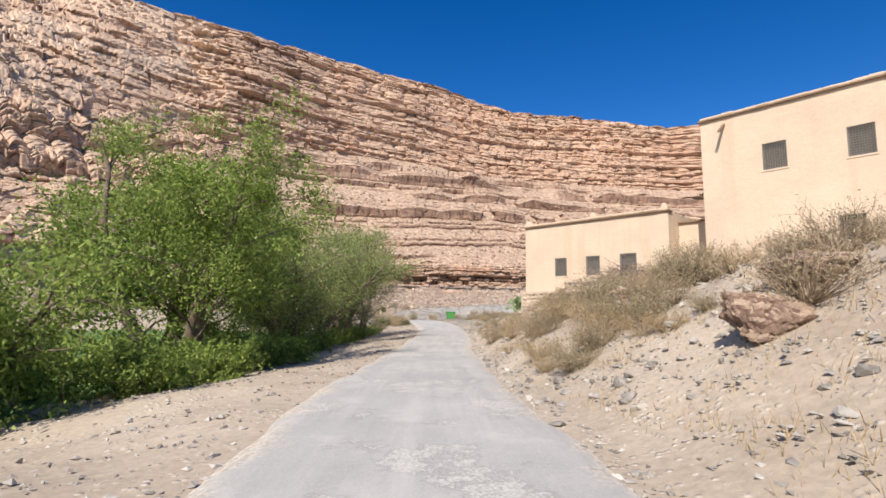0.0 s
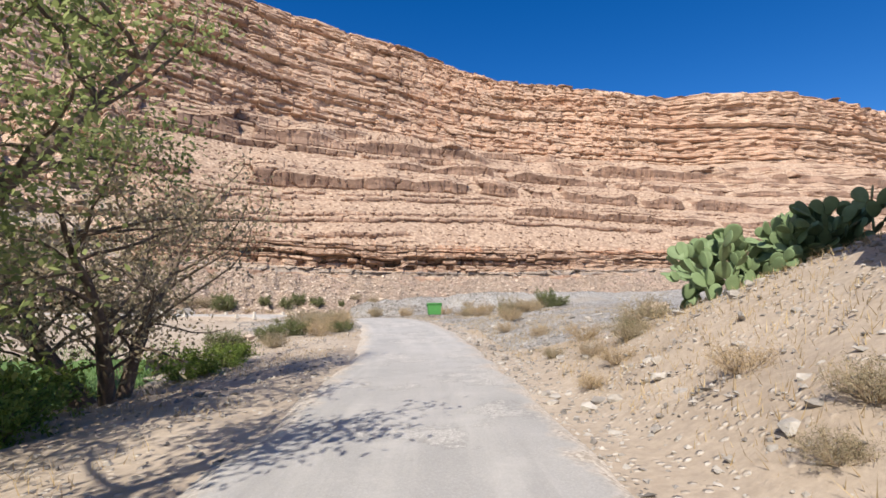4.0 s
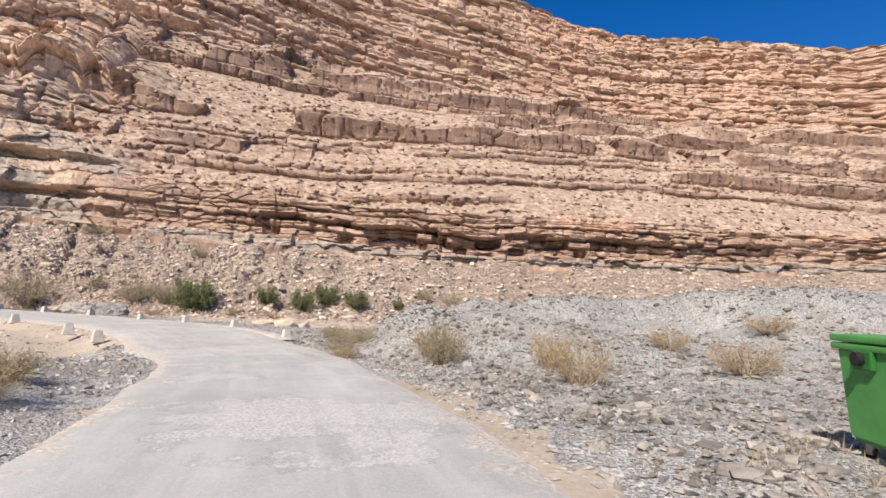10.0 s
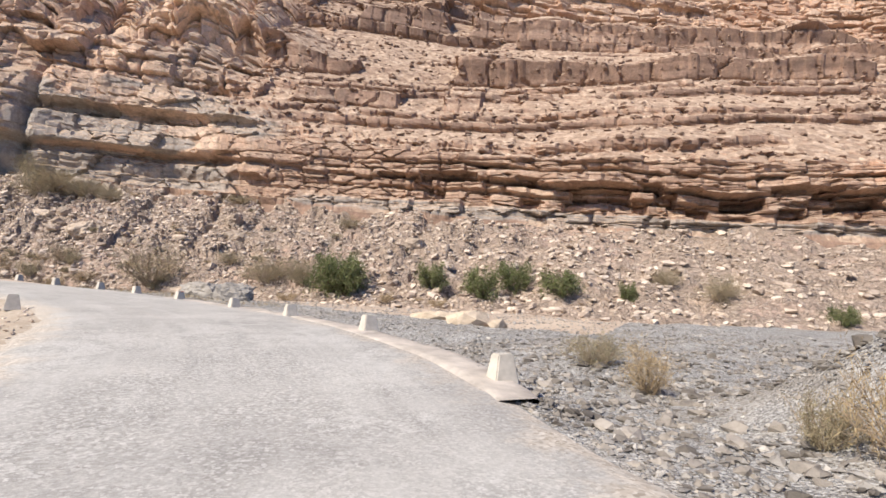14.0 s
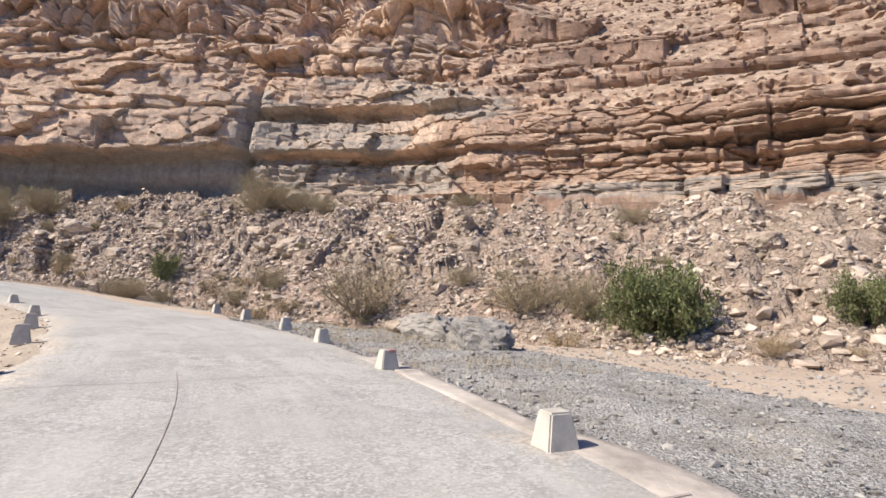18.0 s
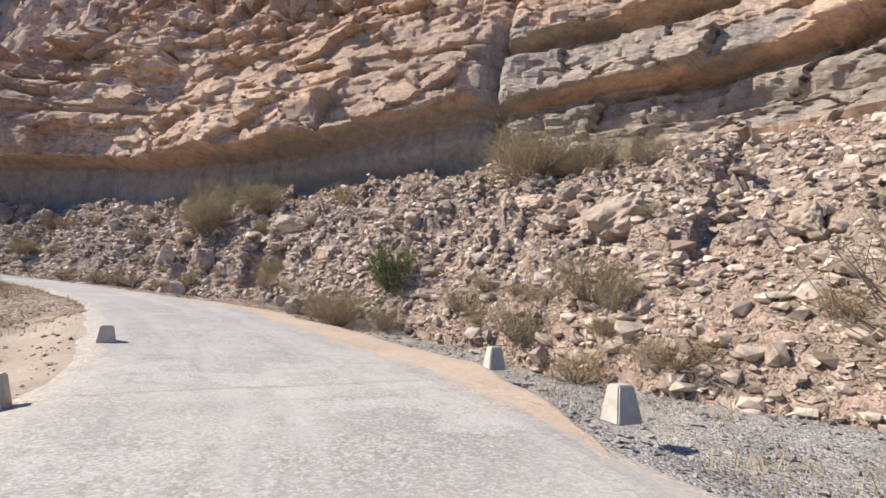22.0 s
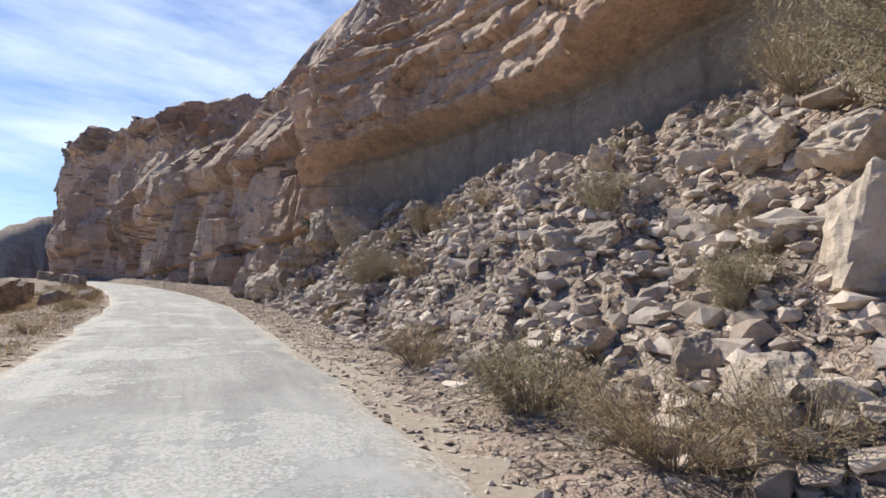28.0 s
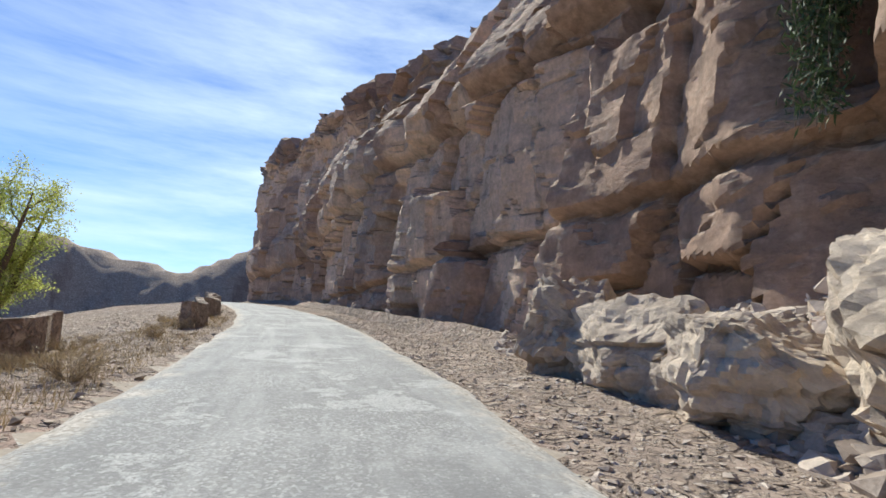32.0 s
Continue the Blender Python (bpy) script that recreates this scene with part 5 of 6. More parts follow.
for x, y, turn, k in ((7.6, 25.8, 10, 1), (8.3, 25.1, 50, 4), (7.1, 26.5, 100, 7), (8.9, 24.4, 150, 2)):
    boulder(x, y, float(height(x, y)[0]) + 0.25, 0.8, 0.55, 0.28, turn, k, "flat grey slab on top of the bank", tilt=(8, 6), group="slabs")
rk = np.random.RandomState(31)
for k in range(11):
    p, turn = road_point(202.5 + 1.55 * k, 5.7 + 0.7 * rk.rand())
    rest(p.x, p.y, 0.3, 0.6 + 0.4 * rk.rand(), 0.5 + 0.3 * rk.rand(), 0.6 + 0.4 * rk.rand(), math.degrees(turn) + 70 + 40 * rk.rand(), k, "pale buff block of broken bedrock at the foot of the crag", group="blocks at the foot of the crag")
rb = np.random.RandomState(77)
n = 230
bq, bu = 5.7 + 7.6 * rb.rand(n) ** 0.8, 0.03 + 0.87 * rb.rand(n) ** 1.1
px, py, pz = scree(bq, bu)
for k in range(n):
    size = 0.22 + 0.5 * rb.rand() ** 3
    boulder(px[k], py[k], pz[k] + 0.15 * size, size * (0.9 + 0.5 * rb.rand()), size * (0.7 + 0.4 * rb.rand()), size * (0.5 + 0.5 * rb.rand()), 360 * rb.rand(), int(rb.randint(9)), tilt=(20 * rb.rand() - 10, 20 * rb.rand() - 10))

# ---------------------------------------------------------------- roadside things


def bollard():
    e = empty("bollard", Matrix(), "tapered pale concrete marker stone on the edge of the ford", "bollard", "bollards along the ford")
    bm = bmesh.new()
    r = bmesh.ops.create_cube(bm, size=1.0, matrix=Matrix.Translation((0, 0, 0.17)) @ Matrix.Diagonal((0.44, 0.38, 0.50, 1)))
    for v in r["verts"]:
        if v.co.z > 0.2:
            v.co.x *= 0.6
            v.co.y *= 0.62
    bmesh.ops.bevel(bm, geom=list(bm.edges), offset=0.02, segments=2, affect="EDGES")
    part("body", bm, M_BOLLARD, e)
    return e


first = bollard()
p, turn = road_point(118.6, 3.45)
first.matrix_world = Matrix.Translation(p + Vector((0, 0, -0.03))) @ pose(0, 0, 0, 0, 0, math.degrees(turn))
for s, d in ((123.6, 3.3), (128.3, 3.0), (132.8, 2.85), (137.9, 2.85), (142.7, 3.05), (147.8, 3.7), (153.3, 4.25), (157.6, 4.9), (119.5, -4.1), (122.8, -4.6), (133.5, -3.8), (139.5, -3.8), (145.0, -3.9), (150.2, -3.9), (155.7, -3.45), (162.2, -2.9)):
    p, turn = road_point(s, d)
    c = copy_thing(first, Matrix.Translation(p + Vector((0, 0, -0.03))) @ pose(0, 0, 0, 0, 0, math.degrees(turn) + (s * 37 % 11) - 5))
    if s == 137.9:
        bm = bmesh.new()
        box(bm, -0.02, -0.125, 0.36, 0.135, 0.04, 0.424, 0.006)
        part("paint_patch", bm, M_REDPAINT, c, "faded red paint on the top")


def waste_bin():
    e = empty("waste_container", pose(1.2, 78.85, float(height(1.2, 78.7)[0]) - 0.03, 0, 0, 5) @ Matrix.Diagonal((1, 1, 1.2, 1)), "bright green plastic four-wheeled waste container on gravel", "waste bin")
    bm = bmesh.new()
    r = bmesh.ops.create_cube(bm, size=1.0, matrix=Matrix.Translation((0, 0, 0.62)) @ Matrix.Diagonal((1.27, 0.86, 0.82, 1)))
    for v in r["verts"]:
        if v.co.z < 0.5:
            v.co.x *= 0.92
            v.co.y *= 0.86
    bmesh.ops.bevel(bm, geom=list(bm.edges), offset=0.04, segments=3, affect="EDGES")
    body = part("body", bm, M_GREENPLASTIC, e)
    bm = bmesh.new()
    box(bm, -0.67, -0.49, 0.99, 0.67, 0.46, 1.05, 0.02)
    part("rim", bm, M_GREENPLASTIC, e)
    bm = bmesh.new()
    box(bm, -0.68, -0.48, 1.06, 0.68, 0.45, 1.11, 0.02)
    for v in bm.verts:
        if v.co.z > 1.09:
            v.co.z += 0.05 * (1 - (v.co.y / 0.5) ** 2)
    lid = part("lid", bm, M_GREENPLASTIC, e)
    for x in (-0.4, 0.0, 0.4):
        bm = bmesh.new()
        box(bm, x - 0.09, -0.515, 1.055, x + 0.09, -0.48, 1.085, 0.008)
        part("lid_grip", bm, M_DARKGREEN, lid)
    for sx in (-1, 1):
        bm = bmesh.new()
        bmesh.ops.create_cone(bm, cap_ends=True, segments=20, radius1=0.06, radius2=0.05, depth=0.12, matrix=Matrix.Translation((sx * 0.70, 0.0, 0.93)) @ Matrix.Rotation(math.pi / 2, 4, "Y"))
        part("trunnion", bm, M_BLACK, e)
        bm = bmesh.new()
        box(bm, sx * 0.655 - 0.03, -0.12, 0.84, sx * 0.655 + 0.03, 0.12, 1.0, 0.015)
        part("trunnion_bracket", bm, M_DARKGREEN, e)
        for sy in (-1, 1):
            bm = bmesh.new()
            bmesh.ops.create_cone(bm, cap_ends=True, segments=20, radius1=0.085, radius2=0.085, depth=0.045, matrix=Matrix.Translation((sx * 0.42, sy * 0.28, 0.09)) @ Matrix.Rotation(math.pi / 2, 4, "Y"))
            bmesh.ops.bevel(bm, geom=[x for x in bm.edges if len(x.link_faces) == 2 and x.calc_face_angle() > 0.8], offset=0.012, segments=2, affect="EDGES")
            w = part("wheel", bm, M_BLACK, e)
            bm = bmesh.new()
            box(bm, sx * 0.42 - 0.04, sy * 0.28 - 0.04, 0.10, sx * 0.42 + 0.04, sy * 0.28 + 0.04, 0.215, 0.006)
            part("fork", bm, M_STEEL, w)
    bm = bmesh.new()
    box(bm, -0.5, -0.435, 0.60, -0.47, -0.42, 0.9, 0.004)
    part("front_rib", bm, M_GREENPLASTIC, e)
    return e


waste_bin()

# ---------------------------------------------------------------- houses


def wall_with_holes(bm, length, z0, z1, thick, holes):
    """A wall from x 0 to length, its face at y 0, with openings (x0, z0, x1, z1)."""
    xs = sorted({0, length, *(h[0] for h in holes), *(h[2] for h in holes)})
    zs = sorted({z0, z1, *(h[1] for h in holes), *(h[3] for h in holes)})
    for a, b in zip(xs, xs[1:]):
        for c, e in zip(zs, zs[1:]):
            if not any(h[0] - 1e-6 <= a and b <= h[2] + 1e-6 and h[1] - 1e-6 <= c and e <= h[3] + 1e-6 for h in holes):
                box(bm, a, 0, c, b, thick, e)
    bmesh.ops.remove_doubles(bm, verts=bm.verts, dist=1e-4)
    inner = [f for f in bm.faces if sum(1 for g in bm.faces if g is not f and (g.calc_center_median() - f.calc_center_median()).length < 1e-4)]
    bmesh.ops.delete(bm, geom=inner, context="FACES")
    return bm


def lattice_window(parent, x0, z0, x1, z1, rows, cols):
    w = new("window")
    w.parent = parent
    w["label"] = "small square window with a dark iron lattice"
    bm = bmesh.new()
    t = 0.05
    for a in ((x0, z0, x1, z0 + t), (x0, z1 - t, x1, z1), (x0, z0 + t, x0 + t, z1 - t), (x1 - t, z0 + t, x1, z1 - t)):
        box(bm, a[0], 0.035, a[1], a[2], 0.09, a[3])
    part("window_frame", bm, M_IRON, w)
    bm = bmesh.new()
    for k in range(1, cols):
        x = x0 + (x1 - x0) * k / cols
        box(bm, x - 0.009, 0.05, z0 + t, x + 0.009, 0.068, z1 - t)
    for k in range(1, rows):
        z = z0 + (z1 - z0) * k / rows
        box(bm, x0 + t, 0.07, z - 0.013, x1 - t, 0.085, z + 0.013)
    part("lattice", bm, M_IRON, w, "dark iron lattice")
    bm = bmesh.new()
    box(bm, x0, 0.24, z0, x1, 0.26, z1)
    part("shutter", bm, M_DARKROOM, w, "closed dark shutter behind the lattice")
    bm = bmesh.new()
    box(bm, x0 - 0.08, -0.03, z0 - 0.09, x1 + 0.08, 0.1, z0 - 0.003, 0.012)
    part("window_sill", bm, M_PLASTER, w)


def house(x, y, turn, length, depth, z0, z1, holes, label, slope=0.0):
    e = empty("house", pose(x, y, 0, 0, 0, turn), label, "house", "plastered village houses")
    bm = bmesh.new()
    wall_with_holes(bm, length, z0, z1, 0.4, holes)
    part("front_wall", bm, M_PLASTER, e)
    for name, a in (("side_wall", (0, 0.4, 0.4, depth - 0.4)), ("side_wall", (length - 0.4, 0.4, length, depth - 0.4)), ("back_wall", (0, depth - 0.4, length, depth))):
        bm = bmesh.new()
        box(bm, a[0], a[1], z0, a[2], a[3], z1)
        part(name, bm, M_PLASTER, e)
    bm = bmesh.new()
    box(bm, 0.4, 0.4, z1 - 0.55, length - 0.4, depth - 0.4, z1 - 0.3)
    part("roof", bm, M_PLASTER, e)
    r = np.random.RandomState(int(abs(x * 10)))
    n = int(length / 0.55)
    for k in range(n):
        a, b = length * k / n, length * (k + 1) / n
        bm = bmesh.new()
        j = 0.03 * r.rand()
        box(bm, a - 0.1 * (k == 0), -0.13 - j, z1 + 0.003, b + 0.1 * (k == n - 1), 0.5, z1 + 0.075 + j, 0.012)
        part("coping_stone", bm, M_REED, e)
        bm = bmesh.new()
        box(bm, a, -0.07 - j, z1 + 0.085 + j, b, 0.46, z1 + 0.21 + 0.04 * r.rand(), 0.04)
        part("coping_cap", bm, M_PLASTER, e)
    for h in holes:
        lattice_window(e, *h, 12, 10)
    return e


small = house(6.02, 36.98, -45.5, 10.3, 7.0, 2.6, 7.2, [(2.45, 3.62, 3.40, 4.87), (4.85, 3.60, 5.85, 4.86), (7.2, 3.57, 8.3, 4.87)], "long low house of buff earth plaster on a rubble plinth")
for x in (0.0, 5.2, 9.85):
    bm = bmesh.new()
    box(bm, x, -0.02, 7.4, x + 0.42, 0.42, 7.72, 0.07)
    for v in bm.verts:
        if v.co.z > 7.6:
            v.co.x = x + 0.21 + (v.co.x - x - 0.21) * 0.5
    part("corner_merlon", bm, M_PLASTER, small)
link = empty("courtyard_wall", small.matrix_world @ pose(10.32, 1.5, 0), "shaded plastered courtyard wall between the two houses", "wall")
bm = bmesh.new()
box(bm, 0, 0, 2.6, 2.6, 0.4, 6.6)
part("wall_body", bm, M_PLASTER, link)
bm = bmesh.new()
box(bm, -0.02, -0.14, 6.603, 2.6, 0.5, 6.72, 0.02)
part("coping", bm, M_REED, link)
# rubble plinth: a core and single stones
bm = bmesh.new()
box(bm, -0.22, -0.30, -0.4, 10.5, 0.3, 2.60)
box(bm, -0.22, 0.3, -0.4, 0.35, 7.2, 2.60)
part("plinth_core", bm, M_SAND, small, "sandy mortar of the rubble plinth")
rp = np.random.RandomState(9)
STONES = []
for k in range(7):
    v, f = rock_shape(13, 150 + k)
    STONES.append(mesh_soup("plinth_stone", v, f, M_BOULDER))
k = 0
for row in range(9):
    x = -0.15 + 0.1 * rp.rand()
    while x < 8.2:
        w = 0.16 + 0.2 * rp.rand()
        ob = new("plinth_stone", STONES[k % 7])
        ob.parent = small
        ob.matrix_basis = pose(x + w / 2, -0.29, 0.22 + row * 0.27 + 0.05 * rp.rand(), 360 * rp.rand(), 20 * rp.rand(), 0) @ Matrix.Diagonal((w * 0.62, 0.1 + 0.05 * rp.rand(), 0.15, 1))
        x += w + 0.05
        k += 1
large = house(14.3, 27.5, -49.1, 13.0, 9.0, 3.2, 11.75, [(2.94, 8.48, 4.02, 9.85), (6.40, 8.42, 7.43, 9.82), (5.83, 4.42, 6.86, 5.78)], "tall two-storey house of buff earth plaster")
bm = bmesh.new()
box(bm, 1.15, -0.75, 10.75, 1.27, 0.1, 10.87)
for v in bm.verts:
    v.co.z += 0.75 * (v.co.y + 0.75)
part("rain_spout", bm, M_REED, large, "wooden rain spout under the eave")

# ---------------------------------------------------------------- plants


def tube(path, r0, r1, sides=6):
    """A tapering branch: corners and quads."""
    path = np.asarray(path, float)
    n = len(path)
    t = np.gradient(path, axis=0)
    t /= np.linalg.norm(t, axis=1)[:, None] + 1e-9
    a = np.cross(t, (0.31, 0.17, 0.93))
    a /= np.linalg.norm(a, axis=1)[:, None] + 1e-9
    b = np.cross(t, a)
    ang = np.arange(sides) * 2 * math.pi / sides
    r = np.linspace(r0, r1, n)[:, None, None]
    v = path[:, None] + r * (a[:, None] * np.cos(ang)[None, :, None] + b[:, None] * np.sin(ang)[None, :, None])
    i = np.arange(n * sides).reshape(n, sides)
    f = np.stack([i[:-1], np.roll(i, -1, 1)[:-1], np.roll(i, -1, 1)[1:], i[1:]], -1).reshape(-1, 4)
    return v.reshape(-1, 3), f


def bent(r, start, way, length, droop, n=6, wild=0.25):
    p, out = np.array(start, float), [np.array(start, float)]
    w = np.array(way, float)
    for _ in range(n):
        w = w + r.normal(size=3) * wild + (0, 0, droop)
        w /= np.linalg.norm(w)
        p = p + w * length / n
        out.append(p.copy())
    return np.array(out)


def gather(pieces):
    vs, fs, at = [], [], 0
    for v, f in pieces:
        vs.append(v)
        fs.append(f + at)
        at += len(v)
    return np.concatenate(vs), np.concatenate(fs)


def leaves(r, centres, spread, count, long, wide, up=0.0):
    """Small leaf blades round the given places."""
    c = centres[r.randint(len(centres), size=count)] + r.normal(size=(count, 3)) * spread
    a = r.normal(size=(count, 3)) + (0, 0, up)
    a /= np.linalg.norm(a, axis=1)[:, None]
    b = np.cross(a, r.normal(size=(count, 3)))
    b /= np.linalg.norm(b, axis=1)[:, None] + 1e-9
    ln = long * (0.6 + 0.8 * r.rand(count, 1))
    k = np.stack([c - a * ln * 0.5, c + b * wide * 0.5, c + a * ln * 0.5, c - b * wide * 0.5], 1)
    return k.reshape(-1, 3), np.arange(count * 4).reshape(-1, 4)


def tree(name, at, tall, wide, seed, leaf_mat, count, label, lean=(0, 0), low=0.25, stems=3, leaf_size=0.13):
    r = np.random.RandomState(seed)
    e = empty(name, pose(*at), label, "tree", "trees beside the road")
    tips, wood, twigs = [], [], []
    for k in range(stems):
        a = 6.283 * (k + 0.5 * r.rand()) / stems
        out = 0.35 + 0.25 * r.rand()
        stem = bent(r, (0.25 * math.cos(a), 0.25 * math.sin(a), -0.3), (out * math.cos(a) + lean[0], out * math.sin(a) + lean[1], 1), tall * (0.62 + 0.2 * r.rand()), 0.0, 9, 0.13)
        wood.append(tube(stem, 0.16 * tall / 7, 0.035, 8))
        for j in range(13):
            t = 2 + int(7 * (j + r.rand()) / 13)
            b = 6.283 * r.rand()
            limb = bent(r, stem[t], (math.cos(b), math.sin(b), 0.45 + 0.5 * r.rand()), wide * (0.28 + 0.3 * r.rand()), -0.02, 7, 0.2)
            wood.append(tube(limb, 0.045, 0.012, 5))
            tips += list(limb[3:])
            for _ in range(5):
                s = limb[r.randint(2, 8)]
                twig = bent(r, s, r.normal(size=3) + (0, 0, 0.3), 0.5 + 0.7 * r.rand(), -0.03, 4, 0.3)
                twigs.append(tube(twig, 0.012, 0.004, 3))
                tips += list(twig[1:])
    tips = np.array(tips)
    tips = tips[tips[:, 2] > tall * low * r.rand(len(tips))]
    v, f = gather(wood)
    trunk = new("trunk", mesh_soup("trunk", v, f, M_BARK, True))
    trunk.parent = e
    v, f = gather(twigs)
    tw = new("branchwork", mesh_soup("branchwork", v, f, M_TWIG))
    tw.parent = e
    tagged(tw, kind="stuff")
    v, f = leaves(r, tips, 0.28, count, leaf_size * 1.25, leaf_size * 0.62)
    crown = new("crown", mesh_soup("crown", v, f, leaf_mat))
    crown.parent = e
    return e


def ground_at(x, y):
    return float(height(x, y)[0])


green = "bushy green tree with several stems beside the road"
grey = "grey-green tamarisk-like tree with thin twigs"
for x, y, tall, wide, seed, mat, count, label, low, stems, size in (
    (-9.6, 18.6, 12.0, 10.0, 1, M_LEAF, 62000, green, 0.0, 5, 0.11), (-8.0, 27.0, 8.0, 6.0, 2, M_LEAFGREY, 20000, grey, 0.0, 4, 0.10),
    (-8.8, 30.6, 12.0, 9.4, 3, M_LEAFGREY, 56000, grey, 0.0, 5, 0.11), (-8.0, 37.2, 11.0, 8.6, 4, M_LEAFGREY, 34000, green, 0.0, 5, 0.11),
    (-10.2, 9.8, 4.2, 5.5, 6, M_LEAF, 26000, "low bushy green tree at the edge of the field", 0.0, 6, 0.11)):
    tree("green_tree", (x, y, ground_at(x, y)), tall, wide, seed, mat, count, label, low=low, stems=stems, leaf_size=size)
tree("leaning_tree", (-7.2, 43.6, ground_at(-7.2, 43.6)), 8.2, 6.5, 5, M_SAGE, 12000, "leaning half-bare tree with grey twigs", (-0.35, 0.05), 0.25, 5, 0.1)
tree("poplar", (-93.5, 32.0, ground_at(-93.5, 32.0)), 15.0, 6.0, 8, M_LEAFYELLOW, 30000, "yellow-green tree below the road", low=0.15, stems=5, leaf_size=0.14)


def hanging_plant(top, foot, wide, seed):
    """A plant that hangs down the rock: strands from the top, each with its own length, set with leaves."""
    r = np.random.RandomState(seed)
    e = empty("hanging_plant", Matrix.Translation(top), "dark green plant hanging down a cleft of the rock wall", "plant")
    drop = np.array(foot) - np.array(top)
    wood, places = [], []
    for k in range(34):
        f = (0.35 + 0.65 * r.rand()) if k > 5 else 1.0
        t = np.linspace(0, 1, 9)[:, None]
        off = np.array([r.normal() * wide * 0.4, r.normal() * wide * 0.4, 0.4 * r.rand()])
        b = drop * t * f + off * (1 - 0.6 * t * f) + 0.07 * r.normal(size=(9, 3))
        wood.append(tube(b, 0.02, 0.006, 4))
        places += [b[j] + (b[j + 1] - b[j]) * u for j in range(8) for u in (0, 0.33, 0.66)]
    for name, soup, mat in (("stem", gather(wood), M_BARK), ("foliage", leaves(r, np.array(places), 0.12, 9000, 0.20, 0.05, -1.2), M_HANGING)):
        ob = new(name, mesh_soup(name, *soup, mat))
        ob.parent = e
    return e


def shrub(name, at, radius, tall, seed, mats, count, stems, label, leaf_long=0.09, leaf_wide=0.03, up=0.4):
    r = np.random.RandomState(seed)
    e = empty(name, pose(*at), label, "shrub", "desert shrubs")
    wood, tips = [], []
    for k in range(stems):
        a = 6.283 * r.rand()
        o = r.rand() ** 0.5
        way = (o * math.cos(a), o * math.sin(a), 0.35 + 0.8 * r.rand())
        length = math.hypot(radius * o, tall) * (0.7 + 0.35 * r.rand())
        b = bent(r, (0.15 * radius * math.cos(a), 0.15 * radius * math.sin(a), -0.05), way, length, 0.01, 5, 0.16)
        b[:, 2] = np.minimum(b[:, 2], tall)
        wood.append(tube(b, 0.012, 0.003, 3))
        tips += list(b[1:])
        for _ in range(3):
            c = bent(r, b[r.randint(2, 5)], np.array(way) + r.normal(size=3) * 0.7, length * 0.35, 0.0, 3, 0.25)
            wood.append(tube(c, 0.006, 0.002, 3))
            tips += list(c[1:])
    v, f = gather(wood)
    tw = new("branchwork", mesh_soup("branchwork", v, f, mats[0]))
    tw.parent = e
    tagged(tw, kind="stuff")
    if count:
        v, f = leaves(r, np.array(tips), 0.06, count, leaf_long, leaf_wide, up)
        fo = new("foliage", mesh_soup("foliage", v, f, mats[1]))
        fo.parent = e
    return e


cleft = int(np.searchsorted(COLS, at_station(11.75) + 1.5))
hang = [int(np.abs(CZ[:300, cleft] - z).argmin()) for z in (16.0, 9.3)]
hanging_plant(*[(CX[i, cleft] + 1.5, CY[i, cleft] - 0.7, CZ[i, cleft]) for i in hang], 1.1, 270)
KINDS = {
    "dry": [shrub("dry_shrub", (0, 0, -40), 0.8, 0.75, 200 + k, (M_TWIG, M_DRY), 2200, 46, "round dry straw-coloured shrub", 0.11, 0.010, 0.8) for k in range(2)],
    "sage": [shrub("sage_shrub", (0, 0, -40), 0.8, 0.8, 210 + k, (M_TWIG, M_SAGE), 4200, 50, "round grey-green desert shrub", 0.075, 0.016) for k in range(3)],
    "green": [shrub("green_shrub", (0, 0, -40), 0.85, 0.9, 220 + k, (M_BARK, M_SHRUBGREEN), 5200, 40, "dense dark green shrub", 0.08, 0.032) for k in range(2)],
    "widesage": [shrub("sage_shrub", (0, 0, -40), 1.55, 1.5, 250 + k, (M_TWIG, M_SAGE), 11000, 110, "broad grey-green desert shrub", 0.075, 0.016) for k in range(2)],
    "widedry": [shrub("dry_shrub", (0, 0, -40), 1.55, 1.4, 260 + k, (M_TWIG, M_DRY), 7000, 110, "broad dry straw-coloured shrub", 0.11, 0.010, 0.8) for k in range(2)],
    "bush": [shrub("leafy_bush", (0, 0, -40), 1.0, 1.3, 240 + k, (M_BARK, M_LEAF), 5200, 40, "leafy green bush under the trees", 0.11, 0.05) for k in range(2)],
    "twig": [shrub("bare_shrub", (0, 0, -40), 1.0, 1.3, 230 + k, (M_TWIG, M_SAGE), 900, 90, "large bare twiggy brown shrub") for k in range(2)],
}
count_used = {}


def plant(kind, x, y, size, z=None, stretch=1.0):
    i = count_used[kind] = count_used.get(kind, -1) + 1
    proto = KINDS[kind][i % len(KINDS[kind])]
    z = scree_height(x, y) if z is None else z
    m = pose(x, y, z, 0, 0, i * 83 % 360) @ Matrix.Diagonal((size, size, size * stretch, 1))
    if i < len(KINDS[kind]):
        proto.matrix_world = m
        return proto
    return copy_thing_scaled(proto, m)


def copy_thing_scaled(ob, m):
    c = copy_thing(ob, Matrix())
    c.matrix_world = m
    return c


def on_scree(kind, q, u, size, stretch=1.0):
    x, y, z = scree([q], [u])
    return plant(kind, float(x[0]), float(y[0]), size, float(z[0]) - 0.05, stretch)


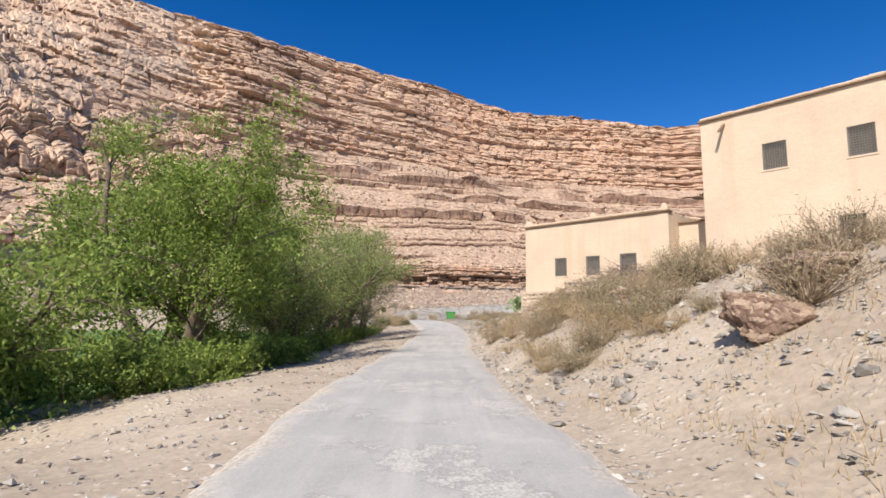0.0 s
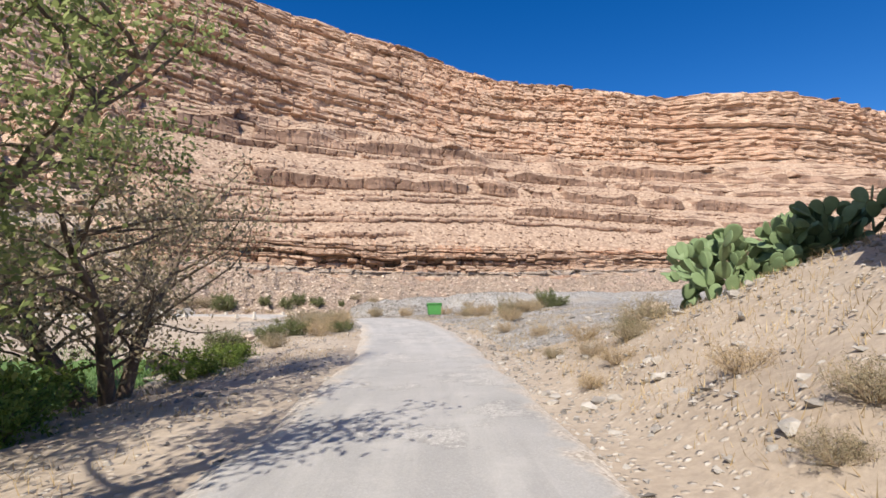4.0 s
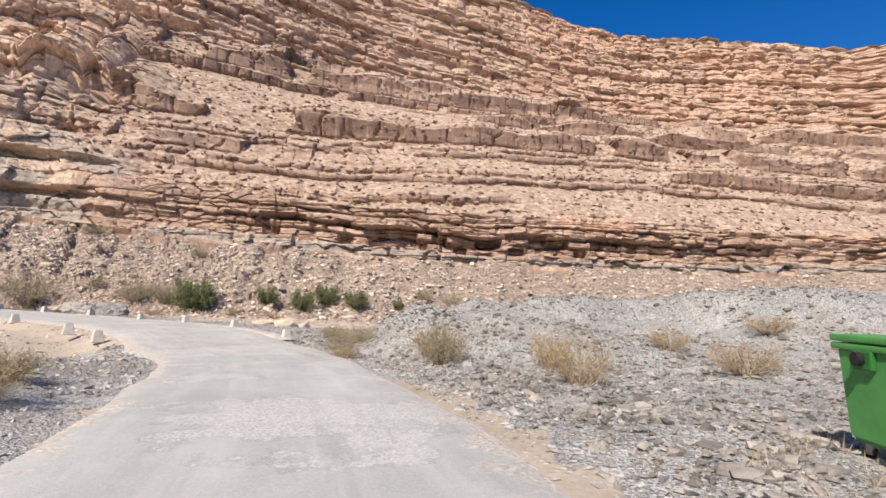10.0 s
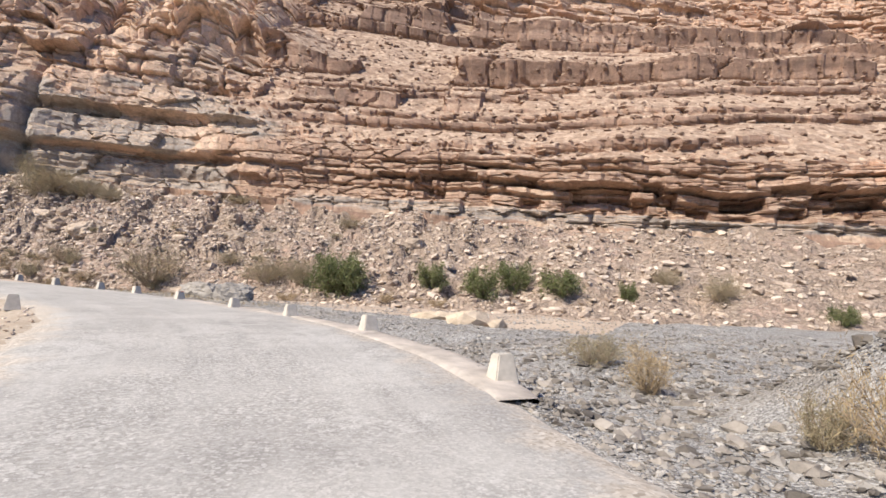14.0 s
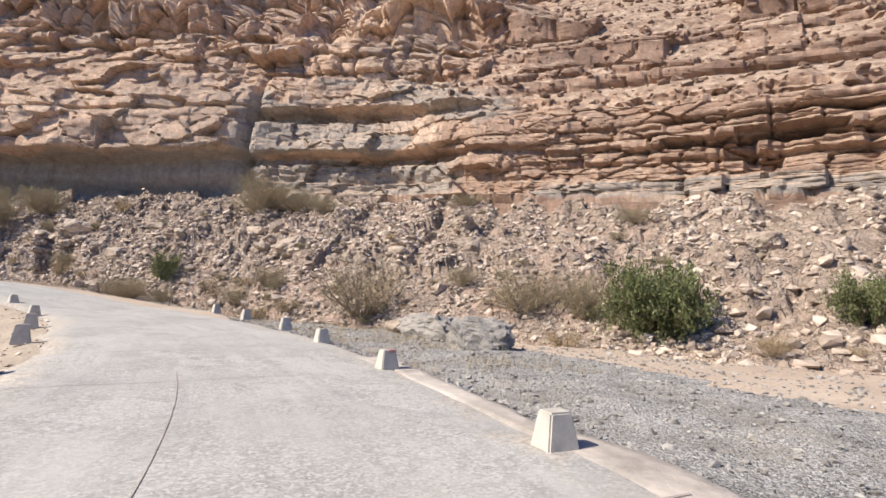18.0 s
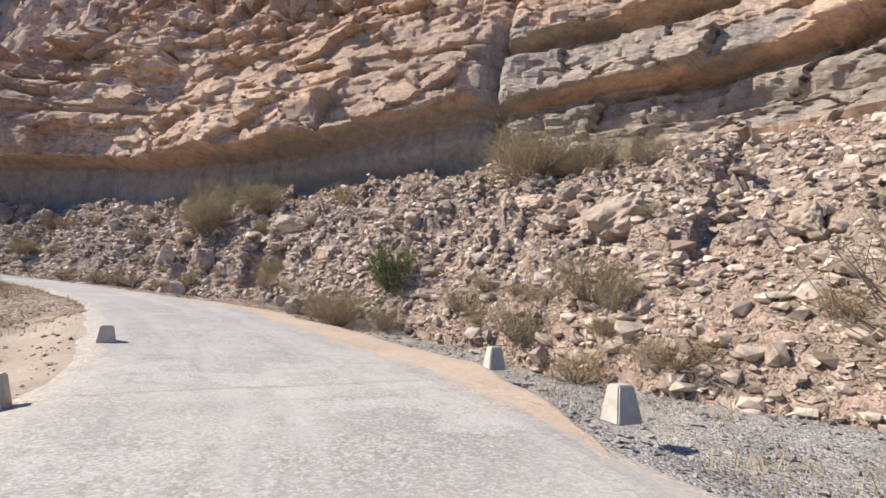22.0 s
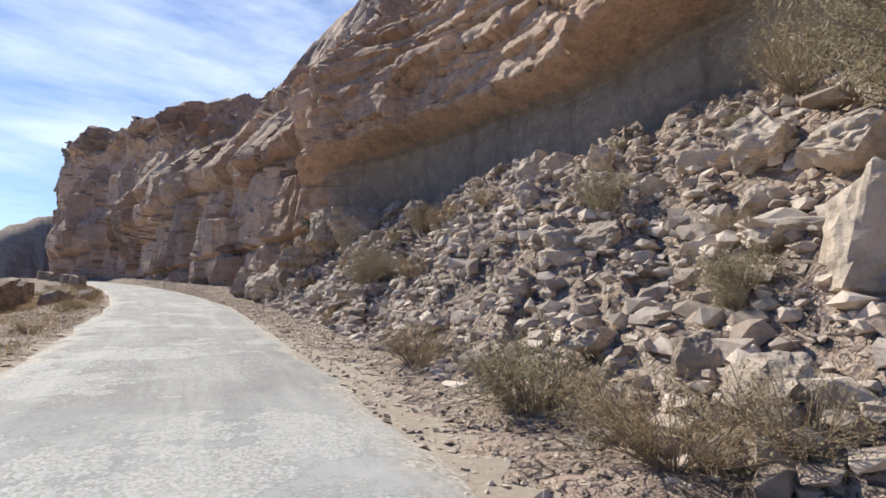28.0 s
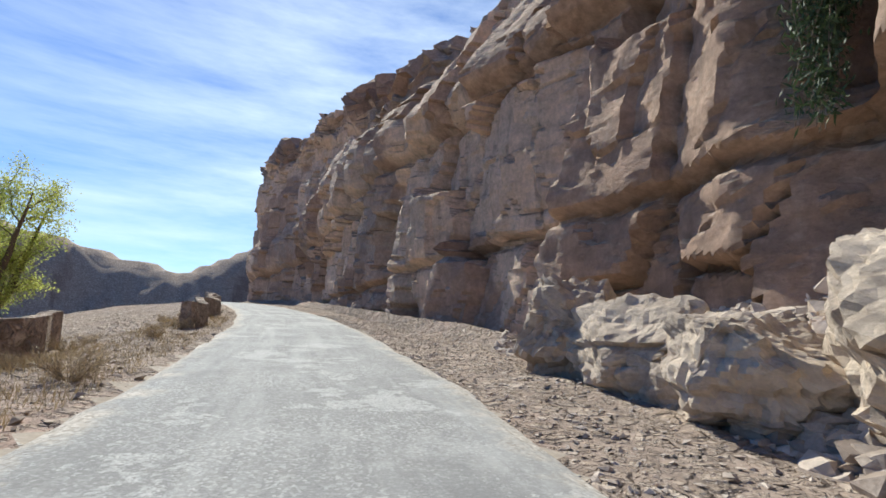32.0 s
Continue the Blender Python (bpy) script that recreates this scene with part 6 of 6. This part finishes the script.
# along the road before the ford
for kind, x, y, size in (
    ("dry", 4.6, 20.0, 1.1), ("sage", 5.4, 22.5, 1.2), ("twig", 6.6, 19.5, 0.9), ("sage", 5.2, 16.5, 1.3), ("dry", 4.2, 13.5, 1.0), ("sage", 6.8, 14.0, 1.2), ("dry", 7.6, 17.0, 1.2),
    ("sage", 4.3, 32.0, 0.5), ("sage", 4.8, 33.6, 0.55), ("dry", 5.4, 26.6, 0.5), ("dry", 5.8, 28.6, 0.5), ("twig", 8.4, 26.0, 0.45), ("sage", 5.4, 43.2, 0.8), ("green", 5.7, 44.5, 0.45), ("dry", 4.9, 46.5, 0.7),
    ("sage", 4.3, 41.6, 0.6), ("dry", 4.4, 50.5, 0.6), ("dry", 4.8, 58.5, 0.9), ("sage", 5.3, 60.5, 0.7), ("dry", 3.9, 54.6, 0.6),
    ("green", -9.1, 55.7, 1.0), ("green", -7.6, 57.5, 0.8), ("sage", -6.4, 54.2, 0.8), ("sage", -5.6, 66.9, 0.8), ("dry", -4.9, 63.0, 1.2), ("dry", -5.6, 61.2, 1.3), ("sage", -6.2, 65.0, 1.1), ("green", -4.6, 60.3, 0.7),
    ("dry", -5.4, 58.8, 1.1), ("sage", -7.0, 62.5, 1.4), ("green", -6.8, 59.0, 1.0), ("dry", -6.3, 69.0, 0.7), ("dry", -7.5, 75.0, 0.5), ("dry", -10.3, 79.4, 0.8), ("sage", -11.4, 80.8, 0.6), ("sage", -8.6, 72.0, 0.5),
    ("green", 5.8, 65.2, 0.75), ("dry", 6.8, 63.5, 1.1), ("sage", 7.6, 66.0, 1.0), ("dry", 5.4, 82.8, 0.9), ("dry", 3.8, 82.4, 0.7), ("dry", 6.6, 82.0, 0.9), ("sage", 9.4, 82.2, 0.6), ("green", 13.6, 81.5, 1.1),
    ("dry", 2.6, 86.4, 1.0), ("dry", 1.8, 89.6, 0.8), ("dry", 5.5, 91.5, 0.9),
):
    plant(kind, x, y, size)
for x, y, size in ((-7.2, 13.2, 1.1), (-8.6, 15.0, 1.4), (-7.4, 17.0, 1.2), (-8.6, 20.4, 1.5), (-7.2, 22.6, 1.1), (-7.4, 25.4, 1.2), (-6.9, 28.4, 1.0), (-7.6, 33.4, 1.1), (-7.0, 35.6, 0.9), (-6.8, 39.6, 1.0), (-8.0, 41.5, 1.1), (-7.4, 47.8, 0.9), (-6.6, 49.6, 0.7), (-10.5, 14.0, 1.3)):
    plant("bush", x, y, size)
# bushes on the scree, along the wadi and on the heaps: kind, place, width, height
for kind, x, y, wide, tall in (
    ("sage", -81.1, 98.7, 2.5, 2.1), ("sage", -80.2, 99.8, 2.1, 1.8), ("sage", -81.5, 102.6, 3.0, 1.5), ("sage", -76.6, 103.1, 1.3, 1.1), ("dry", -75.6, 108.1, 1.9, 1.3), ("sage", -73.8, 106.0, 1.2, 0.7),
    ("sage", -70.6, 117.5, 3.2, 2.6), ("dry", -66.3, 117.5, 4.1, 2.3), ("sage", -68.0, 120.0, 3.3, 1.9), ("green", -63.2, 108.7, 2.0, 1.7), ("dry", -62.0, 106.5, 2.1, 1.2), ("sage", -61.5, 108.2, 1.3, 1.0),
    ("dry", -58.3, 110.5, 0.9, 1.0), ("sage", -56.1, 111.0, 1.9, 1.1), ("twig", -54.6, 112.4, 2.4, 1.4), ("dry", -53.2, 111.1, 1.9, 0.8), ("sage", -53.4, 112.5, 1.3, 1.1), ("dry", -70.6, 103.7, 1.8, 1.1),
    ("sage", -88.2, 85.6, 2.0, 1.4), ("sage", -79.7, 99.3, 4.1, 2.3), ("sage", -79.6, 102.8, 3.8, 2.1), ("sage", -63.4, 106.1, 3.5, 1.2), ("sage", -66.6, 116.4, 4.9, 2.7), ("sage", -63.8, 118.9, 3.5, 2.0),
    ("sage", -60.5, 119.4, 2.5, 1.6), ("twig", -46.7, 114.2, 4.9, 3.2), ("sage", -43.4, 118.2, 2.0, 1.2), ("sage", -39.0, 117.8, 4.0, 1.8), ("sage", -36.3, 118.6, 2.6, 2.0), ("green", -33.5, 118.8, 3.5, 2.2),
    ("dry", -51.5, 112.4, 2.5, 0.8), ("sage", -35.1, 123.5, 1.0, 0.7), ("sage", -38.0, 126.7, 2.3, 1.0), ("sage", -51.9, 126.5, 3.4, 0.8), ("green", -32.8, 119.1, 3.0, 2.4), ("green", -27.3, 121.5, 2.2, 1.5),
    ("green", -23.7, 121.7, 2.5, 1.9), ("green", -22.2, 124.7, 2.8, 1.8), ("green", -18.5, 123.1, 2.8, 1.5), ("green", -14.4, 123.9, 1.2, 1.0), ("sage", -9.1, 125.8, 2.5, 1.6), ("sage", -12.2, 127.2, 2.2, 1.3),
    ("dry", -11.8, 99.3, 1.1, 0.9), ("sage", -10.0, 95.6, 0.7, 0.5), ("twig", -8.9, 90.6, 1.3, 0.9), ("dry", -8.5, 89.9, 0.9, 0.4), ("dry", -91.9, 87.0, 1.7, 1.1), ("dry", -90.5, 89.4, 1.3, 0.8),
    ("sage", -83.6, 94.3, 1.4, 1.0), ("dry", -81.1, 91.0, 1.5, 0.8), ("sage", -78.7, 93.7, 1.7, 0.9), ("twig", -77.2, 96.2, 1.1, 0.7), ("dry", -86.3, 88.3, 1.0, 0.8), ("dry", -80.3, 96.2, 0.6, 0.3),
    ("sage", -78.8, 96.0, 0.5, 0.3), ("dry", -85.5, 98.4, 2.5, 2.5), ("sage", -82.4, 100.2, 2.5, 2.3), ("dry", -93.8, 85.4, 2.1, 1.2), ("dry", -77.4, 95.3, 2.4, 0.8), ("dry", -75.4, 97.7, 0.9, 0.6),
    ("sage", -74.2, 99.6, 0.9, 0.8), ("dry", -73.7, 100.9, 0.7, 0.6), ("sage", -72.4, 103.9, 1.8, 1.6), ("dry", -91.4, 82.5, 0.8, 0.8), ("dry", -92.3, 84.4, 0.9, 0.5), ("dry", -91.1, 80.1, 0.7, 0.5),
    ("dry", -87.3, 84.5, 0.7, 0.6), ("dry", -88.5, 84.5, 0.8, 0.3), ("dry", 5.2, 78.8, 2.1, 1.1), ("sage", 4.4, 79.8, 1.4, 1.0), ("dry", 5.9, 77.9, 1.3, 1.2), ("dry", -1.9, 87.3, 1.2, 1.0),
    ("dry", -5.3, 88.9, 1.7, 0.9), ("dry", -10.0, 78.9, 1.2, 0.5), ("dry", -7.4, 74.2, 0.7, 0.3), ("sage", -4.9, 87.9, 1.5, 1.1), ("dry", -9.4, 95.1, 1.2, 0.9),
    ("dry", -1.5, 84.8, 1.7, 1.1), ("sage", -13.0, 101.4, 1.4, 0.7), ("sage", -5.4, 63.9, 1.6, 1.0), ("dry", -5.4, 66.2, 1.4, 1.0), ("green", -4.2, 61.6, 0.5, 0.4), ("sage", 5.6, 63.3, 1.7, 1.1),
    ("dry", 6.5, 63.6, 0.9, 0.6),
    ("sage", 4.0, 124.5, 1.8, 1.2), ("green", 12.0, 127.5, 2.0, 1.3), ("green", -3.0, 124.8, 1.6, 1.0), ("dry", -25.8, 119.6, 1.4, 0.7), ("dry", -29.4, 118.9, 1.5, 0.7), ("dry", -36.0, 116.8, 1.6, 0.7), ("green", 12.2, 81.0, 2.2, 1.5),
):
    if wide > 1.9 and kind in ("sage", "dry"):
        plant("wide" + kind, x, y, wide / 3.3, None, 3.3 * tall / wide / 1.5)
    else:
        size = wide / (1.75 if kind != "twig" else 2.2)
        plant(kind, x, y, size, None, tall / (size * (0.8 if kind != "twig" else 1.25)))
rv = np.random.RandomState(55)
for k in range(16):
    on_scree(("dry", "sage", "dry", "twig", "sage")[k % 5], 6.4 + 3.4 * rv.rand(), -0.02 + 0.1 * rv.rand(), 0.4 + 0.5 * rv.rand())
for k in range(55):
    on_scree(("sage", "dry", "sage", "dry")[k % 4], 4.2 + 8.0 * rv.rand(), 0.05 + 0.85 * rv.rand(), 0.3 + 0.4 * rv.rand(), 0.9)
for k in range(95):
    p, _ = road_point(29 + 36 * rv.rand(), 2.6 + 6.5 * rv.rand() ** 1.2)
    size = 0.35 + 0.5 * rv.rand()
    if p.y > 27:
        size *= 0.65
    if not (33 < p.y < 47 and p.x > 4.2):
        plant(("dry", "sage", "dry", "twig", "dry")[k % 5], p.x, p.y, size)
for k in range(30):
    p, _ = road_point(27 + 19 * rv.rand(), 3.2 + 5.5 * rv.rand())
    plant(("dry", "twig", "dry", "sage")[k % 4], p.x, p.y, 0.5 + 0.45 * rv.rand())
for k in range(26):
    p, _ = road_point(176 + 60 * rv.rand(), -3.4 - 3.5 * rv.rand())
    plant("dry", p.x, p.y, 0.35 + 0.35 * rv.rand())


def prickly_pear():
    r = np.random.RandomState(4)
    e = empty("prickly_pear", pose(7.6, 42.0, ground_at(7.6, 42.0)), "sprawling grey-green prickly pear cactus beside the house", "cactus")
    bm0 = bmesh.new()
    bmesh.ops.create_uvsphere(bm0, u_segments=12, v_segments=8, radius=1.0)
    for v in bm0.verts:
        v.co.x *= 0.13 * (1 + 0.25 * v.co.z)
        v.co.y *= 0.017
        v.co.z = v.co.z * 0.19 + 0.18
    pad = bpy.data.meshes.new("pad")
    bm0.to_mesh(pad)
    bm0.free()
    pad.materials.append(M_CACTUS)
    for f in pad.polygons:
        f.use_smooth = True

    made = []

    def grow(m, deep):
        made.append(m)
        if deep:
            for _ in range(r.randint(1, 4)):
                side = (r.rand() - 0.5) * 1.6
                grow(m @ Matrix.Translation((0.12 * math.sin(side), 0, 0.2 + 0.15 * math.cos(side))) @ Euler(((r.rand() - 0.5) * 0.9, side, (r.rand() - 0.5) * 2.4)).to_matrix().to_4x4() @ Matrix.Scale(0.88 + 0.2 * r.rand(), 4), deep - 1)

    for _ in range(44):
        x, y = -1.7 + 3.4 * r.rand(), -0.9 + 1.8 * r.rand()
        z = ground_at(7.6 + x, 42.0 + y) - ground_at(7.6, 42.0)
        grow(pose(x, y, z - 0.05, (r.rand() - 0.5) * 60, (r.rand() - 0.5) * 60, 360 * r.rand()) @ Matrix.Scale(0.85 + 0.3 * r.rand(), 4), 3)
    for m in made[:300]:
        o = new("pad", pad)
        o.parent = e
        o.matrix_basis = m
    rest = bmesh.new()
    for m in made[300:]:
        n0 = len(rest.verts)
        rest.from_mesh(pad)
        rest.verts.ensure_lookup_table()
        for v in rest.verts[n0:]:
            v.co = m @ v.co
    for f in rest.faces:
        f.smooth = True
    part("pad_thicket", rest, M_CACTUS, e)
    return e


prickly_pear()

# stub of a dry stone wall on the bank
dry_wall = empty("stone_wall", pose(7.3, 30.4, 0, 0, 0, -52), "crumbling dry stone wall of tan rubble on the bank", "wall")
bm = bmesh.new()
box(bm, 0, -0.12, 1.2, 2.9, 0.12, 2.95)
part("wall_core", bm, M_SAND, dry_wall)
for row in range(6):
    x = 0.05 * rp.rand()
    while x < 2.9 - 0.25 * (row > 3):
        w = 0.2 + 0.22 * rp.rand()
        ob = new("stone", STONES[k % 7])
        ob.parent = dry_wall
        ob.matrix_basis = pose(x + w / 2, -0.1, 1.75 + row * 0.24, 360 * rp.rand(), 20 * rp.rand(), 0) @ Matrix.Diagonal((w * 0.62, 0.16, 0.15, 1))
        x += w + 0.03
        k += 1

# brushwood heap below the tall house
rw = np.random.RandomState(12)
sticks = []
for k in range(620):
    x, y = 9.2 + 1.7 * rw.normal(), 26.9 - 1.0 * rw.normal()
    a = 6.283 * rw.rand()
    sticks.append(tube(bent(rw, (x, y, ground_at(x, y) + 0.05 + 1.0 * rw.rand() * math.exp(-((x - 9.2) ** 2 + (y - 26.9) ** 2) / 5)), (math.cos(a), math.sin(a), 0.25 * rw.normal()), 0.6 + 0.8 * rw.rand(), 0, 4, 0.12), 0.014, 0.006, 4))
v, f = gather(sticks)
tagged(new("brushwood_heap", mesh_soup("brushwood_heap", v, f, M_BRUSH)), "heap of dry brushwood on the bank below the houses", "brushwood", kind="stuff")

# grass of the fields and dry grass on the banks
rg = np.random.RandomState(14)


def grass(name, n, s0, s1, d0, d1, tall, wide, material, label):
    s, d = s0 + (s1 - s0) * rg.rand(n), d0 + (d1 - d0) * rg.rand(n)
    x, y = np.interp(s, ROADS, ROADLINE[:, 0]), np.interp(s, ROADS, ROADLINE[:, 1])
    x2, y2 = np.interp(s + 0.5, ROADS, ROADLINE[:, 0]), np.interp(s + 0.5, ROADS, ROADLINE[:, 1])
    h = np.hypot(x2 - x, y2 - y)
    x, y = x + (y2 - y) / h * d, y - (x2 - x) / h * d
    keep = fractal(x * 0.5, y * 0.5, 3, 1) > 0.45
    x, y = x[keep], y[keep]
    z, n = height(x, y), len(x)
    a, t = 6.283 * rg.rand(n), tall * (0.5 + rg.rand(n))
    bx, by = np.cos(a) * wide, np.sin(a) * wide
    lx, ly = rg.normal(size=n) * 0.4 * t, rg.normal(size=n) * 0.4 * t
    v = np.stack([np.stack([x - bx, y - by, z - 0.02], 1), np.stack([x + bx, y + by, z - 0.02], 1), np.stack([x + lx, y + ly, z + t], 1)], 1)
    return tagged(new(name, mesh_soup(name, v.reshape(-1, 3), np.arange(3 * n).reshape(-1, 3), material)), label, "grass", kind="stuff")


grass("field_grass", 30000, 26, 78, -26, -8.5, 0.22, 0.012, M_GRASS, "bright green crop in the irrigated field")
grass("dry_grass", 60000, 8, 98, 2.4, 12, 0.13, 0.007, M_DRY, "dry yellow grass on the bank")
grass("dry_grass_left", 12000, 50, 112, -9, -3.2, 0.13, 0.006, M_DRY, "dry yellow grass beside the road")
grass("dry_grass_end", 40000, 166, 236, -9, -2.9, 0.16, 0.007, M_DRY, "dry yellow grass beside the road")
grass("dry_grass_wadi", 9000, 138, 176, 4.4, 9.5, 0.2, 0.007, M_DRY, "dry yellow grass at the foot of the scree")


def mud_wall(s0, s1, d, tall, label):
    pts = [road_point(s0 + (s1 - s0) * k / 24, d + 0.3 * math.sin(k)) [0] for k in range(25)]
    bm = bmesh.new()
    rows = []
    for k, p in enumerate(pts):
        z = ground_at(p.x, p.y)
        t = tall * (0.8 + 0.35 * float(vnoise(k * 0.4, d)))
        q = pts[min(k + 1, 24)] - pts[max(k - 1, 0)]
        nrm = Vector((-q.y, q.x, 0)).normalized() * 0.22
        rows.append([bm.verts.new((p.x + nrm.x, p.y + nrm.y, z - 0.3)), bm.verts.new((p.x + nrm.x * 0.8, p.y + nrm.y * 0.8, z + t)), bm.verts.new((p.x - nrm.x * 0.8, p.y - nrm.y * 0.8, z + t)), bm.verts.new((p.x - nrm.x, p.y - nrm.y, z - 0.3))])
    for a, b in zip(rows, rows[1:]):
        for i in range(3):
            bm.faces.new((a[i], b[i], b[i + 1], a[i + 1]))
    bm.faces.new(rows[0])
    bm.faces.new(rows[-1][::-1])
    bmesh.ops.recalc_face_normals(bm, faces=bm.faces)
    me = bpy.data.meshes.new("mud_wall")
    bm.to_mesh(me)
    bm.free()
    me.materials.append(M_TALUS)
    return tagged(new("mud_wall", me), label, "wall", "low earth walls")


mud_wall(206, 226, -7.0, 1.3, "low crumbling brown earth wall below the road")
mud_wall(228, 262, -4.0, 0.9, "low brown earth wall along the bend")
